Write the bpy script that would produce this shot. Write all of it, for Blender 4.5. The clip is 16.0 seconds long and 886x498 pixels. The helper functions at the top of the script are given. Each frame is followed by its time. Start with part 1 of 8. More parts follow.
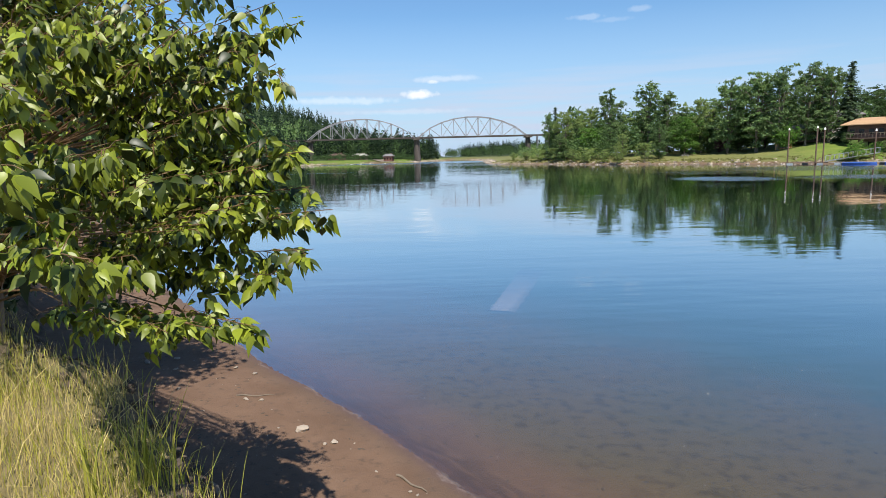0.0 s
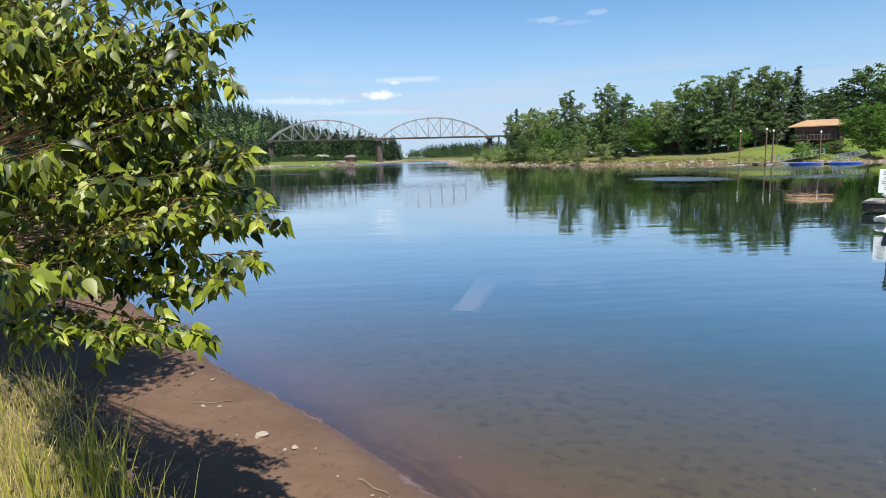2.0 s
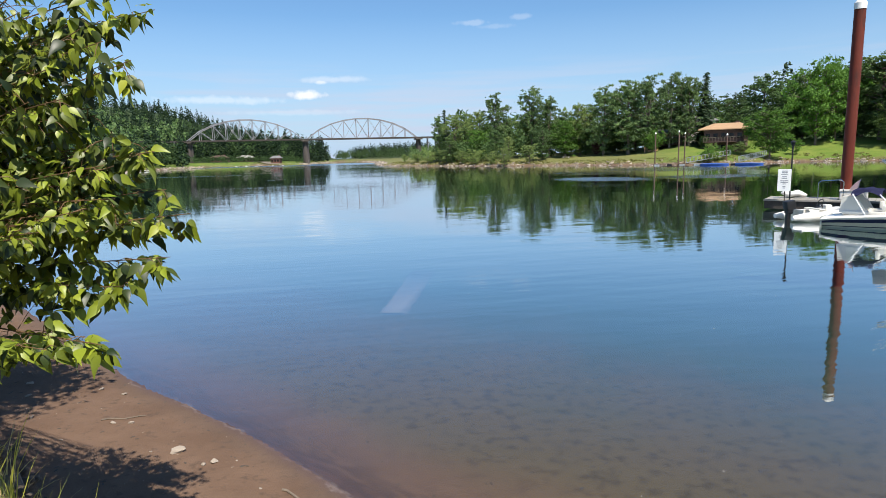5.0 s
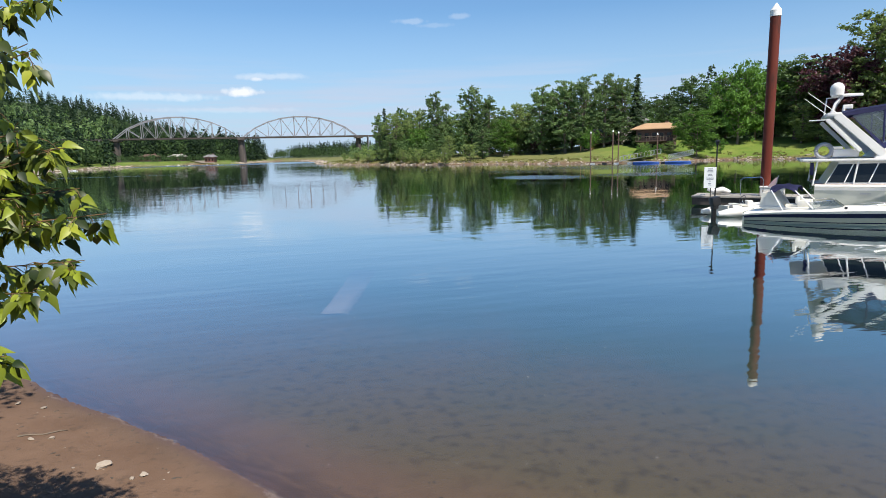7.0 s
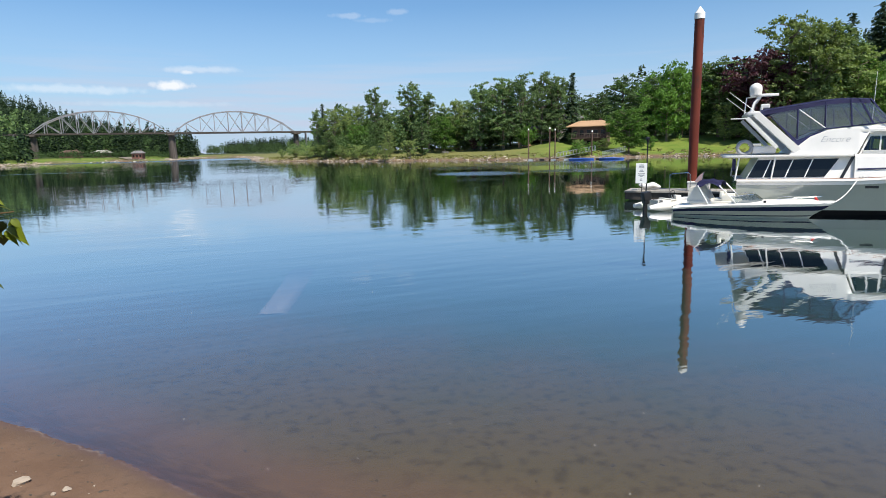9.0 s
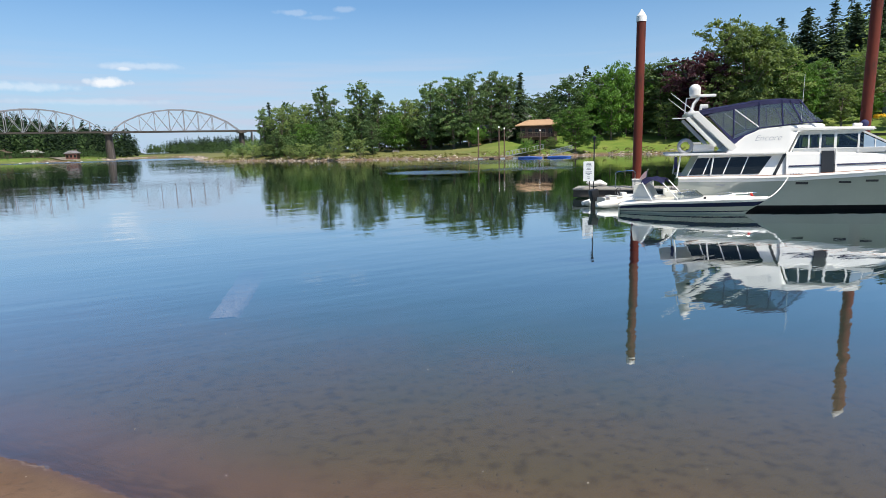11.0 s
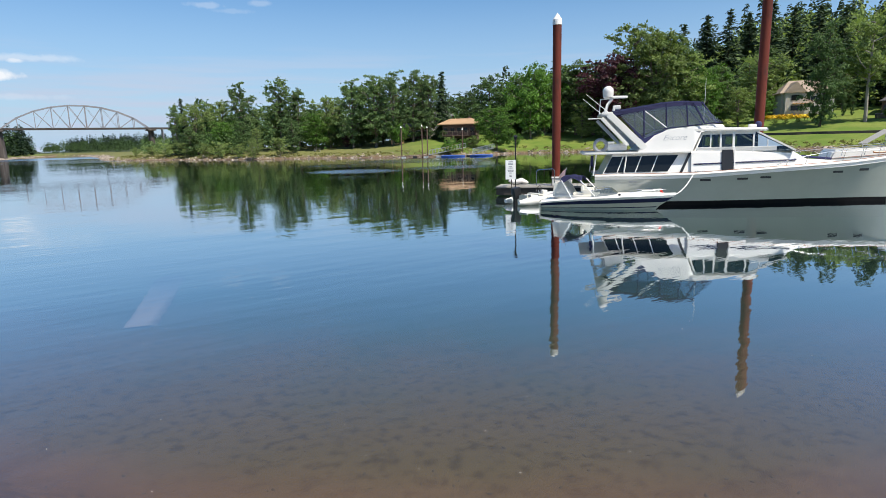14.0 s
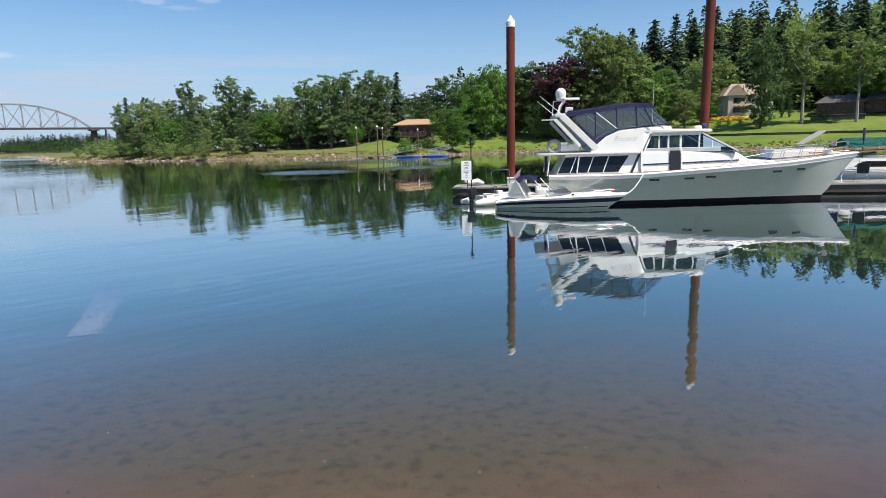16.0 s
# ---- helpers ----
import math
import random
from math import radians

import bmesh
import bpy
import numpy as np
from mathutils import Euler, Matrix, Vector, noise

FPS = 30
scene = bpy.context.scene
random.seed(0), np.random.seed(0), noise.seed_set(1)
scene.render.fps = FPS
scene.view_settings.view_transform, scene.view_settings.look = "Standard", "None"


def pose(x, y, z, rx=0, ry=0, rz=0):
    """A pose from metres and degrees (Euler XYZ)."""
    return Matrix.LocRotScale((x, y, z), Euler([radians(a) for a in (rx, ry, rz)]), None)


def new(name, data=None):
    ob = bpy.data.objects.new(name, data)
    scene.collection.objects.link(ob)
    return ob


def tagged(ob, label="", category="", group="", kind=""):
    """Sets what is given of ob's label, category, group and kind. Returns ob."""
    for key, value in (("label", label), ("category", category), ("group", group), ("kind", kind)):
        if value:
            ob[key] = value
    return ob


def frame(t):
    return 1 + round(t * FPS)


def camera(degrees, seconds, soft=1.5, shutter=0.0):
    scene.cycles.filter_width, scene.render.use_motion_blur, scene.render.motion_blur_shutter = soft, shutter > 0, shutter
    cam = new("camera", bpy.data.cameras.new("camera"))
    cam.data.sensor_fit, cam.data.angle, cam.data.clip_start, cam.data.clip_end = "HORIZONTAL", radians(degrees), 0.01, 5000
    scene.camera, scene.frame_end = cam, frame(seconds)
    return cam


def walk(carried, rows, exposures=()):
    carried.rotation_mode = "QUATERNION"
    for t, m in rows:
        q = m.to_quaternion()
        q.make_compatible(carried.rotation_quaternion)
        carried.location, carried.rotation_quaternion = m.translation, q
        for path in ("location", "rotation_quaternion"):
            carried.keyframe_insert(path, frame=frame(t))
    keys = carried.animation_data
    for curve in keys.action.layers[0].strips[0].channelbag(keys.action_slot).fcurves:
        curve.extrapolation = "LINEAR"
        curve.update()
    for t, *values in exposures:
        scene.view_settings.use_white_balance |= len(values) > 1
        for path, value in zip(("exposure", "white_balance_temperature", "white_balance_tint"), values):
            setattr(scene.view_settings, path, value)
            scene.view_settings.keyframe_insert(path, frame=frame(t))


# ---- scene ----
# camera: t, x, y, z, yaw, pitch, lean to the right
cam = camera(74.15, 16.0, soft=0.75)
ROWS = [
    (0, -0.000, -0.000, 3.069, -0.00, -8.94, 1.36),
    (0.5, 0.007, -0.000, 3.069, -0.93, -8.93, 1.38),
    (1, 0.016, 0.002, 3.066, -1.82, -8.92, 1.38),
    (1.5, 0.024, 0.007, 3.067, -2.68, -8.93, 1.40),
    (2, 0.033, 0.012, 3.067, -3.60, -8.93, 1.40),
    (2.5, 0.044, 0.014, 3.064, -4.52, -8.93, 1.35),
    (3, 0.055, 0.019, 3.063, -5.62, -8.93, 1.33),
    (3.5, 0.068, 0.027, 3.063, -6.67, -8.96, 1.32),
    (4, 0.080, 0.035, 3.062, -7.97, -8.98, 1.31),
    (6.5, 0.132, 0.064, 3.050, -14.52, -9.14, 1.43),
    (7, 0.142, 0.071, 3.047, -16.14, -9.25, 1.38),
    (7.5, 0.154, 0.077, 3.041, -17.51, -9.38, 1.36),
    (8, 0.166, 0.083, 3.039, -18.99, -9.51, 1.41),
    (8.5, 0.177, 0.089, 3.037, -20.43, -9.64, 1.35),
    (9, 0.169, 0.089, 3.036, -21.91, -9.72, 1.29),
    (11.5, 0.073, 0.073, 3.053, -27.87, -9.99, 1.46),
    (12, 0.054, 0.069, 3.058, -29.11, -10.05, 1.44),
    (12.5, 0.037, 0.067, 3.064, -30.28, -10.12, 1.42),
    (13, 0.024, 0.066, 3.069, -31.62, -10.19, 1.44),
    (13.5, 0.017, 0.062, 3.074, -32.84, -10.22, 1.43),
    (14, 0.014, 0.059, 3.078, -34.10, -10.26, 1.39),
    (14.5, 0.013, 0.058, 3.083, -35.19, -10.28, 1.31),
    (15, 0.014, 0.058, 3.086, -36.28, -10.28, 1.25),
    (15.5, 0.016, 0.058, 3.087, -37.35, -10.29, 1.32),
    (16, 0.018, 0.060, 3.088, -38.36, -10.30, 1.37),
]
walk(cam, [(t, pose(x, y, z, 0, 0, yaw) @ pose(0, 0, 0, 90 + pitch) @ pose(0, 0, 0, 0, 0, -lean)) for t, x, y, z, yaw, pitch, lean in ROWS],
     exposures=[(0, 0.35), (4.2, 0.35), (8, 0.26), (12, 0.22), (16, 0.2)])

# ---- light ----
SUN_AZ, SUN_EL = radians(168), radians(57)


def nodes_of(mat):
    mat.use_nodes = True
    nt = mat.node_tree
    nt.nodes.clear()
    return nt


def add(nt, kind, **props):
    node = nt.nodes.new(kind)
    for key, value in props.items():
        if key.startswith("in_"):
            k = key[3:]
            node.inputs[int(k) if k.isdigit() else k.replace("_", " ")].default_value = value
        else:
            setattr(node, key, value)
    return node


def make_world():
    world = bpy.data.worlds.new("sky")
    scene.world = world
    nt = nodes_of(world)
    sky = add(nt, "ShaderNodeTexSky", sky_type="NISHITA", sun_disc=False)
    sky.sun_elevation, sky.sun_rotation = SUN_EL, SUN_AZ
    sky.air_density, sky.dust_density, sky.ozone_density = 1.2, 0.3, 1.2
    co = add(nt, "ShaderNodeTexCoord")
    sep = add(nt, "ShaderNodeSeparateXYZ")
    nt.links.new(co.outputs["Generated"], sep.inputs[0])
    # thin streaks of cloud low over the horizon, stretched sideways
    stretch = add(nt, "ShaderNodeMapping", in_Scale=(2.2, 2.2, 34.0), in_Location=(1.35, 0.6, 1.9))
    nt.links.new(co.outputs["Generated"], stretch.inputs[0])
    n1 = add(nt, "ShaderNodeTexNoise", in_Scale=1.6, in_Detail=6.0, in_Roughness=0.55)
    nt.links.new(stretch.outputs[0], n1.inputs["Vector"])
    r1 = add(nt, "ShaderNodeMapRange", in_1=0.46, in_2=0.66, in_3=0.0, in_4=0.85)
    nt.links.new(n1.outputs[0], r1.inputs[0])
    low = add(nt, "ShaderNodeMapRange", in_1=0.16, in_2=0.07, in_3=0.0, in_4=1.0)
    nt.links.new(sep.outputs[2], low.inputs[0])
    streak = add(nt, "ShaderNodeMath", operation="MULTIPLY")
    nt.links.new(r1.outputs[0], streak.inputs[0])
    nt.links.new(low.outputs[0], streak.inputs[1])
    total = None
    # small fair-weather puffs: azimuth, slope, half width, half height
    wobble = add(nt, "ShaderNodeTexNoise", in_Scale=60.0, in_Detail=5.0)
    nt.links.new(co.outputs["Generated"], wobble.inputs["Vector"])
    for az_deg, slope, hw, hh, strength in PUFFS:
        a = radians(az_deg)
        k = 1 / math.sqrt(1 + slope * slope)
        centre = Vector((math.sin(a) * k, math.cos(a) * k, slope * k))
        sub = add(nt, "ShaderNodeVectorMath", operation="SUBTRACT")
        sub.inputs[1].default_value = centre
        nt.links.new(co.outputs["Generated"], sub.inputs[0])
        scl = add(nt, "ShaderNodeVectorMath", operation="MULTIPLY")
        scl.inputs[1].default_value = (1 / hw, 1 / hw, 1 / hh)
        nt.links.new(sub.outputs[0], scl.inputs[0])
        ln = add(nt, "ShaderNodeVectorMath", operation="LENGTH")
        nt.links.new(scl.outputs[0], ln.inputs[0])
        mix = add(nt, "ShaderNodeMath", operation="MULTIPLY_ADD", in_1=-1.6)
        nt.links.new(wobble.outputs[0], mix.inputs[0])
        nt.links.new(ln.outputs["Value"], mix.inputs[2])
        rng = add(nt, "ShaderNodeMapRange", in_1=0.25, in_2=-0.35, in_3=0.0, in_4=strength)
        nt.links.new(mix.outputs[0], rng.inputs[0])
        if total is None:
            total = rng
            continue
        mx = add(nt, "ShaderNodeMath", operation="MAXIMUM")
        nt.links.new(total.outputs[0], mx.inputs[0])
        nt.links.new(rng.outputs[0], mx.inputs[1])
        total = mx
    blend = add(nt, "ShaderNodeMix", data_type="RGBA")
    nt.links.new(total.outputs[0], blend.inputs[0])
    tint = add(nt, "ShaderNodeMix", data_type="RGBA", blend_type="MULTIPLY", in_0=1.0)
    tint.inputs[7].default_value = (0.69, 0.95, 1.22, 1)
    nt.links.new(sky.outputs[0], tint.inputs[6])
    # summer haze towards the horizon, then the thin streaks
    deep = add(nt, "ShaderNodeMapRange", in_1=0.22, in_2=0.0, in_3=0.0, in_4=0.85)
    nt.links.new(sep.outputs[2], deep.inputs[0])
    haze = add(nt, "ShaderNodeMix", data_type="RGBA")
    nt.links.new(deep.outputs[0], haze.inputs[0])
    nt.links.new(tint.outputs[2], haze.inputs[6])
    haze.inputs[7].default_value = HAZE
    veil = add(nt, "ShaderNodeMix", data_type="RGBA")
    nt.links.new(streak.outputs[0], veil.inputs[0])
    nt.links.new(haze.outputs[2], veil.inputs[6])
    veil.inputs[7].default_value = STREAK
    nt.links.new(veil.outputs[2], blend.inputs[6])
    blend.inputs[7].default_value = CLOUD
    bg = add(nt, "ShaderNodeBackground", in_Strength=SKY)
    nt.links.new(blend.outputs[2], bg.inputs[0])
    out = add(nt, "ShaderNodeOutputWorld")
    nt.links.new(bg.outputs[0], out.inputs[0])


SKY = 0.092
HAZE = (4.2, 5.6, 7.9, 1)
STREAK = (5.2, 5.9, 7.4, 1)
CLOUD = (9.0, 9.2, 9.5, 1)
PUFFS = [(-1.9, 0.103, 0.028, 0.008, 0.9), (-0.5, 0.123, 0.012, 0.004, 0.6), (0.5, 0.127, 0.06, 0.006, 0.3), (-9.5, 0.094, 0.10, 0.007, 0.35),
         (13.7, 0.213, 0.03, 0.005, 0.2), (18.1, 0.219, 0.018, 0.005, 0.18), (15.9, 0.206, 0.03, 0.004, 0.12), (-3.0, 0.075, 0.12, 0.005, 0.16)]
make_world()
sun = new("sun", bpy.data.lights.new("sun", "SUN"))
sun.data.energy, sun.data.angle, sun.data.color = 6.3, radians(0.53), (1.0, 0.94, 0.84)
sun_from = Vector((math.sin(SUN_AZ) * math.cos(SUN_EL), math.cos(SUN_AZ) * math.cos(SUN_EL), math.sin(SUN_EL)))
sun.matrix_world = Matrix.Translation(sun_from * 60) @ sun_from.to_track_quat("Z", "Y").to_matrix().to_4x4()


# ---- materials ----
def surface(name, base, rough=0.6, metal=0.0, vary=0.15, scale=4.0, bump=0.0, bump_scale=None, second=None, second_amount=0.5, second_scale=None, island=0.0,
            objects=0.0, spec=0.5, stretch=(1, 1, 1), coat=0.0):
    """A painted, mineral or wooden surface: a base colour with two scales of variation, a second colour in patches, and relief."""
    mat = bpy.data.materials.new(name)
    nt = nodes_of(mat)
    co = add(nt, "ShaderNodeTexCoord")
    mp = add(nt, "ShaderNodeMapping", in_Scale=stretch)
    nt.links.new(co.outputs["Object"], mp.inputs[0])
    n1 = add(nt, "ShaderNodeTexNoise", in_Scale=scale, in_Detail=8.0, in_Roughness=0.6)
    n2 = add(nt, "ShaderNodeTexNoise", in_Scale=scale * 0.13, in_Detail=3.0)
    nt.links.new(mp.outputs[0], n1.inputs["Vector"])
    nt.links.new(mp.outputs[0], n2.inputs["Vector"])
    both = add(nt, "ShaderNodeMath", operation="ADD")
    nt.links.new(n1.outputs[0], both.inputs[0])
    nt.links.new(n2.outputs[0], both.inputs[1])
    val = add(nt, "ShaderNodeMapRange", in_1=0.6, in_2=1.4, in_3=1 - vary, in_4=1 + vary)
    nt.links.new(both.outputs[0], val.inputs[0])
    last = val.outputs[0]
    for amount, kind, socket in ((island, "ShaderNodeNewGeometry", "Random Per Island"), (objects, "ShaderNodeObjectInfo", "Random")):
        if amount:
            src = add(nt, kind)
            rr = add(nt, "ShaderNodeMapRange", in_1=0.0, in_2=1.0, in_3=1 - amount, in_4=1 + amount)
            nt.links.new(src.outputs[socket], rr.inputs[0])
            mul = add(nt, "ShaderNodeMath", operation="MULTIPLY")
            nt.links.new(last, mul.inputs[0])
            nt.links.new(rr.outputs[0], mul.inputs[1])
            last = mul.outputs[0]
    colour = add(nt, "ShaderNodeRGB")
    colour.outputs[0].default_value = (*base, 1)
    tone = colour.outputs[0]
    if second:
        n3 = add(nt, "ShaderNodeTexNoise", in_Scale=second_scale or scale * 0.5, in_Detail=5.0, in_Roughness=0.65)
        nt.links.new(mp.outputs[0], n3.inputs["Vector"])
        rg = add(nt, "ShaderNodeMapRange", in_1=0.62 - 0.25 * second_amount, in_2=0.72 - 0.2 * second_amount)
        nt.links.new(n3.outputs[0], rg.inputs[0])
        mx = add(nt, "ShaderNodeMix", data_type="RGBA")
        nt.links.new(rg.outputs[0], mx.inputs[0])
        nt.links.new(tone, mx.inputs[6])
        mx.inputs[7].default_value = (*second, 1)
        tone = mx.outputs[2]
    final = add(nt, "ShaderNodeVectorMath", operation="SCALE")
    nt.links.new(tone, final.inputs[0])
    nt.links.new(last, final.inputs["Scale"])
    bsdf = add(nt, "ShaderNodeBsdfPrincipled", in_Roughness=rough, in_Metallic=metal)
    bsdf.inputs["Specular IOR Level"].default_value = spec
    bsdf.inputs["Coat Weight"].default_value = coat
    nt.links.new(final.outputs[0], bsdf.inputs["Base Color"])
    if bump:
        n4 = add(nt, "ShaderNodeTexNoise", in_Scale=bump_scale or scale * 3, in_Detail=6.0)
        nt.links.new(mp.outputs[0], n4.inputs["Vector"])
        bp = add(nt, "ShaderNodeBump", in_Strength=1.0, in_Distance=bump)
        nt.links.new(n4.outputs[0], bp.inputs["Height"])
        nt.links.new(bp.outputs[0], bsdf.inputs["Normal"])
    out = add(nt, "ShaderNodeOutputMaterial")
    nt.links.new(bsdf.outputs[0], out.inputs[0])
    return mat


def foliage(name, base, tip, rough=0.5, glow=0.35, spec=0.4, bias=1.0):
    """Leaves: colour varied leaf by leaf and tree by tree, with light passing through."""
    mat = bpy.data.materials.new(name)
    nt = nodes_of(mat)
    geo = add(nt, "ShaderNodeNewGeometry")
    info = add(nt, "ShaderNodeObjectInfo")
    ramp = add(nt, "ShaderNodeMix", data_type="RGBA")
    ramp.inputs[6].default_value, ramp.inputs[7].default_value = (*base, 1), (*tip, 1)
    both = add(nt, "ShaderNodeMath", operation="ADD")
    nt.links.new(geo.outputs["Random Per Island"], both.inputs[0])
    nt.links.new(info.outputs["Random"], both.inputs[1])
    frac = add(nt, "ShaderNodeMath", operation="FRACT")
    nt.links.new(both.outputs[0], frac.inputs[0])
    lean = add(nt, "ShaderNodeMath", operation="POWER", in_1=bias)
    nt.links.new(frac.outputs[0], lean.inputs[0])
    nt.links.new(lean.outputs[0], ramp.inputs[0])
    rr = add(nt, "ShaderNodeMapRange", in_1=0.0, in_2=1.0, in_3=0.8, in_4=1.2)
    nt.links.new(info.outputs["Random"], rr.inputs[0])
    tone = add(nt, "ShaderNodeVectorMath", operation="SCALE")
    nt.links.new(ramp.outputs[2], tone.inputs[0])
    nt.links.new(rr.outputs[0], tone.inputs["Scale"])
    bsdf = add(nt, "ShaderNodeBsdfPrincipled", in_Roughness=rough)
    bsdf.inputs["Specular IOR Level"].default_value = spec
    nt.links.new(tone.outputs[0], bsdf.inputs["Base Color"])
    through_leaf = add(nt, "ShaderNodeBsdfTranslucent")
    warm = add(nt, "ShaderNodeMix", data_type="RGBA", blend_type="MULTIPLY", in_0=1.0)
    nt.links.new(tone.outputs[0], warm.inputs[6])
    warm.inputs[7].default_value = (1.12, 1.18, 0.55, 1)
    nt.links.new(warm.outputs[2], through_leaf.inputs[0])
    mix = add(nt, "ShaderNodeMixShader", in_0=glow)
    nt.links.new(bsdf.outputs[0], mix.inputs[1])
    nt.links.new(through_leaf.outputs[0], mix.inputs[2])
    out = add(nt, "ShaderNodeOutputMaterial")
    nt.links.new(mix.outputs[0], out.inputs[0])
    return mat


def water_material():
    """Clear river water: mirror at a flat angle, see-through at a steep one, with small ripples and breeze patches."""
    mat = bpy.data.materials.new("river_water")
    nt = nodes_of(mat)
    co = add(nt, "ShaderNodeTexCoord")
    heights = None
    patch = add(nt, "ShaderNodeTexNoise", in_Scale=0.03, in_Detail=3.0)
    pm = add(nt, "ShaderNodeMapping", in_Scale=(0.7, 2.2, 1))
    nt.links.new(co.outputs["Object"], pm.inputs[0])
    nt.links.new(pm.outputs[0], patch.inputs["Vector"])
    pr = add(nt, "ShaderNodeMapRange", in_1=0.42, in_2=0.68, in_3=0.45, in_4=1.0)
    nt.links.new(patch.outputs[0], pr.inputs[0])
    for scale, amount, stretch in ((7.0, 0.0014, (0.45, 1.7, 1)), (1.6, 0.0085, (0.4, 1.5, 1)), (0.45, 0.016, (0.4, 1.4, 1)), (0.13, 0.03, (0.35, 1.2, 1))):
        mp = add(nt, "ShaderNodeMapping", in_Scale=stretch, in_Rotation=(0, 0, radians(-24)))
        nt.links.new(co.outputs["Object"], mp.inputs[0])
        nz = add(nt, "ShaderNodeTexNoise", in_Scale=scale, in_Detail=2.0, in_Roughness=0.4)
        nt.links.new(mp.outputs[0], nz.inputs["Vector"])
        ml = add(nt, "ShaderNodeMath", operation="MULTIPLY", in_1=amount)
        nt.links.new(nz.outputs[0], ml.inputs[0])
        if heights is None:
            heights = ml
        else:
            ad = add(nt, "ShaderNodeMath", operation="ADD")
            nt.links.new(heights.outputs[0], ad.inputs[0])
            nt.links.new(ml.outputs[0], ad.inputs[1])
            heights = ad
    hm = add(nt, "ShaderNodeMath", operation="MULTIPLY")
    nt.links.new(heights.outputs[0], hm.inputs[0])
    nt.links.new(pr.outputs[0], hm.inputs[1])
    bp = add(nt, "ShaderNodeBump", in_Strength=RIPPLE, in_Distance=1.0)
    nt.links.new(hm.outputs[0], bp.inputs["Height"])
    lw = add(nt, "ShaderNodeLayerWeight", in_Blend=0.5)
    nt.links.new(bp.outputs[0], lw.inputs["Normal"])
    fr = add(nt, "ShaderNodeMapRange", interpolation_type="SMOOTHSTEP", in_1=0.43, in_2=1.0, in_3=0.025, in_4=1.0)
    nt.links.new(lw.outputs["Facing"], fr.inputs[0])
    # cat's paws: a patch of breeze off the far bank, and the ruffled reach below the bridge
    rough = None
    for cx, cy, hw, hh, strength in ((31.0, 64.0, 6.5, 7.5, 0.23), (25.0, 52.0, 4.0, 4.5, 0.1), (44.0, 62.0, 9.0, 6.0, 0.17), (56.0, 92.0, 14.0, 16.0, 0.16), (38.0, 84.0, 9.0, 10.0, 0.12), (-34.0, 132.0, 22.0, 4.0, 0.12), (0.0, 330.0, 130.0, 60.0, 0.2), (10.0, 225.0, 45.0, 50.0, 0.08), (22.0, 200.0, 40.0, 14.0, 0.05)):
        off = add(nt, "ShaderNodeVectorMath", operation="SUBTRACT")
        off.inputs[1].default_value = (cx, cy, 0)
        nt.links.new(co.outputs["Object"], off.inputs[0])
        sc = add(nt, "ShaderNodeVectorMath", operation="MULTIPLY")
        sc.inputs[1].default_value = (1 / hw, 1 / hh, 0)
        nt.links.new(off.outputs[0], sc.inputs[0])
        ln = add(nt, "ShaderNodeVectorMath", operation="LENGTH")
        nt.links.new(sc.outputs[0], ln.inputs[0])
        wob = add(nt, "ShaderNodeTexNoise", in_Scale=1.1, in_Detail=5.0, in_Roughness=0.65)
        nt.links.new(pm.outputs[0], wob.inputs["Vector"])
        ma = add(nt, "ShaderNodeMath", operation="MULTIPLY_ADD", in_1=1.4)
        nt.links.new(wob.outputs[0], ma.inputs[0])
        nt.links.new(ln.outputs["Value"], ma.inputs[2])
        mr = add(nt, "ShaderNodeMapRange", in_1=1.7, in_2=1.3, in_3=0.006, in_4=strength)
        nt.links.new(ma.outputs[0], mr.inputs[0])
        if rough is None:
            rough = mr
        else:
            top = add(nt, "ShaderNodeMath", operation="MAXIMUM")
            nt.links.new(rough.outputs[0], top.inputs[0])
            nt.links.new(mr.outputs[0], top.inputs[1])
            rough = top
    gl = add(nt, "ShaderNodeBsdfGlossy", in_Roughness=0.005)
    nt.links.new(rough.outputs[0], gl.inputs["Roughness"])
    gl.inputs["Color"].default_value = (0.84, 0.88, 0.915, 1)
    nt.links.new(bp.outputs[0], gl.inputs["Normal"])
    tr = add(nt, "ShaderNodeBsdfTransparent")
    tr.inputs[0].default_value = (0.79, 0.81, 0.79, 1)
    mix = add(nt, "ShaderNodeMixShader")
    nt.links.new(fr.outputs[0], mix.inputs[0])
    nt.links.new(tr.outputs[0], mix.inputs[1])
    nt.links.new(gl.outputs[0], mix.inputs[2])
    out = add(nt, "ShaderNodeOutputMaterial")
    nt.links.new(mix.outputs[0], out.inputs[0])
    return mat


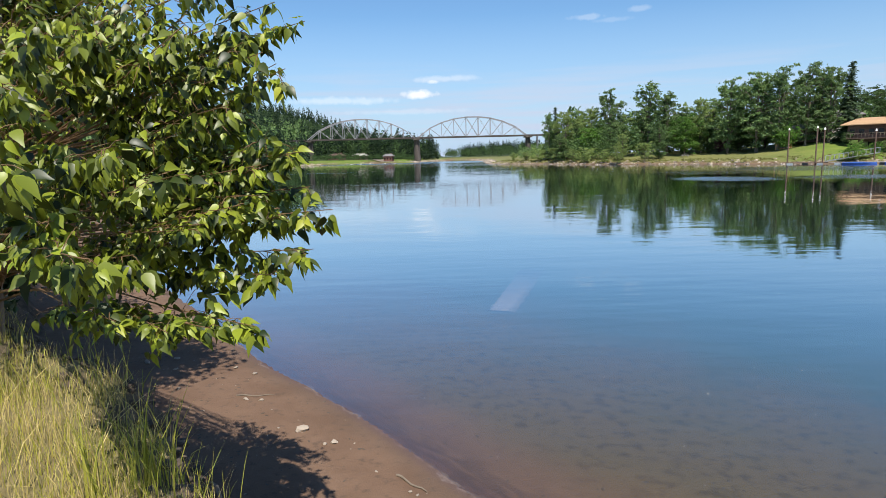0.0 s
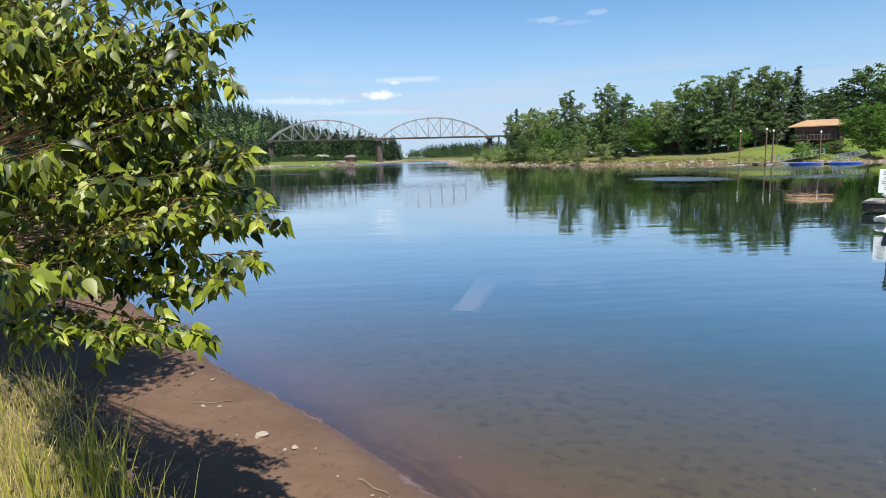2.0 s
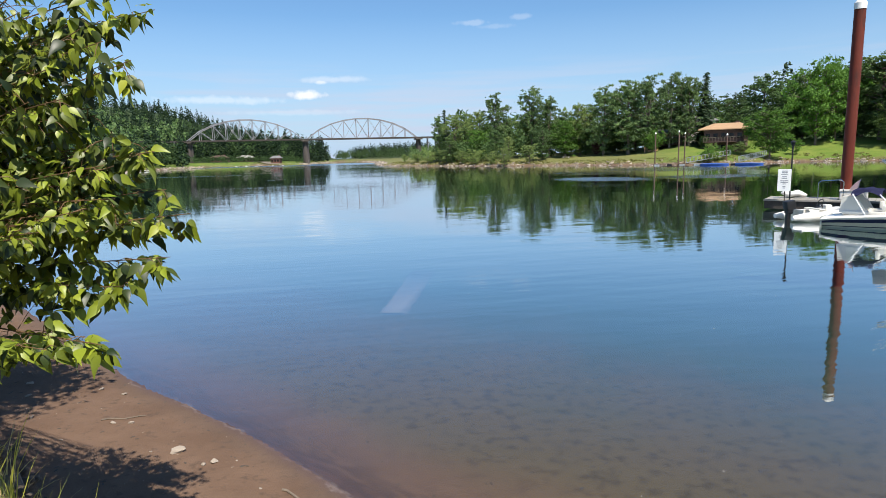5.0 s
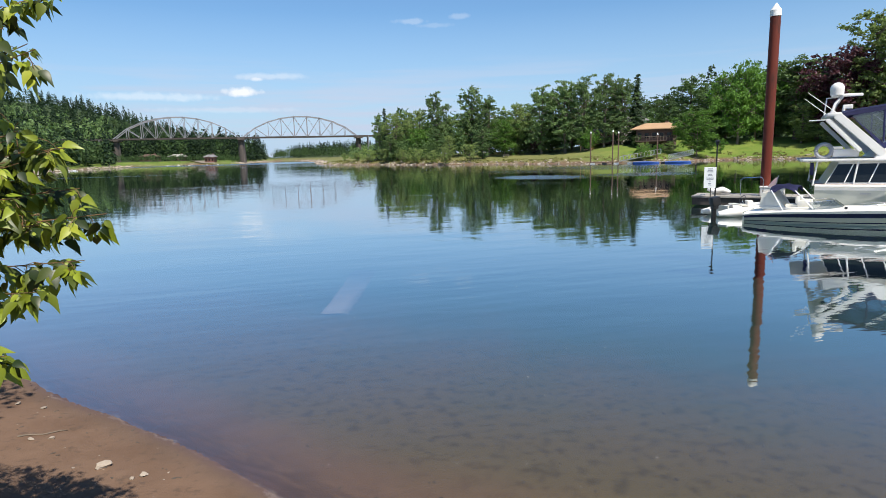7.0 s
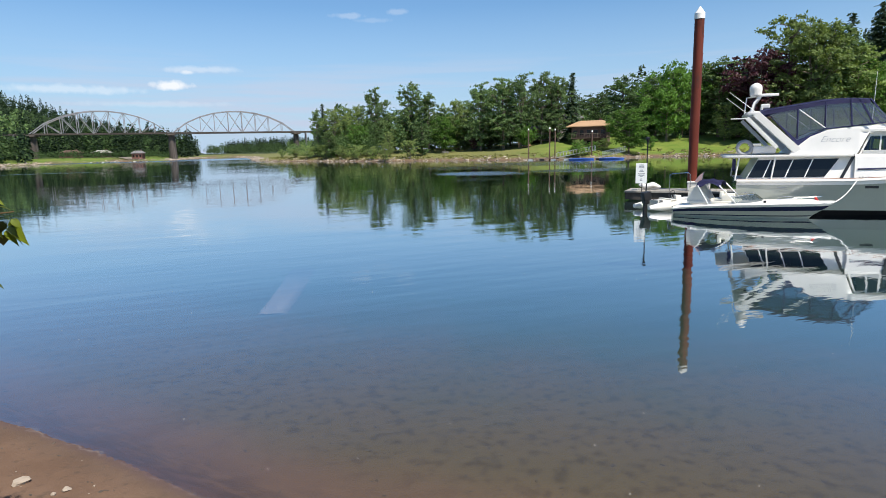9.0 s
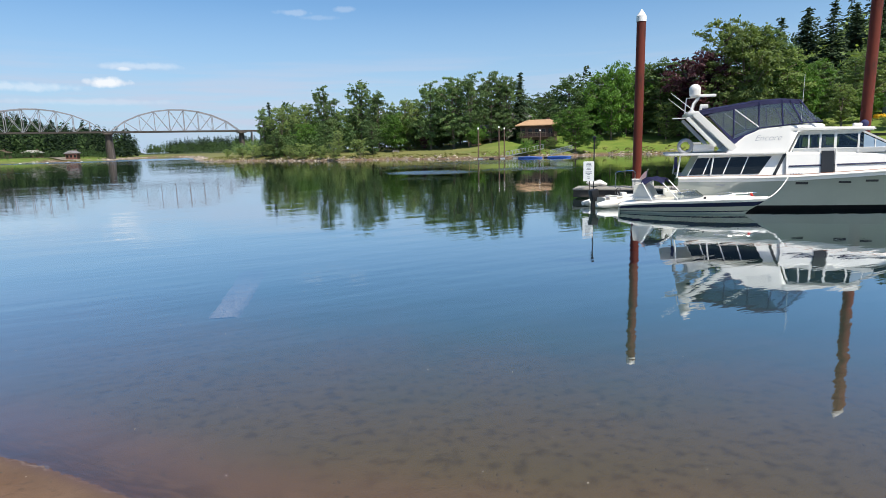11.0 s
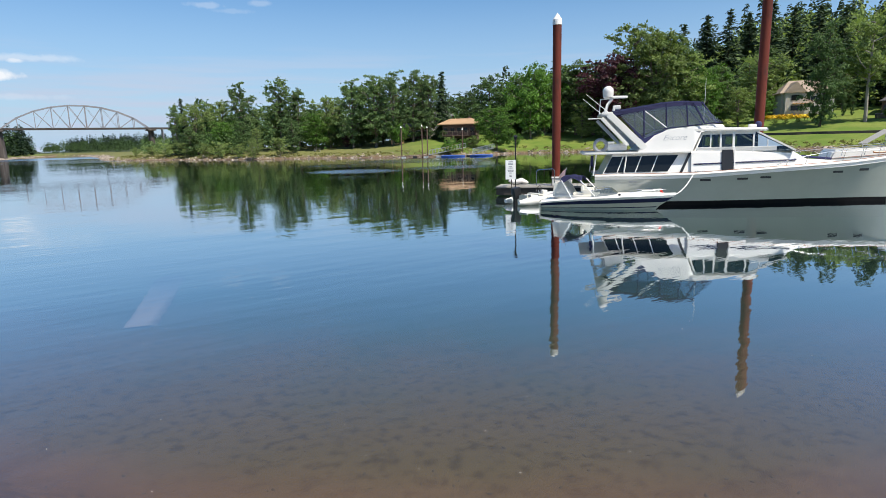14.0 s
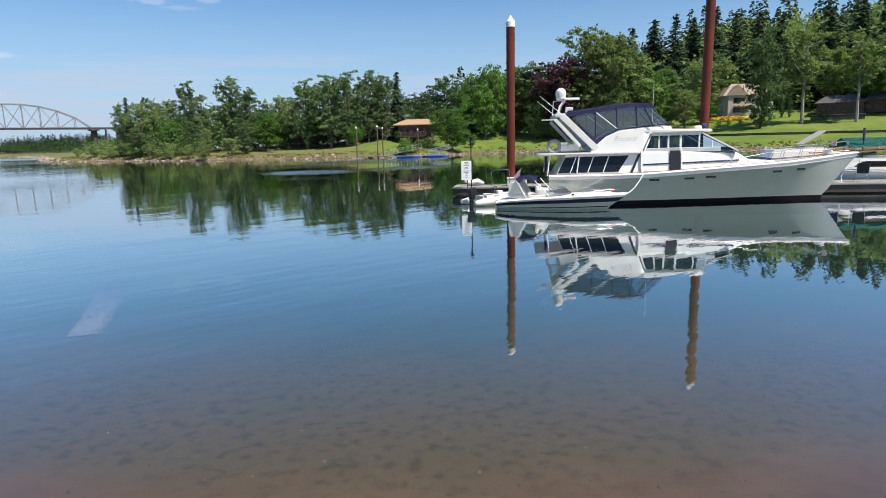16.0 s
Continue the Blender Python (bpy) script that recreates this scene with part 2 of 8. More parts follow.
RIPPLE = 0.7
M = {
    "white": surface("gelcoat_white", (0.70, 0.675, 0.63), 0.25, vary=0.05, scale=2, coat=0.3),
    # white hulls, greyed in base colour for the shade on their sides
    "hull": surface("gelcoat_hull_shaded", (0.35, 0.37, 0.325), 0.14, vary=0.06, scale=1.5, coat=0.7),
    "cream": surface("gelcoat_cream", (0.66, 0.63, 0.55), 0.3, vary=0.05, scale=2),
    "navy": surface("navy_canvas", (0.018, 0.020, 0.080), 0.8, vary=0.25, scale=6, bump=0.01, bump_scale=8),
    "navy_paint": surface("navy_gelcoat", (0.012, 0.014, 0.05), 0.25, vary=0.1),
    "black": surface("black_plastic", (0.012, 0.012, 0.013), 0.4, vary=0.2),
    "antifoul": surface("black_bottom_paint", (0.008, 0.008, 0.009), 0.8, vary=0.2, spec=0.1),
    "glass_dark": surface("tinted_glass", (0.010, 0.012, 0.013), 0.04, vary=0.1, spec=0.35),
    "chrome": surface("stainless_steel", (0.72, 0.72, 0.72), 0.18, 1.0, vary=0.05),
    "alu": surface("aluminium", (0.6, 0.61, 0.62), 0.4, 1.0, vary=0.1),
    "rust": surface("red_brown_steel_pile", (0.125, 0.027, 0.016), 0.6, spec=0.2, vary=0.25, scale=3, second=(0.06, 0.02, 0.014), second_amount=0.4, stretch=(1, 1, 0.25), bump=0.003),
    "pier": surface("weathered_pier_stone", (0.062, 0.050, 0.044), 0.9, vary=0.3, scale=0.6, second=(0.13, 0.11, 0.095), second_amount=0.3, stretch=(1, 1, 0.3)),
    "grass_far": foliage("rough_bank_grass", (0.15, 0.165, 0.045), (0.30, 0.28, 0.09), 0.6, 0.25),
    "wood_grey": surface("weathered_planks", (0.26, 0.24, 0.21), 0.85, vary=0.25, scale=5, objects=0.12, stretch=(1, 6, 1), bump=0.004),
    "wood_dark": surface("wet_dark_timber", (0.045, 0.038, 0.032), 0.8, vary=0.35, scale=4, bump=0.006),
    "teak": surface("varnished_wood", (0.25, 0.09, 0.03), 0.3, vary=0.2, scale=6, stretch=(1, 6, 1), coat=0.4),
    "teal": surface("teal_canvas", (0.01, 0.13, 0.10), 0.8, vary=0.2, scale=5, bump=0.01, bump_scale=6),
    "blue_tarp": surface("blue_tarp", (0.03, 0.09, 0.34), 0.6, vary=0.2, scale=3, bump=0.02, bump_scale=5),
    "paper": surface("white_sign_face", (0.8, 0.8, 0.78), 0.5, vary=0.04, scale=5),
    "ink": surface("grey_print", (0.25, 0.26, 0.28), 0.6, vary=0.1),
    "red": surface("red_plastic", (0.5, 0.03, 0.02), 0.4, vary=0.1),
    "bridge": surface("grey_painted_steel", (0.20, 0.20, 0.22), 0.6, vary=0.2, scale=0.5, second=(0.2, 0.17, 0.155), second_amount=0.3),
    "rail_tie": surface("dark_tie_timber", (0.05, 0.042, 0.036), 0.9, vary=0.3, scale=1),
    "bark": surface("grey_bark", (0.15, 0.12, 0.09), 0.95, vary=0.4, scale=6, stretch=(1, 1, 0.2), bump=0.03),
    "bark_dark": surface("dark_bark", (0.07, 0.055, 0.042), 0.95, vary=0.4, scale=6, stretch=(1, 1, 0.2), bump=0.03),
    "bark_pale": surface("pale_bark", (0.26, 0.235, 0.20), 0.95, vary=0.35, scale=6, second=(0.12, 0.10, 0.08), second_amount=0.4, stretch=(1, 1, 0.2), bump=0.03),
    "twig": surface("reddish_twig", (0.14, 0.078, 0.032), 0.7, vary=0.3, scale=20),
    "rock": surface("river_rock", (0.36, 0.30, 0.235), 0.9, vary=0.35, scale=2, second=(0.12, 0.10, 0.085), second_amount=0.5, objects=0.2, bump=0.04, island=0.25),
    "stone": surface("pale_beach_stone", (0.27, 0.225, 0.18), 0.85, vary=0.15, scale=20, objects=0.15, bump=0.004),
    # near-black to bright leaf tones put shade and sun into the colour
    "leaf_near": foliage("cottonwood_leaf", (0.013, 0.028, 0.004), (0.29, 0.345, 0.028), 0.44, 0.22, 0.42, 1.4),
    "leaf_young": foliage("young_cottonwood_leaf", (0.19, 0.26, 0.02), (0.33, 0.35, 0.036), 0.48, 0.3, 0.38),
    # bush leaves coloured as dark as the shade under the cottonwood
    "leaf_shade": foliage("shaded_bush_leaf", (0.016, 0.032, 0.010), (0.045, 0.072, 0.018), 0.45, 0.1),
    "leaf_mid": foliage("broadleaf", (0.080, 0.140, 0.053), (0.150, 0.218, 0.078), 0.6, 0.28, 0.2),
    "leaf_olive": foliage("willow_leaf", (0.15, 0.21, 0.075), (0.24, 0.31, 0.105), 0.6, 0.4, 0.2),
    "leaf_bright": foliage("maple_leaf", (0.058, 0.130, 0.022), (0.115, 0.225, 0.034), 0.55, 0.28, 0.2),
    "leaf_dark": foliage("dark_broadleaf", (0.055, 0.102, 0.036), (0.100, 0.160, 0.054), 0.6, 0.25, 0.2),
    "needle": foliage("fir_needles", (0.020, 0.040, 0.022), (0.042, 0.070, 0.034), 0.7, 0.10, 0.12),
    # copies of the fir needles, light and shade put into their tone
    "needle_near": foliage("light_fir_needles", (0.034, 0.060, 0.032), (0.065, 0.100, 0.048), 0.65, 0.12, 0.15),
    "needle_dark": foliage("shaded_fir_needles", (0.009, 0.020, 0.011), (0.022, 0.040, 0.020), 0.75, 0.08, 0.08),
    # broadleaf green darkened in base colour for shade within the woods
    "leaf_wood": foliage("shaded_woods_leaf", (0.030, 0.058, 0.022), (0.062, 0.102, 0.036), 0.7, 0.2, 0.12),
    "leaf_purple": foliage("copper_beech_leaf", (0.051, 0.014, 0.024), (0.102, 0.027, 0.037), 0.5, 0.25),
    "grass_green": foliage("green_grass", (0.18, 0.195, 0.028), (0.43, 0.395, 0.075), 0.5, 0.35),
    "grass_dry": foliage("dry_grass", (0.34, 0.26, 0.10), (0.60, 0.49, 0.22), 0.6, 0.3),
    "roof_tan": surface("tan_shingles", (0.36, 0.225, 0.125), 0.9, vary=0.2, scale=2, stretch=(1, 1, 4), bump=0.02),
    "roof_taupe": surface("taupe_shingles", (0.30, 0.235, 0.175), 0.9, vary=0.2, scale=2, stretch=(1, 1, 4), bump=0.02),
    # grey shingles with the trees' shade put into their tone
    "roof_shaded": surface("shaded_grey_shingles", (0.075, 0.07, 0.072), 0.9, vary=0.2, scale=2, bump=0.02),
    "roof_grey": surface("grey_shingles", (0.16, 0.15, 0.15), 0.9, vary=0.2, scale=2, bump=0.02),
    "siding_grey": surface("grey_siding", (0.38, 0.36, 0.32), 0.8, vary=0.1, scale=1),
    "siding_brown": surface("brown_siding", (0.10, 0.06, 0.045), 0.85, vary=0.15, scale=1),
    "trim_white": surface("white_trim", (0.75, 0.74, 0.71), 0.6, vary=0.05),
    "red_shed": surface("faded_red_boards", (0.13, 0.055, 0.042), 0.85, vary=0.2, scale=1),
    "ramp": surface("pale_gravel", (0.42, 0.37, 0.31), 0.9, vary=0.2, scale=0.8, second=(0.25, 0.23, 0.19), second_amount=0.5),
    "awning": surface("peach_awning", (0.65, 0.36, 0.18), 0.8, vary=0.1),
    "yellow": surface("yellow_flowers", (0.75, 0.5, 0.02), 0.8, vary=0.2, scale=3),
}


# ---- building helpers ----
def part(name, bm, material, parent=None, label=""):
    """One mesh object from a bmesh, under its thing or part."""
    me = bpy.data.meshes.new(name)
    bm.to_mesh(me)
    bm.free()
    me.materials.append(material)
    ob = new(name, me)
    if parent is not None:
        ob.parent = parent
    if label:
        ob["label"] = label
    return ob


def thing(name, m, label, category, group="", kind=""):
    ob = new(name)
    ob.empty_display_size = 0.2
    ob.matrix_basis = m
    return tagged(ob, label, category, group, kind)


def box(bm, centre, size, rot=None, bevel=0.0):
    r = bmesh.ops.create_cube(bm, size=1.0)
    vs = r["verts"]
    m = Matrix.Translation(centre) @ (rot or Matrix.Identity(4)) @ Matrix.Diagonal((*size, 1))
    bmesh.ops.transform(bm, matrix=m, verts=vs)
    if bevel:
        es = list({e for v in vs for e in v.link_edges})
        bmesh.ops.bevel(bm, geom=es, offset=bevel, segments=2, affect="EDGES", profile=0.6)
    return bm


def bar(bm, a, b, r0, r1=None, sides=8):
    """A round or square bar from a to b."""
    a, b = Vector(a), Vector(b)
    q = (b - a).to_track_quat("Z", "Y").to_matrix().to_4x4()
    m = Matrix.Translation((a + b) / 2) @ q
    if sides == 4:
        m = m @ Matrix.Rotation(radians(45), 4, "Z")
    bmesh.ops.create_cone(bm, cap_ends=True, segments=sides, radius1=r0, radius2=r0 if r1 is None else r1, depth=(b - a).length, matrix=m)
    return bm


def tube(bm, pts, radii, sides=6):
    """A tapered tube along points."""
    pts = [Vector(p) for p in pts]
    rings = []
    for i, p in enumerate(pts):
        t = (pts[min(i + 1, len(pts) - 1)] - pts[max(i - 1, 0)]).normalized()
        q = t.to_track_quat("Z", "Y")
        r = radii[i] if isinstance(radii, (list, tuple)) else radii
        rings.append([bm.verts.new(p + q @ Vector((math.cos(k * math.tau / sides) * r, math.sin(k * math.tau / sides) * r, 0))) for k in range(sides)])
    for u, v in zip(rings, rings[1:]):
        for k in range(sides):
            bm.faces.new((u[k], u[(k + 1) % sides], v[(k + 1) % sides], v[k]))
    bm.faces.new(rings[0][::-1])
    bm.faces.new(rings[-1])
    return bm


def slab(bm, outline, z0, z1=None, bulge=0.0):
    """A prism over a plan outline; z may be a function of the outline's x."""
    f0 = z0 if callable(z0) else (lambda x: z0)
    f1 = z1 if callable(z1) else (lambda x: z1)
    lo = [bm.verts.new((x, y, f0(x))) for x, y in outline]
    hi = [bm.verts.new((x, y, f1(x))) for x, y in outline]
    n = len(outline)
    bm.faces.new(lo[::-1])
    bm.faces.new(hi)
    for k in range(n):
        bm.faces.new((lo[k], lo[(k + 1) % n], hi[(k + 1) % n], hi[k]))
    bmesh.ops.recalc_face_normals(bm, faces=bm.faces[:])
    return bm


def side_panel(bm, profile, y, thick=0.03):
    """A panel in the fore-and-aft upright plane at y, from an outline of (x, z); y may be a function of (x, z)."""
    fy = y if callable(y) else (lambda x, z: y)
    a = [bm.verts.new((x, fy(x, z), z)) for x, z in profile]
    b = [bm.verts.new((x, fy(x, z) + thick, z)) for x, z in profile]
    n = len(profile)
    bm.faces.new(a)
    bm.faces.new(b[::-1])
    for k in range(n):
        bm.faces.new((a[k], b[k], b[(k + 1) % n], a[(k + 1) % n]))
    bmesh.ops.recalc_face_normals(bm, faces=bm.faces[:])
    return bm


def smooth(ob, angle=40):
    for p in ob.data.polygons:
        p.use_smooth = True
    ob.data.set_sharp_from_angle(angle=radians(angle))
    return ob


# ---- ground and water ----
RIVER = np.array([(300, -160), (60, -22), (25, -7), (15, -3.2), (9, -0.6), (5, 1.4), (2.5, 3.0), (1, 4.1), (0.14, 5.03), (-0.3, 5.66), (-0.95, 6.5), (-1.7, 7.4), (-2.55, 8.3),
                  (-3.7, 9.85), (-5.5, 12.4), (-6.9, 14.2), (-10, 17.5), (-25, 45), (-55, 120), (-72, 200), (-70, 262), (-64, 330), (-42, 345), (-15, 345), (-8, 420),
                  (5, 470), (24, 440), (24, 330), (18, 225), (20, 208), (32, 187), (42, 157), (55, 144), (63, 128), (70, 119), (82, 110), (100, 113), (111, 104),
                  (122, 80), (128, 56), (160, -20)], float)
NEAR_EDGES = 17


def shore(x, y):
    """Distance to the river's edge (plus on land, minus in the water), and whether the nearest edge is the near shore."""
    px, py = np.ravel(x).astype(float), np.ravel(y).astype(float)
    best = np.full(px.shape, 1e9)
    near = np.full(px.shape, 1e9)
    inside = np.zeros(px.shape, bool)
    n = len(RIVER)
    for i in range(n):
        (ax, ay), (bx, by) = RIVER[i], RIVER[(i + 1) % n]
        ex, ey = bx - ax, by - ay
        k = np.clip(((px - ax) * ex + (py - ay) * ey) / (ex * ex + ey * ey), 0, 1)
        dd = np.hypot(px - ax - k * ex, py - ay - k * ey)
        best = np.minimum(best, dd)
        if i < NEAR_EDGES:
            near = np.minimum(near, dd)
        crosses = (ay > py) != (by > py)
        with np.errstate(divide="ignore", invalid="ignore"):
            inside ^= crosses & (px < (bx - ax) * (py - ay) / (by - ay) + ax)
    return np.where(inside, -best, best).reshape(np.shape(x)), (near <= best + 1e-6).reshape(np.shape(x))


def step(a, b, v):
    k = np.clip((v - a) / (b - a), 0, 1)
    return k * k * (3 - 2 * k)


def waves(x, y):
    return (np.sin(x * 1.9 + 0.7 * np.sin(y * 1.3)) * np.cos(y * 1.6 + 0.9 * np.sin(x * 0.9)) + 0.5 * np.sin(x * 4.7 + y * 3.1) * np.cos(y * 5.3 - x * 2.2))


def bank_foot(x, y):
    """How far from the water the grassy bank begins."""
    return 1.84 + 0.13 * np.clip(y - 3, 0, 8) + 0.2 * np.sin(x * 2.3 + y) + 0.15 * np.sin(x * 5.1 - y * 3.0) + 0.06 * np.sin(x * 11.0 + y * 9.0)


def land(x, y):
    """Height of the ground sheet."""
    x, y = np.asarray(x, float), np.asarray(y, float)
    d, near = shore(x, y)
    az, r = np.degrees(np.arctan2(x, y)), np.hypot(x, y)
    w = waves(x, y)
    bed = -np.minimum(0.075 * -d, 0.9) - 2.2 * step(10, 30, -d)
    bed = bed + 0.012 * w * step(0.0, 1.0, -d)
    beach = 0.11 * d + 0.008 * w
    foot = bank_foot(x, y)
    bank = beach + 0.98 * step(foot - 0.08, foot + 0.82, d) * (1 + 0.06 * w) * (1 - step(5, 14, y) * 0.55)
    bank = np.minimum(bank, 1.45 + 0.03 * w + 0.02 * d)
    bank = bank + 4.0 * step(12, 60, d) * step(40, 90, r)
    # the far side: a rocky edge, a rising lawn, then wooded hills
    edge = 0.75 * step(0, 3.5, d) + 0.09 * w * step(0, 1, d) * step(9, 3, d)
    lawn = (0.10 + 0.08 * step(27, 34, az) * step(58, 52, az) + 0.06 * step(54, 61, az)) * np.maximum(d - 3, 0)
    lawn = np.minimum(lawn, 1.4 + 1.2 * step(12, 24, az) + 1.9 * step(24, 36, az) + 4.4 * step(54, 62, az))
    right_hill = 30 * step(60, 190, d) * step(42, 66, az)
    ridge = np.interp(az, (-60, -30, -19, -14.5, -12, -9.8, -6.8, -4.8, -2, 0.5), (60, 100, 100, 90, 76, 58, 37, 25, 14, 0))
    left_hill = ridge * step(15, 800, d) * np.where(y > 0, 1.0, 0.0)
    far_hill = 7 * step(30, 260, d) * step(1, 5, az) * step(16, 9, az)
    far = edge + lawn + right_hill + left_hill + far_hill
    up = np.where(near, bank, far)
    return np.where(d < 0, bed, up)


def ground_at(x, y):
    return float(land(np.array([x]), np.array([y]))[0])


def ground_material():
    """Sand and a bed coloured darker with depth below, dry grass and lawn above: told apart by height and by patches.
    """
    mat = bpy.data.materials.new("ground")
    nt = nodes_of(mat)
    co = add(nt, "ShaderNodeTexCoord")
    att = add(nt, "ShaderNodeAttribute", attribute_name="zone")
    split = add(nt, "ShaderNodeSeparateColor")
    nt.links.new(att.outputs["Color"], split.inputs[0])

    def noise_val(scale, lo, hi, a, b, detail=6.0):
        nz = add(nt, "ShaderNodeTexNoise", in_Scale=scale, in_Detail=detail, in_Roughness=0.62)
        nt.links.new(co.outputs["Object"], nz.inputs["Vector"])
        mr = add(nt, "ShaderNodeMapRange", in_1=lo, in_2=hi, in_3=a, in_4=b)
        nt.links.new(nz.outputs[0], mr.inputs[0])
        return mr.outputs[0]

    def mixed(fac, a, b):
        mx = add(nt, "ShaderNodeMix", data_type="RGBA")
        nt.links.new(fac, mx.inputs[0])
        for sock, val in ((6, a), (7, b)):
            if isinstance(val, tuple):
                mx.inputs[sock].default_value = (*val, 1)
            else:
                nt.links.new(val, mx.inputs[sock])
        return mx.outputs[2]

    sand = mixed(noise_val(1.1, 0.35, 0.65, 0.0, 1.0), (0.112, 0.067, 0.043), (0.156, 0.097, 0.064))
    sand = mixed(noise_val(9.0, 0.56, 0.68, 0.0, 0.55), sand, (0.06, 0.043, 0.032))
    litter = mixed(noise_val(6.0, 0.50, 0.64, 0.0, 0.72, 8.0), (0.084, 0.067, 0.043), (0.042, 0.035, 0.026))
    # dark green painted on the bed for light lost in deep water
    depth_tone = mixed(noise_val(0.5, 0.4, 0.6, 0.0, 1.0), (0.019, 0.050, 0.034), (0.024, 0.058, 0.038))
    bed = mixed(split.outputs[2], litter, depth_tone)
    low = mixed(split.outputs[0], bed, sand)
    att3 = add(nt, "ShaderNodeAttribute", attribute_name="wet")
    # purple bed tint stands in for wavelet shade and sky reflection
    low = mixed(att3.outputs["Fac"], low, (0.088, 0.054, 0.055))
    # the water's edge: wavelet shade painted on the bed as dark streaks, and a thin pale line for foam and wet sheen
    att6 = add(nt, "ShaderNodeAttribute", attribute_name="edge")

    def joined(op, a, b):
        node = add(nt, "ShaderNodeMath", operation=op)
        for sock, val in ((0, a), (1, b)):
            if isinstance(val, float):
                node.inputs[sock].default_value = val
            else:
                nt.links.new(val, node.inputs[sock])
        return node.outputs[0]

    def ranged(src, lo, hi, a=0.0, b=1.0):
        mr = add(nt, "ShaderNodeMapRange", interpolation_type="SMOOTHSTEP", in_1=lo, in_2=hi, in_3=a, in_4=b)
        nt.links.new(src, mr.inputs[0])
        return mr.outputs[0]

    e = joined("ADD", att6.outputs["Fac"], joined("ADD", noise_val(7.0, 0.3, 0.7, -0.045, 0.045, 3.0), noise_val(1.7, 0.3, 0.7, -0.05, 0.05, 2.0)))
    along = add(nt, "ShaderNodeMapping", vector_type="TEXTURE", in_Rotation=(0, 0, radians(129)), in_Scale=(0.6, 0.085, 1.0))
    nt.links.new(co.outputs["Object"], along.inputs[0])
    lines = add(nt, "ShaderNodeTexNoise", in_Scale=1.0, in_Detail=4.0, in_Distortion=1.3)
    nt.links.new(along.outputs[0], lines.inputs["Vector"])
    band = joined("MULTIPLY", joined("MULTIPLY", ranged(e, -0.75, -0.15), ranged(e, 0.0, -0.05)), ranged(lines.outputs[0], 0.38, 0.58, 0.2, 0.68))
    low = mixed(band, low, (0.050, 0.037, 0.040))
    rim = joined("MULTIPLY", joined("MULTIPLY", ranged(e, -0.05, -0.012), ranged(e, 0.03, -0.004)), noise_val(3.0, 0.42, 0.62, 0.05, 0.5, 3.0))
    low = mixed(rim, low, (0.19, 0.158, 0.145))
    damp = joined("MULTIPLY", joined("MULTIPLY", ranged(e, -0.02, 0.02), ranged(e, 0.42, 0.1)), 0.45)
    low = mixed(damp, low, (0.085, 0.060, 0.046))
    att4 = add(nt, "ShaderNodeAttribute", attribute_name="soil")
    dry = mixed(noise_val(1.6, 0.4, 0.62, 0.0, 1.0), (0.19, 0.15, 0.075), (0.13, 0.115, 0.045))
    dry = mixed(noise_val(14.0, 0.5, 0.7, 0.0, 0.6), dry, (0.08, 0.06, 0.035))
    lawn = mixed(noise_val(0.12, 0.4, 0.62, 0.0, 1.0), (0.09, 0.145, 0.018), (0.15, 0.185, 0.034))
    lawn = mixed(noise_val(0.9, 0.5, 0.7, 0.0, 0.5), lawn, (0.07, 0.11, 0.02))
    att2 = add(nt, "ShaderNodeAttribute", attribute_name="side")
    turf = mixed(att2.outputs["Fac"], dry, lawn)
    tone = mixed(split.outputs[1], low, turf)
    earth = mixed(noise_val(11.0, 0.42, 0.62, 0.0, 1.0), (0.034, 0.026, 0.018), (0.085, 0.060, 0.040))
    tone = mixed(att4.outputs["Fac"], tone, earth)
    att5 = add(nt, "ShaderNodeAttribute", attribute_name="woodland")
    tone = mixed(att5.outputs["Fac"], tone, (0.024, 0.040, 0.016))
    bsdf = add(nt, "ShaderNodeBsdfPrincipled", in_Roughness=0.92)
    bsdf.inputs["Specular IOR Level"].default_value = 0.25
    nt.links.new(tone, bsdf.inputs["Base Color"])
    grain = add(nt, "ShaderNodeTexNoise", in_Scale=38.0, in_Detail=6.0, in_Roughness=0.7)
    nt.links.new(co.outputs["Object"], grain.inputs["Vector"])
    bp = add(nt, "ShaderNodeBump", in_Strength=0.8, in_Distance=0.012)
    nt.links.new(grain.outputs[0], bp.inputs["Height"])
    nt.links.new(bp.outputs[0], bsdf.inputs["Normal"])
    out = add(nt, "ShaderNodeOutputMaterial")
    nt.links.new(bsdf.outputs[0], out.inputs[0])
    return mat


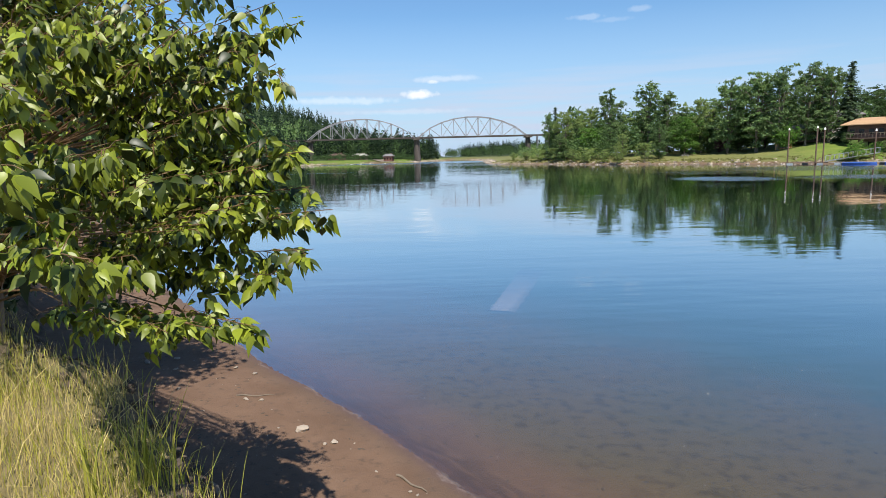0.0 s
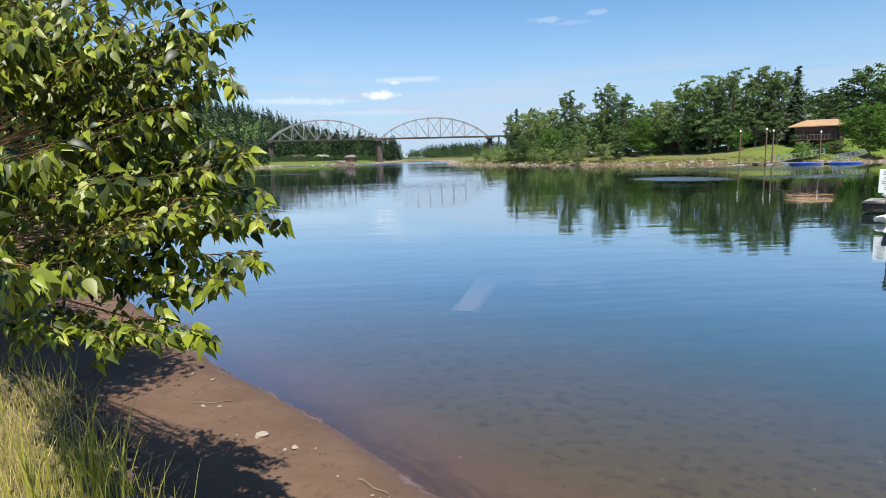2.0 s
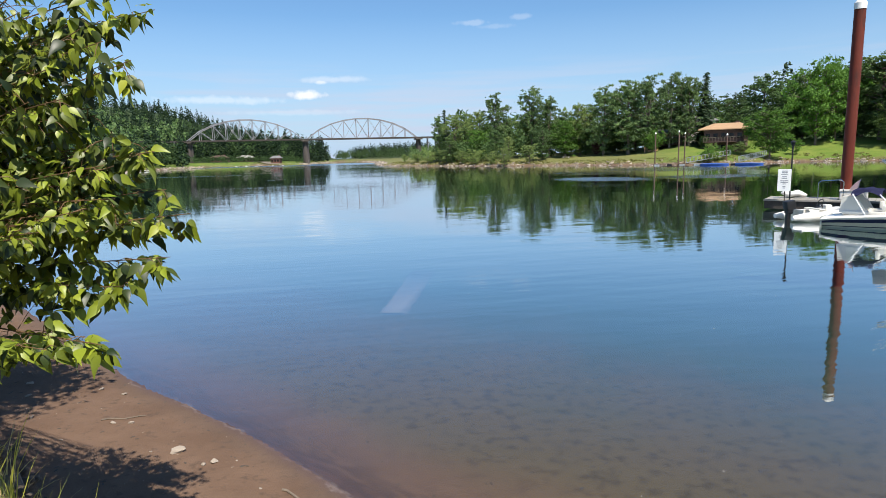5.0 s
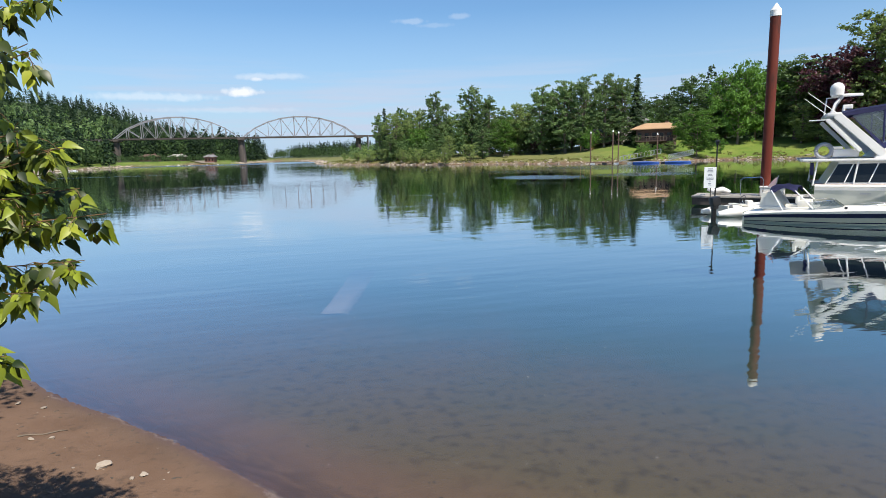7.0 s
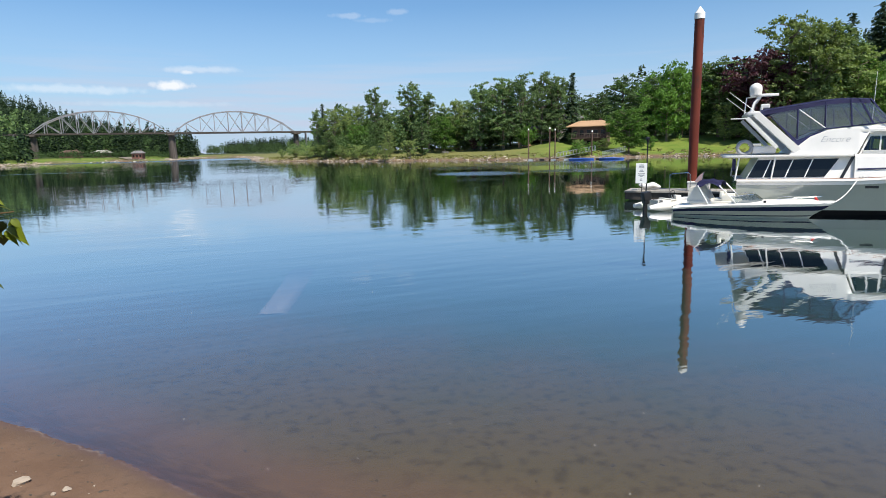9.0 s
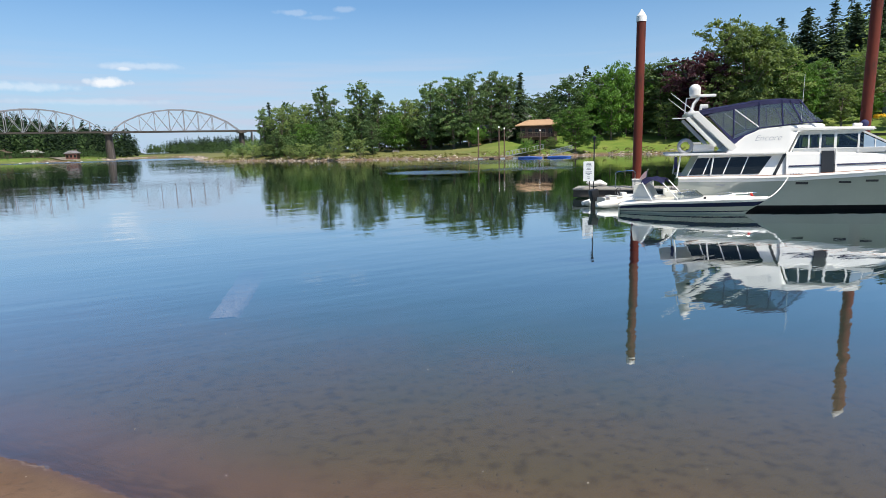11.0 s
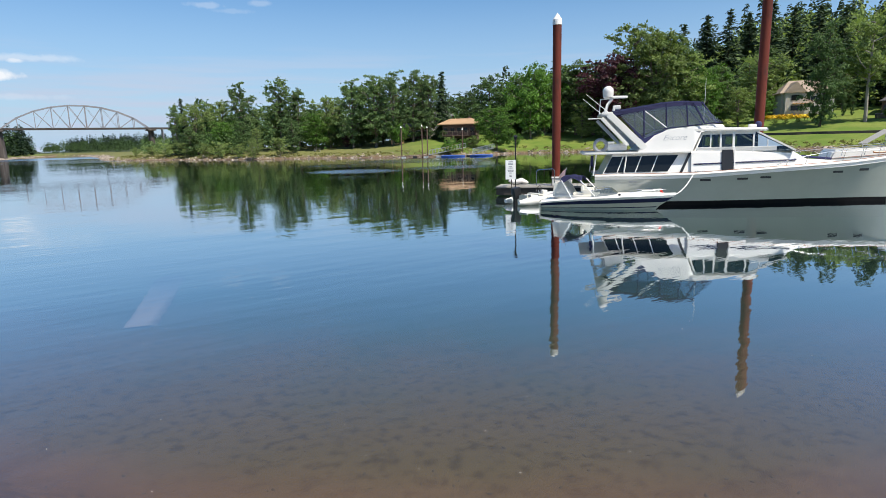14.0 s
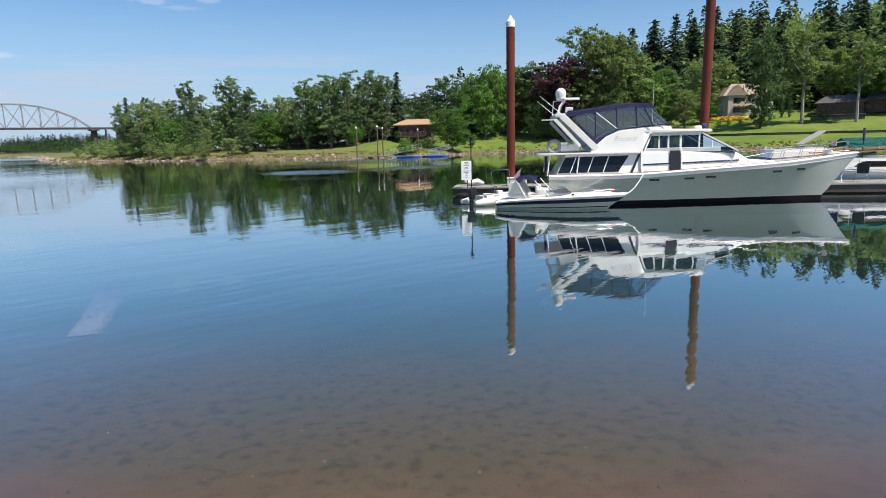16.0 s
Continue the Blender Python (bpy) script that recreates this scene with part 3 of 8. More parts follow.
def make_ground():
    az = np.radians(np.concatenate([np.arange(-180, -62, 2.5), np.arange(-62, 88, 0.5), np.arange(88, 180, 2.5)]))
    r = np.concatenate([np.arange(0.4, 14, 0.12), np.geomspace(14, 130, 60, endpoint=False), np.arange(130, 260, 2.2), np.geomspace(260, 4600, 50)])
    rr, aa = np.meshgrid(r, az, indexing="ij")
    x, y = rr * np.sin(aa), rr * np.cos(aa)
    z = land(x, y)
    d, near = shore(x, y)
    nr, na = x.shape
    verts = np.stack([x.ravel(), y.ravel(), z.ravel()], -1)
    idx = np.arange(nr * na).reshape(nr, na)
    nxt = np.roll(idx, -1, axis=1)
    quads = np.stack([idx[:-1], nxt[:-1], nxt[1:], idx[1:]], -1).reshape(-1, 4)
    hub = len(verts)
    verts = np.vstack([verts, [(0, 0, ground_at(0, 0))]])
    faces = quads.tolist() + [(int(idx[0, k]), hub, int(nxt[0, k])) for k in range(na)]
    me = bpy.data.meshes.new("ground")
    me.from_pydata(verts.tolist(), [], faces)
    zone = np.ones((len(verts), 4))
    n = nr * na
    dd, nn = d.ravel(), near.ravel()
    wob = waves(x * 0.8, y * 0.8).ravel() * 0.08
    ft = bank_foot(x, y).ravel()
    zone[:n, 0] = step(-1.9, 0.10, dd + wob * 2)
    zone[:n, 1] = np.where(nn, step(0.4, 0.6, dd + wob - ft), step(1.2, 3.2, dd + wob * 5))
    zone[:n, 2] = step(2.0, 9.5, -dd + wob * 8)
    zone[n] = (1, 1, 0, 1)
    lay = me.color_attributes.new("zone", "FLOAT_COLOR", "POINT")
    lay.data.foreach_set("color", zone.ravel())
    side = np.zeros(len(verts))
    side[:n] = np.where(nn, 0.0, 1.0 - 0.6 * step(35, 27, np.degrees(aa)).ravel() * step(-4, 4, np.degrees(aa)).ravel())
    sl = me.attributes.new("side", "FLOAT", "POINT")
    sl.data.foreach_set("value", side)
    wet = np.zeros(len(verts))
    # mask of the painted tint in the shallows
    wet[:n] = np.where(nn, (0.5 * step(-1.5, -0.2, dd + wob) + 0.5 * step(-0.3, -0.1, dd + wob * 0.3)) * step(0.12, 0.0, dd + wob * 0.3), 0.0)
    wl = me.attributes.new("wet", "FLOAT", "POINT")
    wl.data.foreach_set("value", wet)
    soil = np.zeros(len(verts))
    soil[:n] = np.where(nn, 0.9 * step(-0.12, 0.05, dd - ft) * step(0.92, 0.70, dd + wob - ft), 0.0)
    woods = step(250, 330, rr).ravel() * np.where(nn, 0.0, 0.9) * step(30, 50, dd)
    rim = np.full(len(verts), 3.0)
    rim[:n] = np.where(nn, np.clip(dd, -3, 3), 3.0)
    ra = me.attributes.new("edge", "FLOAT", "POINT")
    ra.data.foreach_set("value", rim)
    wood = np.zeros(len(verts))
    wood[:n] = woods
    wa = me.attributes.new("woodland", "FLOAT", "POINT")
    wa.data.foreach_set("value", wood)
    so = me.attributes.new("soil", "FLOAT", "POINT")
    so.data.foreach_set("value", soil)
    for p in me.polygons:
        p.use_smooth = True
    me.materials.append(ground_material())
    tagged(new("ground", me), "sandy brown beach, dry grassy bank, lawns and wooded hills", "ground", kind="structure")


make_ground()
bm = bmesh.new()
bmesh.ops.create_circle(bm, cap_ends=True, segments=64, radius=2500, matrix=Matrix.Translation((0, 0, 0)))
water = part("water", bm, water_material())
water.visible_shadow = False
tagged(water, "calm clear river water reflecting sky, trees and boats", "water", kind="structure")


# ---- trees ----
def leaf_cloud(centres, radii, count, size, rng, flat=0.6, hollow=0.55):
    """Many small folded leaf clumps over lobes; returns vertices and faces."""
    vol = np.array([r[0] * r[1] * r[2] for r in radii]) ** 0.67
    pick = rng.choice(len(centres), count, p=vol / vol.sum())
    u = rng.normal(size=(count, 3))
    u /= np.linalg.norm(u, axis=1)[:, None]
    rad = hollow + (1 - hollow) * rng.random(count) ** 0.6
    rad *= 1 + 0.16 * rng.normal(size=count)
    c = np.array(centres)[pick] + u * rad[:, None] * np.array(radii)[pick]
    up = u * 0.55 + rng.normal(size=(count, 3)) * 0.55 + np.array([0, 0, flat])
    up /= np.linalg.norm(up, axis=1)[:, None]
    a = np.cross(up, rng.normal(size=(count, 3)))
    a /= np.linalg.norm(a, axis=1)[:, None]
    b = np.cross(up, a)
    s = size * (0.55 + 0.9 * rng.random(count))[:, None]
    v = np.stack([c - a * s, c + b * s * 0.62 - up * s * 0.28, c + a * s, c - b * s * 0.62 - up * s * 0.28], 1).reshape(-1, 3)
    k = np.arange(count)[:, None] * 4
    f = np.concatenate([k + [0, 1, 2], k + [0, 2, 3]])
    return v, f


def mesh_of(name, verts, faces, material):
    me = bpy.data.meshes.new(name)
    me.from_pydata(np.asarray(verts).tolist(), [], np.asarray(faces).tolist())
    me.materials.append(material)
    return me


def leafy(centres, radii, count, size, rng, up=0.5):
    """Leaf sprays scattered through soft clumps, thickest on the upper outside; returns vertices and faces."""
    centres, radii = np.asarray(centres), np.asarray(radii)
    weight = radii ** 2
    pick = rng.choice(len(centres), count, p=weight / weight.sum())
    u = rng.normal(size=(count, 3))
    u /= np.linalg.norm(u, axis=1)[:, None]
    u[:, 2] = np.where(u[:, 2] < -0.35, -u[:, 2] * 0.6, u[:, 2])
    rad = (rng.random(count) ** 0.45) * (1 + 0.22 * rng.normal(size=count))
    c = centres[pick] + u * (rad * radii[pick])[:, None] * np.array([1.0, 1.0, 0.8])
    nrm = u * 0.7 + rng.normal(size=(count, 3)) * 0.6 + np.array([0, 0, up])
    nrm /= np.linalg.norm(nrm, axis=1)[:, None]
    a = np.cross(nrm, rng.normal(size=(count, 3)))
    a /= np.linalg.norm(a, axis=1)[:, None]
    b = np.cross(nrm, a)
    s = size * (0.5 + 0.9 * rng.random(count))[:, None]
    v = np.stack([c - a * s, c + b * s * 0.55 - nrm * s * 0.25, c + a * s, c - b * s * 0.55 - nrm * s * 0.25], 1).reshape(-1, 3)
    k = np.arange(count)[:, None] * 4
    return v, np.concatenate([k + [0, 1, 2], k + [0, 2, 3]])


def broadleaf(seed, spread, leaf, bark, limbs=20, count=9000, low=0.12, rise=1.0, size=0.0115, leaders=2, clump=0.05, ragged=0.45):
    """A broadleaf tree one metre high: a trunk that forks into leaders, rising limbs, and small clumps of leaves along them with gaps between."""
    rng = np.random.default_rng(seed)
    bm = bmesh.new()
    centres, radii = [], []
    fork = 0.22 + 0.14 * rng.random()
    lean = rng.normal(size=2) * 0.018
    tube(bm, [(0, 0, -0.03), (lean[0] * 0.4, lean[1] * 0.4, fork * 0.5), (lean[0], lean[1], fork)], [0.021, 0.017, 0.014], 7)
    tops = []
    for k in range(leaders):
        a = k * math.tau / leaders + rng.random()
        off = spread * (0.12 + 0.22 * rng.random()) if k else spread * 0.08
        high = 0.985 if k == 0 else rng.uniform(0.74, 0.95)
        mid = np.array([lean[0] + off * 0.7 * math.cos(a), lean[1] + off * 0.7 * math.sin(a), (fork + high) / 2])
        top = np.array([lean[0] + off * math.cos(a), lean[1] + off * math.sin(a), high])
        tube(bm, [(lean[0], lean[1], fork), tuple(mid), tuple(top)], [0.012, 0.008, 0.002], 6)
        tops.append((np.array([lean[0], lean[1], fork]), mid, top))
        for q in (0.0, 0.035, 0.075):
            centres.append(top - [0.012 * rng.normal(), 0.012 * rng.normal(), q + 0.02])
            radii.append(clump * (0.42 + 5 * q))
    for i in range(limbs):
        h = low + (0.9 - low) * (i + rng.random()) / limbs
        base, mid, top = tops[i % leaders]
        if h < base[2]:
            root = np.array([lean[0] * h / fork, lean[1] * h / fork, h])
        else:
            q = min(1.0, (h - base[2]) / (top[2] - base[2]))
            root = base + (mid - base) * min(1, 2 * q) if q < 0.5 else mid + (top - mid) * (2 * q - 1)
        k = min(1.0, max(0.02, (h - low * 0.7) / (1.04 - low * 0.7)))
        env = spread * math.sin(math.pi * k ** 0.72) ** 0.6
        reach = env * (1 - ragged + 1.35 * ragged * rng.random())
        a = i * 2.399 + rng.normal() * 0.5
        lift = reach * rise * (0.25 + 0.75 * rng.random()) * (1.1 - 0.5 * k)
        end = root + [reach * math.cos(a), reach * math.sin(a), min(lift, 0.975 - h)]
        elbow = root * 0.5 + end * 0.5 + [0, 0, -0.12 * lift]
        tube(bm, [tuple(root), tuple(elbow), tuple(end)], [0.0065, 0.0045, 0.0015], 5)
        n = 3 + int(7 * reach / max(spread, 0.01))
        for j in range(n):
            q = 0.28 + 0.78 * (j + rng.random()) / n
            p = root + (elbow - root) * min(1, 2 * q) if q < 0.5 else elbow + (end - elbow) * (2 * q - 1)
            side = rng.normal(size=3) * clump * (0.75 if j < n - 1 else 0.25) * [1, 1, 0.7]
            centres.append(p + side)
            radii.append(clump * (0.38 + 0.75 * rng.random()) * (1.12 - 0.4 * k))
    v, f = leafy(centres, radii, count, size, rng)
    trunk = bpy.data.meshes.new("trunk")
    bm.to_mesh(trunk)
    bm.free()
    trunk.materials.append(bark)
    return trunk, mesh_of("crown", v, f, leaf)


def conifer(seed, spread, leaf, bark, tiers=46, size=0.0135, base=0.05):
    """A fir one metre high: layered drooping boughs of uneven reach round a straight trunk."""
    rng = np.random.default_rng(seed)
    cs, outs = [], []
    for i in range(tiers):
        h = base + (0.985 - base) * (i / (tiers - 1)) ** 0.92
        reach = spread * (1 - (h - base) / (1.0 - base)) ** 0.9 + 0.012
        for j in range(int(7 + 9 * reach / spread)):
            a = rng.random() * math.tau
            ln = reach * (0.5 + 0.6 * rng.random())
            m = max(2, int(15 * ln / spread))
            q = (np.arange(m) + rng.random(m)) / m
            r = ln * (0.12 + 0.88 * q)
            wide = 0.016 * rng.normal(size=m) * (0.4 + q)
            z = h - 0.28 * ln * q ** 1.4 + 0.006 * rng.normal(size=m) + 0.05 * ln * (q > 0.85)
            cs.append(np.stack([math.cos(a) * r - math.sin(a) * wide, math.sin(a) * r + math.cos(a) * wide, z], -1))
            outs.append(np.tile((math.cos(a), math.sin(a), -0.42), (m, 1)))
    c, out = np.concatenate(cs), np.concatenate(outs)
    n = len(c)
    side = np.stack([-out[:, 1], out[:, 0], 0.35 * rng.normal(size=n)], -1)
    s = size * (0.6 + 0.7 * rng.random(n))[:, None]
    drop = np.array([0, 0, 0.45])
    v = np.stack([c - out * s, c + side * s * 0.75 - drop * s, c + out * s * 1.25, c - side * s * 0.75 - drop * s], 1).reshape(-1, 3)
    k = np.arange(n)[:, None] * 4
    crown = mesh_of("crown", v, np.concatenate([k + [0, 1, 2], k + [0, 2, 3]]), leaf)
    bm = bmesh.new()
    tube(bm, [(0, 0, -0.02), (0, 0, 0.5), (0, 0, 1.0)], [0.013, 0.008, 0.001], 7)
    trunk = bpy.data.meshes.new("trunk")
    bm.to_mesh(trunk)
    bm.free()
    trunk.materials.append(bark)
    return trunk, crown


KINDS = {
    "cotton": [broadleaf(k, w, M["leaf_mid"], M["bark"], 34, 8800, 0.06, 1.2, 0.0135, n, 0.058, 0.5) for k, w, n in ((1, 0.20, 2), (2, 0.24, 3), (3, 0.17, 2), (4, 0.21, 3))],
    "tall": [broadleaf(k, w, M["leaf_olive"], M["bark_pale"], 20, 8000, 0.34, 1.0, 0.0115, 2, 0.05, 0.6) for k, w in ((71, 0.20), (72, 0.23))],
    "dark": [broadleaf(k, w, M["leaf_dark"], M["bark_dark"], 34, 8500, 0.05, 0.8, 0.0145, 2, 0.07, 0.35) for k, w in ((11, 0.24), (12, 0.29), (13, 0.26))],
    "olive": [broadleaf(k, w, M["leaf_olive"], M["bark"], 34, 9200, 0.06, 0.9, 0.0138, 3, 0.062, 0.45) for k, w in ((21, 0.27), (22, 0.32))],
    "bright": [broadleaf(k, w, M["leaf_bright"], M["bark"], 40, 8500, 0.12, 0.75, 0.020, 3, 0.105, 0.15) for k, w in ((31, 0.40), (32, 0.44))],
    "purple": [broadleaf(k, w, M["leaf_purple"], M["bark_dark"], 26, 8000, 0.10, 0.8, 0.017, 3, 0.085, 0.35) for k, w in ((41, 0.34),)],
    "fir": [conifer(k, w, M["needle_near"], M["bark_dark"]) for k, w in ((51, 0.20), (52, 0.24), (53, 0.17))],
    "shrub": [broadleaf(k, w, M["leaf_olive"], M["bark"], 18, 4200, 0.06, 0.9, 0.024, 3, 0.12, 0.4) for k, w in ((61, 0.55), (62, 0.65))],
    "shrub_bright": [broadleaf(k, w, M["leaf_bright"], M["bark"], 18, 4200, 0.06, 0.9, 0.024, 3, 0.12, 0.4) for k, w in ((63, 0.55), (64, 0.6))],
}
WORDS = {
    "cotton": ("tall cottonwood tree with an uneven green crown on the bank", "tree", "cottonwoods on the far bank"),
    "tall": ("tall cottonwood with a bare lower trunk above the lawn", "tree", "tall trees by the houses"),
    "dark": ("broad dark green tree with a dense shaded crown", "tree", "dark broadleaf trees"),
    "olive": ("olive-green willow tree with a loose airy crown", "tree", "willows on the bank"),
    "bright": ("round bright green maple tree beside the lawn", "tree", "bright maples"),
    "purple": ("copper beech tree with dark purple leaves", "tree", "purple-leaved trees"),
    "fir": ("tall dark fir tree with drooping boughs", "tree", "fir trees"),
    "shrub": ("low olive-green willow bush at the water's edge", "bush", "bushes on the bank"),
    "shrub_bright": ("low bright green leafy bush on the bank", "bush", "bright bushes on the bank"),
}
EYE = 3.07
_rng = random.Random(7)


def plant(kind, az, dist, slope, widen=1.0, variant=None):
    """A tree at an azimuth and distance from the beach, as high as the slope at which its top stands."""
    a = radians(az)
    x, y = dist * math.sin(a), dist * math.cos(a)
    z = ground_at(x, y)
    high = EYE + slope * dist - z
    meshes = KINDS[kind]
    trunk, crown = meshes[_rng.randrange(len(meshes)) if variant is None else variant]
    label, category, group = WORDS[kind]
    turn = _rng.random() * 360
    root = thing("bush" if "shrub" in kind else kind_name(kind), pose(x, y, z - 0.02 * high, 0, 0, turn), label, category, group)
    root.scale = (high * widen, high * widen, high)
    for name, me in (("trunk", trunk), ("crown", crown)):
        ob = new(name, me)
        ob.parent = root
    return root


def kind_name(kind):
    return {"cotton": "cottonwood_tree", "tall": "cottonwood_tree", "dark": "broadleaf_tree", "olive": "willow_tree", "bright": "maple_tree", "purple": "copper_beech", "fir": "fir_tree"}[kind]


for row in [
    # the point and the far bank: kind, azimuth, distance, slope of the top, width
    ("cotton", 10.5, 196, 0.072, 0.7), ("fir", 10.9, 200, 0.078, 1.2), ("olive", 12.0, 192, 0.074, 0.9), ("dark", 13.0, 205, 0.070, 0.9), ("olive", 14.1, 190, 0.0775, 0.9), ("cotton", 15.8, 186, 0.101, 0.85), ("dark", 17.0, 195, 0.072, 1.0),
    ("olive", 18.4, 180, 0.071, 1.0), ("cotton", 19.3, 176, 0.116, 0.85), ("cotton", 20.8, 174, 0.098, 1.0), ("dark", 22.0, 182, 0.07, 1.0), ("olive", 23.7, 172, 0.084, 0.9),
    ("cotton", 24.6, 178, 0.082, 1.1), ("cotton", 25.8, 166, 0.106, 0.95), ("cotton", 26.8, 172, 0.104, 1.0), ("cotton", 28.0, 162, 0.116, 1.1), ("dark", 28.6, 170, 0.09, 1.0), ("cotton", 29.6, 160, 0.119, 0.9),
    ("cotton", 31.5, 160, 0.1225, 0.8), ("cotton", 32.5, 164, 0.11, 1.0), ("cotton", 33.1, 160, 0.114, 0.9), ("fir", 34.3, 162, 0.118, 1.35), ("dark", 30.8, 172, 0.085, 1.2),
    ("dark", 35.2, 190, 0.085, 1.2), ("dark", 36.4, 200, 0.086, 1.2), ("fir", 37.3, 210, 0.082, 1.3), ("dark", 38.8, 185, 0.111, 1.2), ("fir", 41.0, 190, 0.106, 1.3), ("dark", 40.3, 178, 0.095, 1.1),
    ("bright", 39.5, 150, 0.0565, 1.0), ("bright", 42.7, 170, 0.1185, 0.72), ("bright", 44.0, 176, 0.111, 0.7), ("cotton", 41.7, 182, 0.108, 1.2), ("fir", 45.1, 190, 0.142, 1.0), ("cotton", 46.9, 176, 0.132, 1.4), ("cotton", 45.6, 182, 0.118, 1.4),
    ("cotton", 48.4, 174, 0.129, 1.4), ("olive", 47.4, 170, 0.06, 1.2), ("purple", 50.0, 168, 0.137, 1.0), ("olive", 52.2, 170, 0.181, 0.95), ("olive", 53.4, 168, 0.172, 1.0), ("cotton", 54.8, 170, 0.165, 1.2), ("olive", 56.2, 172, 0.13, 1.1),
    ("bright", 57.6, 175, 0.105, 0.8), ("cotton", 59.2, 180, 0.11, 1.2), ("cotton", 61.2, 205, 0.108, 1.2), ("fir", 55.9, 230, 0.172, 1.3), ("fir", 57.8, 230, 0.181, 1.3), ("fir", 59.5, 226, 0.186, 1.2), ("fir", 61.0, 232, 0.179, 1.3),
    ("fir", 62.7, 228, 0.191, 1.2), ("fir", 64.2, 240, 0.18, 1.3), ("cotton", 63.0, 215, 0.13, 1.3), ("dark", 65.0, 225, 0.115, 1.4), ("fir", 65.9, 215, 0.178, 1.3), ("dark", 66.5, 168, 0.163, 0.62), ("tall", 69.5, 173, 0.163, 0.85),
    ("fir", 67.6, 225, 0.17, 1.3), ("fir", 71.0, 215, 0.172, 1.3), ("cotton", 70.8, 220, 0.14, 1.4), ("tall", 73.2, 174, 0.142, 0.9), ("fir", 73.0, 215, 0.185, 1.3), ("fir", 74.6, 205, 0.18, 1.3), ("olive", 75.8, 188, 0.15, 1.0),
    ("fir", 76.6, 210, 0.18, 1.3), ("cotton", 78.5, 200, 0.15, 1.4), ("fir", 80.5, 210, 0.18, 1.3), ("dark", 68.2, 232, 0.13, 1.4), ("dark", 76.0, 225, 0.14, 1.4),
    # lower trees in front
    ("bright", 14.2, 182, 0.041, 1.0), ("bright", 22.3, 168, 0.053, 0.9), ("olive", 17.0, 166, 0.030, 0.9), ("dark", 20.2, 164, 0.05, 0.9), ("dark", 24.2, 172, 0.045, 1.1), ("purple", 25.2, 168, 0.02, 1.1), ("dark", 26.6, 170, 0.05, 1.2),
    ("bright", 29.9, 160, 0.033, 0.8), ("dark", 27.6, 172, 0.04, 1.1), ("cotton", 11.6, 186, 0.035, 1.4), ("dark", 15.6, 176, 0.045, 1.0),
    # bushes along the water
    ("shrub", 7.0, 214, 0.004, 1.0), ("shrub", 8.3, 205, 0.006, 1.5), ("shrub", 9.5, 197, 0.010, 1.5), ("shrub", 11.0, 188, 0.012, 1.1), ("shrub", 12.6, 178, 0.008, 1.0), ("shrub", 13.8, 172, 0.010, 1.2),
    ("shrub", 15.4, 164, 0.006, 1.0), ("shrub", 16.6, 160, 0.010, 0.8), ("shrub", 19.0, 160, 0.016, 0.9),  
    ("shrub_bright", 34.9, 139, 0.006, 1.0), ("shrub", 35.0, 149, 0.010, 1.0), ("dark", 34.3, 156, 0.022, 1.6), ("shrub_bright", 36.2, 146, 0.006, 1.2), ("shrub", 37.3, 150, 0.012, 1.2), ("bright", 30.2, 158, 0.035, 0.9), ("dark", 35.3, 152, 0.009, 1.5), ("shrub_bright", 41.4, 158, 0.012, 0.8), ("shrub", 47.8, 170, 0.02, 1.3), ("shrub", 49.4, 168, 0.03, 1.3), ("shrub_bright", 57.0, 170, 0.03, 1.4), ("shrub", 55.4, 166, 0.03, 1.5), ("shrub_bright", 53.2, 164, 0.035, 1.3),
    ("shrub", 51.4, 164, 0.04, 1.3), ("dark", 68.0, 184, 0.056, 0.42), ("dark", 68.6, 184, 0.053, 0.42), ("shrub", 63.3, 176, 0.024, 1.0), ("shrub", 64.1, 175, 0.022, 1.0), ("shrub", 65.0, 176, 0.023, 1.0), ("shrub_bright", 70.9, 178, 0.033, 0.8),
    ("olive", 60.6, 176, 0.075, 1.1), ("bright", 62.0, 182, 0.06, 1.0), ("olive", 62.4, 196, 0.12, 1.1), ("cotton", 67.9, 200, 0.10, 1.3), ("olive", 71.2, 200, 0.12, 1.2), ("bright", 74.2, 196, 0.115, 0.9),
]:
    plant(*row)


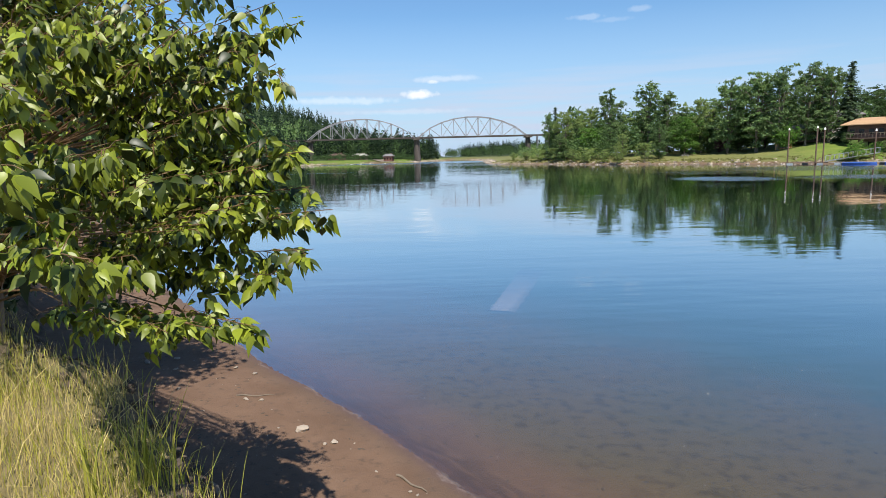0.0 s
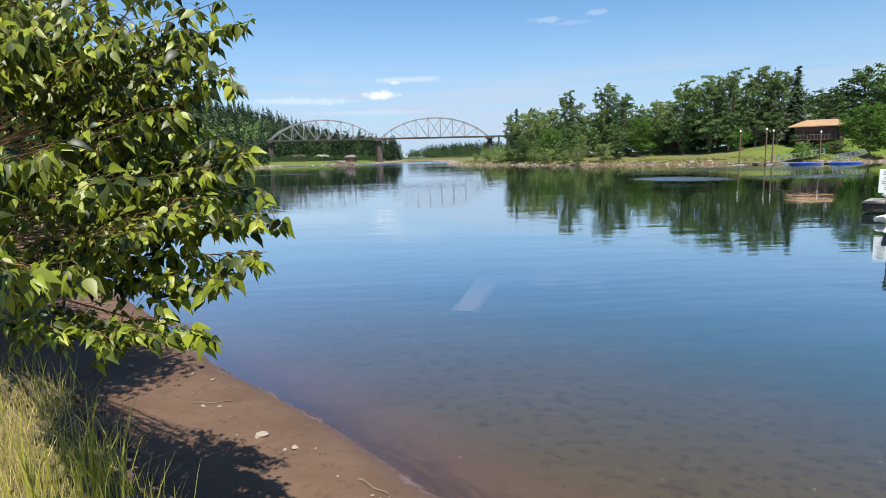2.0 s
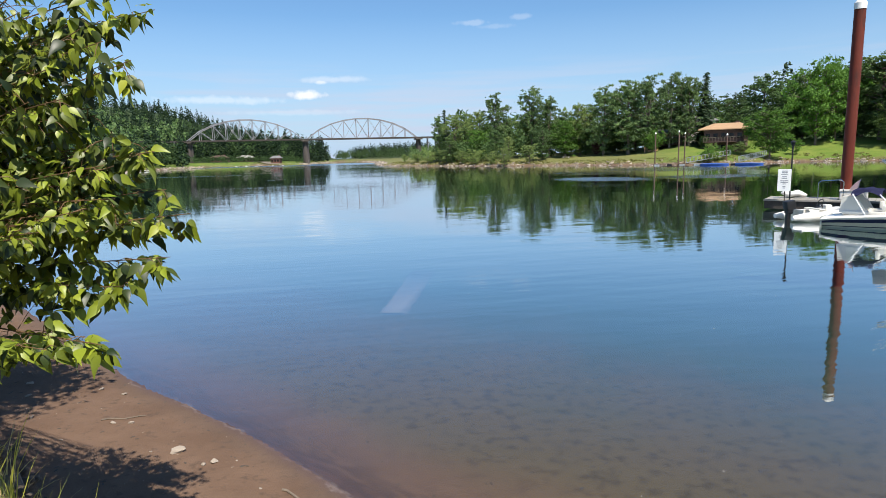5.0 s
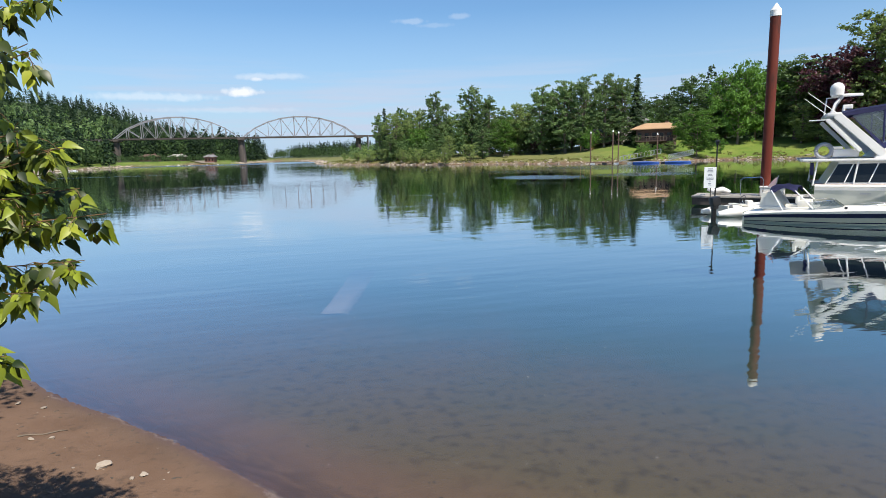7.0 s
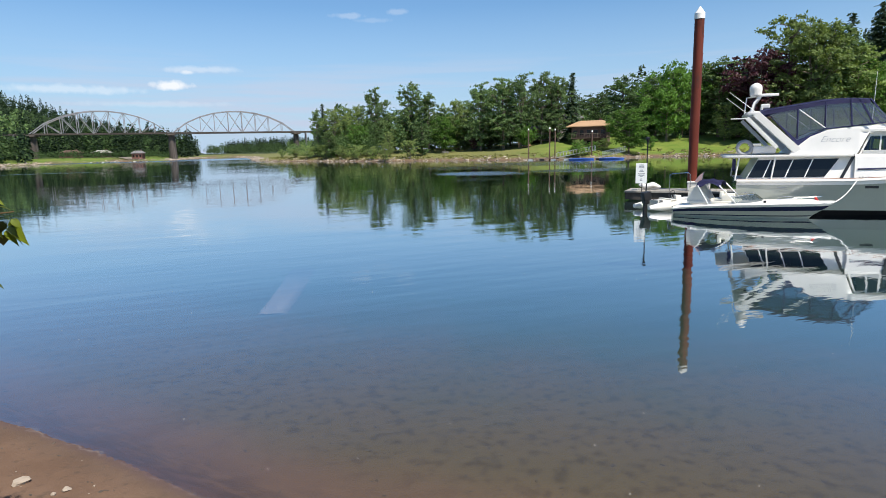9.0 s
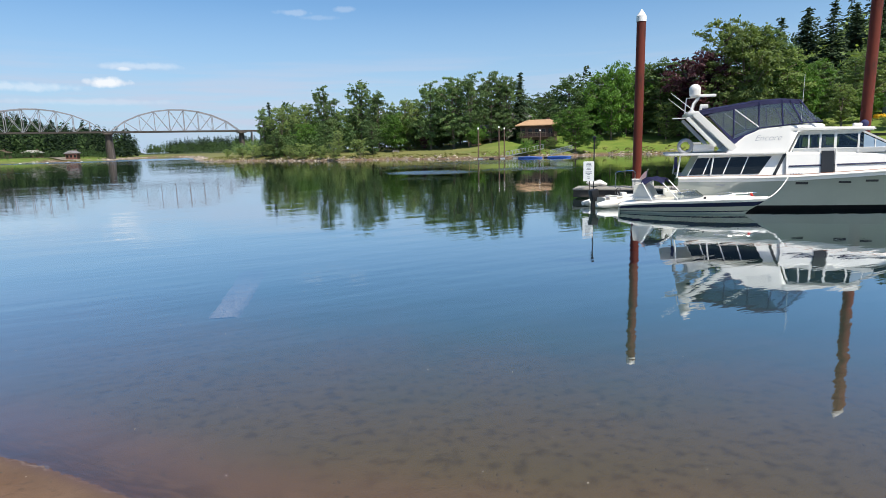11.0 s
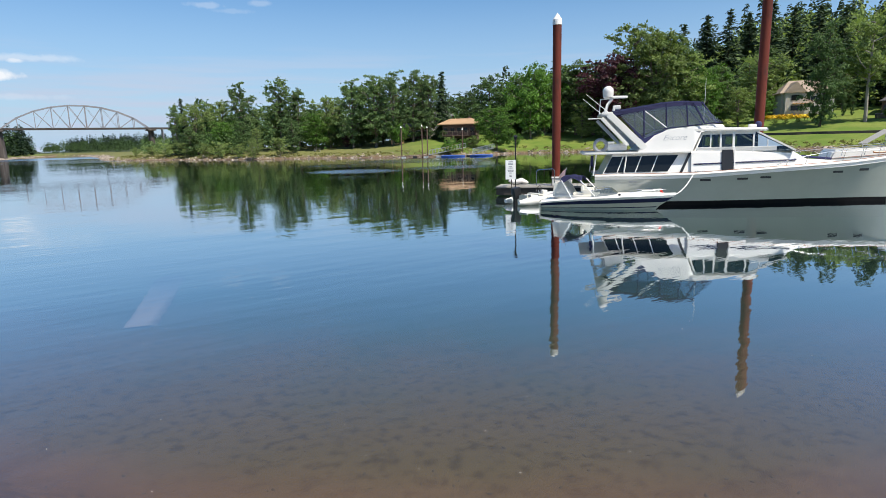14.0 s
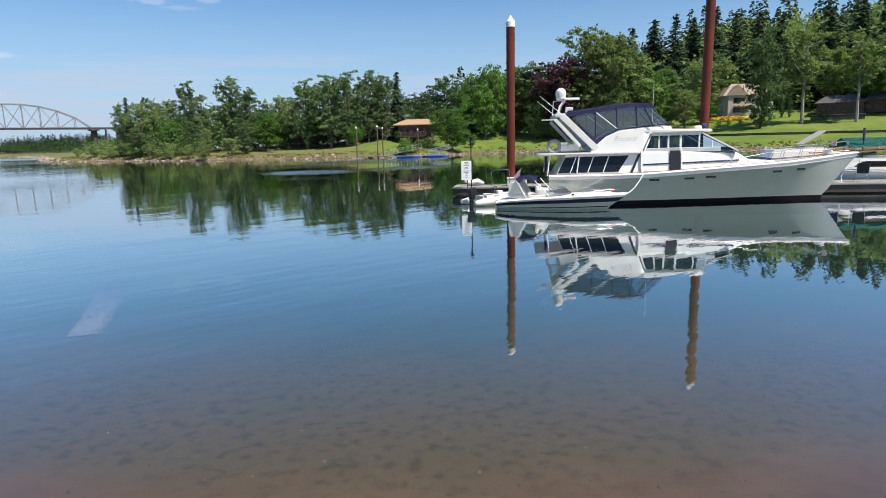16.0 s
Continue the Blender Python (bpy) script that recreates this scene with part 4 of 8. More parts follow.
def hillside(name, label, region, count, leaf, tall, seed, fir=True, tufts=56, even=False, grain=0.062):
    """Far woods on a hill: many small trees in one mesh; even spreads them evenly over the slope as seen from below."""
    rng = np.random.default_rng(seed)
    a0, a1, r0, r1 = region
    az = np.radians(rng.uniform(a0, a1, count))
    r = np.exp(rng.uniform(math.log(r0), math.log(r1), count)) if even else rng.uniform(r0 ** 2, r1 ** 2, count) ** 0.5
    x, y = r * np.sin(az), r * np.cos(az)
    d, _ = shore(x, y)
    keep = d > 4
    x, y = x[keep], y[keep]
    z = land(x, y)
    vs, fs, n = [], [], 0
    m = tufts
    for i in range(len(x)):
        h = tall * rng.uniform(0.55, 1.3)
        t = rng.random(m) * math.tau
        if fir:
            q = rng.random(m) ** 0.8
            rad = (h * 0.18 * (1 - q) ** 0.85 + 0.02 * h) * (0.45 + 0.6 * rng.random(m))
            c = np.stack([x[i] + rad * np.cos(t), y[i] + rad * np.sin(t), z[i] + h * (0.04 + 0.96 * q)], -1)
            s = h * (0.072 if even else 0.055) * (1.25 - 0.8 * q)
            u = rng.normal(size=(m, 3)) * [1, 1, 0.4]
            v = np.stack([np.cos(t), np.sin(t), np.full(m, -0.75)], -1)
        else:
            lobes = rng.normal(size=(6, 3)) * [0.17, 0.17, 0.2] + [0, 0, 0.55]
            lobes[0] = (0, 0, 0.84)
            p = lobes[rng.integers(6, size=m)] + rng.normal(size=(m, 3)) * 0.095
            c = np.array([x[i], y[i], z[i]]) + np.stack([p[:, 0], p[:, 1], np.maximum(p[:, 2], 0.02)], -1) * h
            s = np.full(m, h * grain)
            u, v = rng.normal(size=(m, 3)), rng.normal(size=(m, 3))
        u /= np.linalg.norm(u, axis=1)[:, None]
        v /= np.linalg.norm(v, axis=1)[:, None]
        s = s[:, None]
        vs.append(np.stack([c - u * s, c + v * s, c + u * s, c - v * s * 0.6], 1).reshape(-1, 3))
        k = np.arange(m)[:, None] * 4 + n
        fs.append(np.concatenate([k + [0, 1, 2], k + [0, 2, 3]]))
        n += m * 4
    tagged(new(name, mesh_of(name, np.concatenate(vs), np.concatenate(fs), leaf)), label, "woods", kind="stuff")


# far woods use the darker leaf and needle copies that carry their shade
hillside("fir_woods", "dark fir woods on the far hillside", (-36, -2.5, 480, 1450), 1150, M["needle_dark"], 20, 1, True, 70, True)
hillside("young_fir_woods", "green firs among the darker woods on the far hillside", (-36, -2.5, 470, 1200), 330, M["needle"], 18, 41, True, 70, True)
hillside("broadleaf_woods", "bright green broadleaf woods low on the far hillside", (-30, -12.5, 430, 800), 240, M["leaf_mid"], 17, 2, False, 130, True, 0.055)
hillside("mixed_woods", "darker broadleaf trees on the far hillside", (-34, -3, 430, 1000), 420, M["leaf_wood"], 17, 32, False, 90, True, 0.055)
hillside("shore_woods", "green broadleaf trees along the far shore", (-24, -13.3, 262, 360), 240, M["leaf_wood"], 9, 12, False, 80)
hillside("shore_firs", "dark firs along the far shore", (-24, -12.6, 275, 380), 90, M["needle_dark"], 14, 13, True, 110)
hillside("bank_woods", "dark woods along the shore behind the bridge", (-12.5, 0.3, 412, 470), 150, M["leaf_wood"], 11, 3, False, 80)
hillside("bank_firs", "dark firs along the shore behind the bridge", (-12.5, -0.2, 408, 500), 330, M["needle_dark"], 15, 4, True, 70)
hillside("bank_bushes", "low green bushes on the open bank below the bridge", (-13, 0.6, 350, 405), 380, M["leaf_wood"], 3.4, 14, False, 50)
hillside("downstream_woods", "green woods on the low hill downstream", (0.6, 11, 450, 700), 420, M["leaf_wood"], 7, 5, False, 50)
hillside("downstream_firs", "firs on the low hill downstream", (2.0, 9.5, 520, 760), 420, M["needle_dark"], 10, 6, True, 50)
hillside("right_hill_woods", "dark fir woods on the hill behind the houses", (36, 84, 240, 420), 480, M["needle_near"], 22, 7, True, 110)
hillside("right_slope_woods", "green broadleaf woods on the slope behind the houses", (44, 84, 208, 330), 360, M["leaf_olive"], 15, 8, False, 230, False, 0.042)
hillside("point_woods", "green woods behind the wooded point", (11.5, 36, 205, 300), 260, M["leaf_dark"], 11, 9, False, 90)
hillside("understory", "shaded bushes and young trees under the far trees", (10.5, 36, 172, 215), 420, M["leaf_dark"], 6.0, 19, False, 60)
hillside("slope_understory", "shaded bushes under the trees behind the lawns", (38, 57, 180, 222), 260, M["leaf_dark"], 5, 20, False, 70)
hillside("spit_bushes", "low bushes on the spit before the bridge", (7.6, 10.5, 206, 240), 50, M["leaf_mid"], 4, 21, False)
hillside("left_shore_woods", "green trees along the near left shore", (-50, -30, 60, 220), 120, M["leaf_mid"], 10, 10, False)


# ---- railway bridge ----
def make_bridge():
    D = 372.0
    root = thing("railway_bridge", pose(0, 0, 0), "grey steel railway bridge with two arched truss spans on dark piers", "bridge")

    def at(az):
        a = radians(az)
        return Vector((D * math.tan(a), D, 0))

    deck = 15.0
    wide = 5.5
    for a0, a1, peak in ((-12.6, -2.42, 27.3), (-2.2, 8.3, 27.3)):
        p0, p1 = at(a0), at(a1)
        n = 9 if a0 < -5 else 9
        span = thing("truss_span", Matrix.Identity(4), "", "")
        span.parent = root
        nodes = []
        for i in range(n + 1):
            k = i / n
            base = p0.lerp(p1, k)
            rise = (peak - deck) * (1 - abs(2 * k - 1) ** 2.1) ** 0.86
            nodes.append((base + Vector((0, 0, deck)), base + Vector((0, 0, deck + rise))))
        for side in (0, wide):
            o = Vector((0, side, 0))
            for (b0, t0), (b1, t1) in zip(nodes, nodes[1:]):
                bm = bmesh.new()
                bar(bm, t0 + o, t1 + o, 0.34, sides=4)
                part("top_chord", bm, M["bridge"], span)
            bm = bmesh.new()
            bar(bm, nodes[0][0] + o, nodes[-1][0] + o, 0.45, sides=4)
            part("bottom_chord", bm, M["rail_tie"], span)
            for i, (b, t) in enumerate(nodes[1:-1], 1):
                bm = bmesh.new()
                bar(bm, b + o, t + o, 0.22, sides=4)
                part("post", bm, M["bridge"], span)
            for i in range(1, n):
                bm = bmesh.new()
                k = i if i <= n // 2 else i + 1
                bar(bm, nodes[i][1] + o, nodes[i + 1 if i <= n // 2 else i - 1][0] + o, 0.16, sides=4)
                if 2 <= i <= n - 2:
                    bar(bm, nodes[i][0] + o, nodes[i + 1 if i <= n // 2 else i - 1][1] + o, 0.1, sides=4)
                part("diagonal", bm, M["bridge"], span)
        for b, t in nodes[1:-1]:
            bm = bmesh.new()
            bar(bm, t, t + Vector((0, wide, 0)), 0.25, sides=4)
            part("cross_brace", bm, M["bridge"], span)
    bm = bmesh.new()
    a, b = at(-16.5), at(13.0)
    box(bm, ((a.x + b.x) / 2, D + wide / 2, deck + 0.1), (b.x - a.x, wide - 1.2, 1.0))
    part("track_deck", bm, M["rail_tie"], root, "dark timber track deck")
    for i, (az, hi) in enumerate(((-12.45, 14.2), (-2.3, 14.2), (8.4, 14.2))):
        p = at(az)
        bm = bmesh.new()
        r = bmesh.ops.create_cone(bm, cap_ends=True, segments=16, radius1=2.5 if i < 2 else 2.1, radius2=1.7 if i < 2 else 1.4, depth=hi + 3,
                                  matrix=Matrix.Translation((p.x, p.y + wide / 2, hi / 2 - 1.5)) @ Matrix.Diagonal((1.0, 2.0, 1, 1)))
        box(bm, (p.x, p.y + wide / 2, hi), (4.2, 11, 0.8), bevel=0.15)
        part("pier", bm, M["pier"], root, "dark weathered pier")
    # timber trestle at the right end and the approach at the left
    for az in (9.3, 10.1, 10.9, 11.7, -13.6, -14.7):
        p = at(az)
        bm = bmesh.new()
        g = ground_at(p.x, p.y)
        for s in (-0.9, -0.3, 0.3, 0.9):
            bar(bm, (p.x, p.y + wide / 2 + s * 3.4, g - 1), (p.x, p.y + wide / 2 + s * 2.2, deck), 0.3, sides=6)
        bar(bm, (p.x, p.y, deck - 0.6), (p.x, p.y + wide, deck - 0.6), 0.35, sides=4)
        bar(bm, (p.x, p.y - 0.6, (g + deck) / 2), (p.x, p.y + wide + 0.6, (g + deck) / 2 + 3), 0.2, sides=4)
        part("trestle_bent", bm, M["bridge"], root)


make_bridge()


# ---- moorings: piles, dock, boats ----
DOCK_AT, DOCK_DIR = Vector((20.6, 26.35, 0)), Vector((0.67, -0.742, 0)).normalized()
DOCK_TURN = math.degrees(math.atan2(DOCK_DIR.y, DOCK_DIR.x))
YACHT_DIR = Vector((0.70, -0.714, 0)).normalized()


def make_pile(x, y, top, lean_x, lean_y):
    """A steel mooring pile with a white cone cap."""
    root = thing("mooring_pile", pose(x, y, 0, lean_x, lean_y, 0), "tall red-brown steel mooring pile with a white cone cap", "pile", "mooring piles")
    bm = bmesh.new()
    bar(bm, (0, 0, -3), (0, 0, top - 0.55), 0.235, sides=28)
    smooth(part("shaft", bm, M["rust"], root))
    bm = bmesh.new()
    bar(bm, (0, 0, top - 0.62), (0, 0, top - 0.34), 0.255, sides=28)
    bar(bm, (0, 0, top - 0.34), (0, 0, top), 0.255, 0.02, sides=28)
    smooth(part("cap", bm, M["trim_white"], root, "white plastic cone cap"))
    bm = bmesh.new()
    for z in (0.42, 0.52):
        bmesh.ops.create_cone(bm, cap_ends=False, segments=24, radius1=0.34, radius2=0.34, depth=0.05, matrix=Matrix.Translation((0, 0, z)))
    part("pile_hoop", bm, M["alu"], root, "galvanised hoop at the dock")
    return root


make_pile(24.25, 24.2, 9.85, 0.25, -0.35)
make_pile(30.97, 16.41, 11.5, 0.4, -0.4)


def make_dock(origin, turn, length, width=2.1):
    root = thing("floating_dock", origin @ pose(0, 0, 0, 0, 0, turn), "low floating dock of weathered grey planks on dark floats", "dock")
    bm = bmesh.new()
    box(bm, (length / 2, width / 2, 0.19), (length, width - 0.1, 0.42))
    part("float", bm, M["wood_dark"], root, "dark wet float timbers")
    for y in (0.0, width):
        bm = bmesh.new()
        box(bm, (length / 2, y, 0.41), (length + 0.06, 0.07, 0.09), bevel=0.012)
        part("rim_beam", bm, M["wood_grey"], root)
    n = int(length / 0.3)
    bm = bmesh.new()
    box(bm, (0, width / 2, 0.44), (0.28, width, 0.04), bevel=0.006)
    plank = bpy.data.meshes.new("plank")
    bm.to_mesh(plank)
    bm.free()
    plank.materials.append(M["wood_grey"])
    for i in range(n):
        ob = new("plank", plank)
        ob.parent = root
        ob.location = (0.15 + i * 0.3, 0, 0.003 * (i % 3))
    for i in range(int(length / 2.4)):
        bm = bmesh.new()
        box(bm, (0.5 + i * 2.4, 0.12, 0.52), (0.28, 0.05, 0.05), bevel=0.015)
        part("cleat", bm, M["alu"], root)
    return root


dock_m = Matrix.Translation(DOCK_AT + DOCK_DIR * 0.75 + Vector((0.22, 0.2, 0.1)))
make_dock(dock_m, DOCK_TURN, 29.2)


def make_sign():
    root = thing("dock_sign", pose(21.55, 25.0, 0.46, 0, 0, -40), "white printed notice board on a post at the dock's end", "sign")
    bm = bmesh.new()
    bar(bm, (0.27, 0.05, 0), (0.27, 0.05, 2.72), 0.035, sides=10)
    part("post", bm, M["black"], root, "black metal lamp post")
    bm = bmesh.new()
    bar(bm, (0.27, 0.05, 2.68), (0.27, 0.05, 2.86), 0.06, 0.1, 10)
    bar(bm, (0.27, 0.05, 2.86), (0.27, 0.05, 2.95), 0.15, 0.02, 10)
    part("lantern", bm, M["black"], root, "small dark lantern")
    bm = bmesh.new()
    box(bm, (0.05, 0.02, 0.25), (0.05, 0.04, 0.6))
    part("board_leg", bm, M["wood_dark"], root)
    bm = bmesh.new()
    box(bm, (0, -0.02, 1.06), (0.56, 0.03, 1.06), bevel=0.008)
    part("board", bm, M["paper"], root)
    rng = random.Random(3)
    z = 1.50
    while z > 0.62:
        bm = bmesh.new()
        w = 0.34 * (0.55 + 0.45 * rng.random())
        if 0.68 < z < 0.95:
            w *= 0.45
        box(bm, (0, -0.038, z), (w, 0.006, 0.035))
        part("line_of_print", bm, M["ink"], root)
        z -= 0.075 if rng.random() > 0.25 else 0.12
    return root


make_sign()


def loft(bm, sections, close=False):
    """A skin over sections of equally many points; mirrored to both sides of y = 0 by the caller."""
    rows = [[bm.verts.new(p) for p in s] for s in sections]
    for a, b in zip(rows, rows[1:]):
        for k in range(len(a) - 1):
            vs = (a[k], a[k + 1], b[k + 1], b[k])
            if len({v.co.to_tuple(5) for v in vs}) >= 3:
                bm.faces.new(vs)
    return rows


def curve_at(table, s):
    xs, ys = zip(*table)
    return float(np.interp(s, xs, ys))


def make_yacht():
    """A pilothouse motor yacht, bow towards +x, starboard towards -y; x = 0 where the stem meets the water."""
    root = thing("motor_yacht", pose(31.75, 10.80, 0, 0, 0, math.degrees(math.atan2(YACHT_DIR.y, YACHT_DIR.x))),
                 "white pilothouse motor yacht with navy flybridge canvas at the dock", "yacht")
    W, GD = M["white"], M["glass_dark"]
    beam = [(-13.0, 2.0), (-10, 2.15), (-7, 2.15), (-5, 2.02), (-3.5, 1.74), (-2, 1.26), (-0.8, 0.78), (0.4, 0.33), (1.46, 0.03)]
    wl = [(-13.0, 1.88), (-10.5, 1.82), (-7.5, 1.45), (-5, 0.95), (-3.5, 0.6), (-2, 0.3), (-0.8, 0.11), (0.0, 0.02)]
    sheer = [(-13.0, 1.36), (-10, 1.38), (-8.5, 1.41), (-4.8, 1.65), (-2, 1.80), (0, 1.98), (1.46, 2.14)]

    def stem_z(s):
        return 0.0 if s <= 0 else 2.1 * (s / 1.46) ** 0.9

    def hull_y(s, z):
        b, zs = curve_at(beam, s), curve_at(sheer, s)
        if s > 0:
            z0 = stem_z(s)
            return b * max(0, (z - z0) / max(zs - z0, 0.01)) ** 0.8
        w = curve_at(wl, s)
        return w + (b - w) * max(0, min(1, z / zs)) ** 1.15

    stations = list(np.linspace(-13, -5, 14)) + list(np.linspace(-4.5, 0, 12)) + [0.3, 0.6, 0.9, 1.2, 1.46]
    for name, mat, lo, hi, steps, label in (("hull", M["hull"], 0.19, None, 8, "glossy white hull, its shade put into a grey colour"), ("bottom", M["antifoul"], -0.75, 0.19, 4, "black bottom paint")):
        bm = bmesh.new()
        for sgn in (-1, 1):
            secs = []
            for s in stations:
                if name == "bottom" and s > 0.05:
                    continue
                zs = curve_at(sheer, s)
                z0 = max(lo, stem_z(s)) if name == "hull" else lo
                z1 = zs if hi is None else hi
                row = []
                for k in range(steps + 1):
                    z = z0 + (z1 - z0) * k / steps
                    y = hull_y(s, z) if z >= 0 else curve_at(wl, s) * (1 - 0.75 * (-z / 0.75) ** 1.6) if s <= 0 else 0
                    row.append((s, sgn * y, z))
                secs.append(row)
            loft(bm, secs)
        # transom
        a = [(-13, y, z) for z in np.linspace(lo, curve_at(sheer, -13) if hi is None else hi, steps + 1) for y in (0,)]
        ring = [v for v in bm.verts if abs(v.co.x + 13) < 1e-4]
        port = sorted([v for v in ring if v.co.y > 0], key=lambda v: v.co.z)
        star = sorted([v for v in ring if v.co.y < 0], key=lambda v: v.co.z)
        for k in range(len(port) - 1):
            bm.faces.new((port[k], port[k + 1], star[k + 1], star[k]))
        bmesh.ops.remove_doubles(bm, verts=bm.verts[:], dist=0.002)
        bmesh.ops.recalc_face_normals(bm, faces=bm.faces[:])
        smooth(part(name, bm, mat, root, label), 50)
    # sheer band, rubbing strake and deck
    for sgn in (-1, 1):
        bm = bmesh.new()
        pts = [(s, sgn * (curve_at(beam, s) + 0.015), curve_at(sheer, s) + 0.02) for s in np.linspace(-13, 1.46, 40)]
        tube(bm, pts, 0.045, 8)
        smooth(part("rub_rail", bm, W, root))
        bm = bmesh.new()
        secs = [[(s, sgn * (curve_at(beam, s) - 0.01), curve_at(sheer, s) - 0.14), (s, sgn * (curve_at(beam, s) + 0.012), curve_at(sheer, s) + 0.02), (s, sgn * (curve_at(beam, s) - 0.09), curve_at(sheer, s) + 0.1)]
                for s in np.linspace(-13, 1.44, 40)]
        loft(bm, secs)
        smooth(part("bulwark", bm, W, root))
        bm = bmesh.new()
        tube(bm, [(s, sgn * (curve_at(beam, s) - 0.085), curve_at(sheer, s) + 0.105) for s in np.linspace(-13, 1.4, 40)], 0.013, 6)
        smooth(part("toe_rail", bm, M["teak"], root, "red-brown varnished toe rail"))
    bm = bmesh.new()
    loft(bm, [[(s, -curve_at(beam, s) + 0.06, curve_at(sheer, s) + 0.04), (s, 0, curve_at(sheer, s) + 0.09), (s, curve_at(beam, s) - 0.06, curve_at(sheer, s) + 0.04)] for s in np.linspace(-13, 1.4, 36)])
    smooth(part("deck", bm, W, root))
    # saloon house
    bm = bmesh.new()
    side_panel(bm, [(-12.7, 1.38), (-12.2, 2.36), (-8.3, 2.42), (-8.3, 1.4)], -1.0, 2.0)
    for v in bm.verts:
        v.co.y = math.copysign(1.86 - 0.18 * (v.co.z - 1.4), v.co.y)
    part("saloon", bm, W, root)
    # forward house: tapering trunk cabin
    bm = bmesh.new()
    rows = [(-8.8, 1.8, 2.46), (-6.5, 1.74, 2.44), (-5.2, 1.62, 2.42), (-4.5, 1.5, 2.36), (-3.85, 1.3, 2.0), (-2.6, 0.95, 1.9), (-2.2, 0.8, 1.78)]
    loft(bm, [[(s, -w - 0.16, 1.4), (s, -w, z - 0.1), (s, -w + 0.12, z), (s, w - 0.12, z), (s, w, z - 0.1), (s, w + 0.16, 1.4)] for s, w, z in rows])
    bmesh.ops.contextual_create(bm, geom=[v for v in bm.verts if v.co.x > -2.21])
    bmesh.ops.recalc_face_normals(bm, faces=bm.faces[:])
    smooth(part("trunk_cabin", bm, W, root), 35)
    # saloon side windows
    for sgn in (-1, 1):
        y = lambda x, z: sgn * (1.863 - 0.18 * (z - 1.4)) - (0.02 if sgn < 0 else 0)
        y2 = lambda x, z: y(x, z) + 0.012 * sgn
        bm = bmesh.new()
        side_panel(bm, [(-12.58, 1.53), (-12.24, 2.25), (-9.33, 2.29), (-9.8, 1.56)], y, 0.02)
        win = part("saloon_window", bm, GD, root, "dark tinted saloon window")
        for a in (-11.75, -10.95, -10.25):
            bm = bmesh.new()
            side_panel(bm, [(a - 0.28, 1.52), (a, 2.28), (a + 0.045, 2.28), (a - 0.235, 1.52)], y2, 0.02)
            part("mullion", bm, W, win)
        bm = bmesh.new()
        side_panel(bm, [(-9.28, 1.5), (-8.88, 2.42), (-8.76, 2.42), (-9.16, 1.5)], y, 0.02)
        part("slanted_stripe", bm, M["black"], root)
    # boat deck overhang with supports
    bm = bmesh.new()
    outline = [(-13.6, -1.7), (-13.5, -1.95), (-13.2, -2.02), (-8.85, -1.98), (-8.85, 1.98), (-13.2, 2.02), (-13.5, 1.95), (-13.6, 1.7)]
    slab(bm, outline, 2.37, 2.47)
    bmesh.ops.bevel(bm, geom=bm.edges[:], offset=0.03, segments=2, affect="EDGES")
    smooth(part("boat_deck", bm, W, root))
    for s, y in ((-12.95, -1.85), (-12.95, 1.85), (-11.6, -1.9), (-11.6, 1.9)):
        bm = bmesh.new()
        bar(bm, (s - 0.12, y, 1.4), (s, y, 2.38), 0.035, sides=10)
        part("deck_support", bm, W, root)
    # pilothouse: glass band, pillars, roof
    def pilot(bm, grow, z0, z1):
        prof = [(-8.62 - grow, 2.42), (-8.25 - grow, 3.28), (-6.15, 3.28), (-4.5 + grow, 2.36)]
        a = [bm.verts.new((x, -(1.66 if z < 3 else 1.5) - grow, z)) for x, z in prof]
        b = [bm.verts.new((x, (1.66 if z < 3 else 1.5) + grow, z)) for x, z in prof]
        bm.faces.new(a)
        bm.faces.new(b[::-1])
        for k in range(4):
            bm.faces.new((a[k], b[k], b[(k + 1) % 4], a[(k + 1) % 4]))
        bmesh.ops.recalc_face_normals(bm, faces=bm.faces[:])

    bm = bmesh.new()
    pilot(bm, 0, 0, 0)
    part("pilothouse_glass", bm, M["cabin_glass"], root, "tinted pilothouse glass")
    for sgn in (-1, 1):
        for zc, hh, xa, xb, yy in ((2.5, 0.2, -8.55, -5.25, 1.655), (3.22, 0.13, -8.3, -6.1, 1.525)):
            bm = bmesh.new()
            box(bm, ((xa + xb) / 2, sgn * yy, zc), (xb - xa, 0.05, hh), Matrix.Rotation(radians(10.5 * -sgn), 4, "X"), bevel=0.01)
            part("window_rail", bm, W, root)
        for x0, x1, r in ((-8.66, -8.3, 0.085), (-7.98, -7.95, 0.06), (-7.56, -7.54, 0.08), (-7.02, -7.0, 0.1), (-6.2, -6.17, 0.07), (-4.48, -6.15, 0.08)):
            bm = bmesh.new()
            bar(bm, (x0, sgn * 1.67, 2.4), (x1, sgn * 1.51, 3.3), r * 0.68, sides=4)
            part("pillar", bm, W, root)
    for x, y in ((-7.0, -0.6), (-7.0, 0.7)):
        bm = bmesh.new()
        box(bm, (x, y, 2.55), (0.5, 0.5, 0.3), bevel=0.06)
        box(bm, (x - 0.22, y, 2.8), (0.14, 0.5, 0.55), bevel=0.05)
        smooth(part("helm_seat", bm, M["cream"], root, "cream helm seat"))
    bm = bmesh.new()
    box(bm, (-5.9, 0, 2.5), (0.6, 2.4, 0.3), bevel=0.06)
    part("dashboard", bm, M["black"], root)
    bm = bmesh.new()
    box(bm, (-8.3, -0.8, 2.8), (0.06, 1.2, 0.8), bevel=0.01)
    part("bulkhead", bm, M["navy_paint"], root, "dark bulkhead behind the helm")
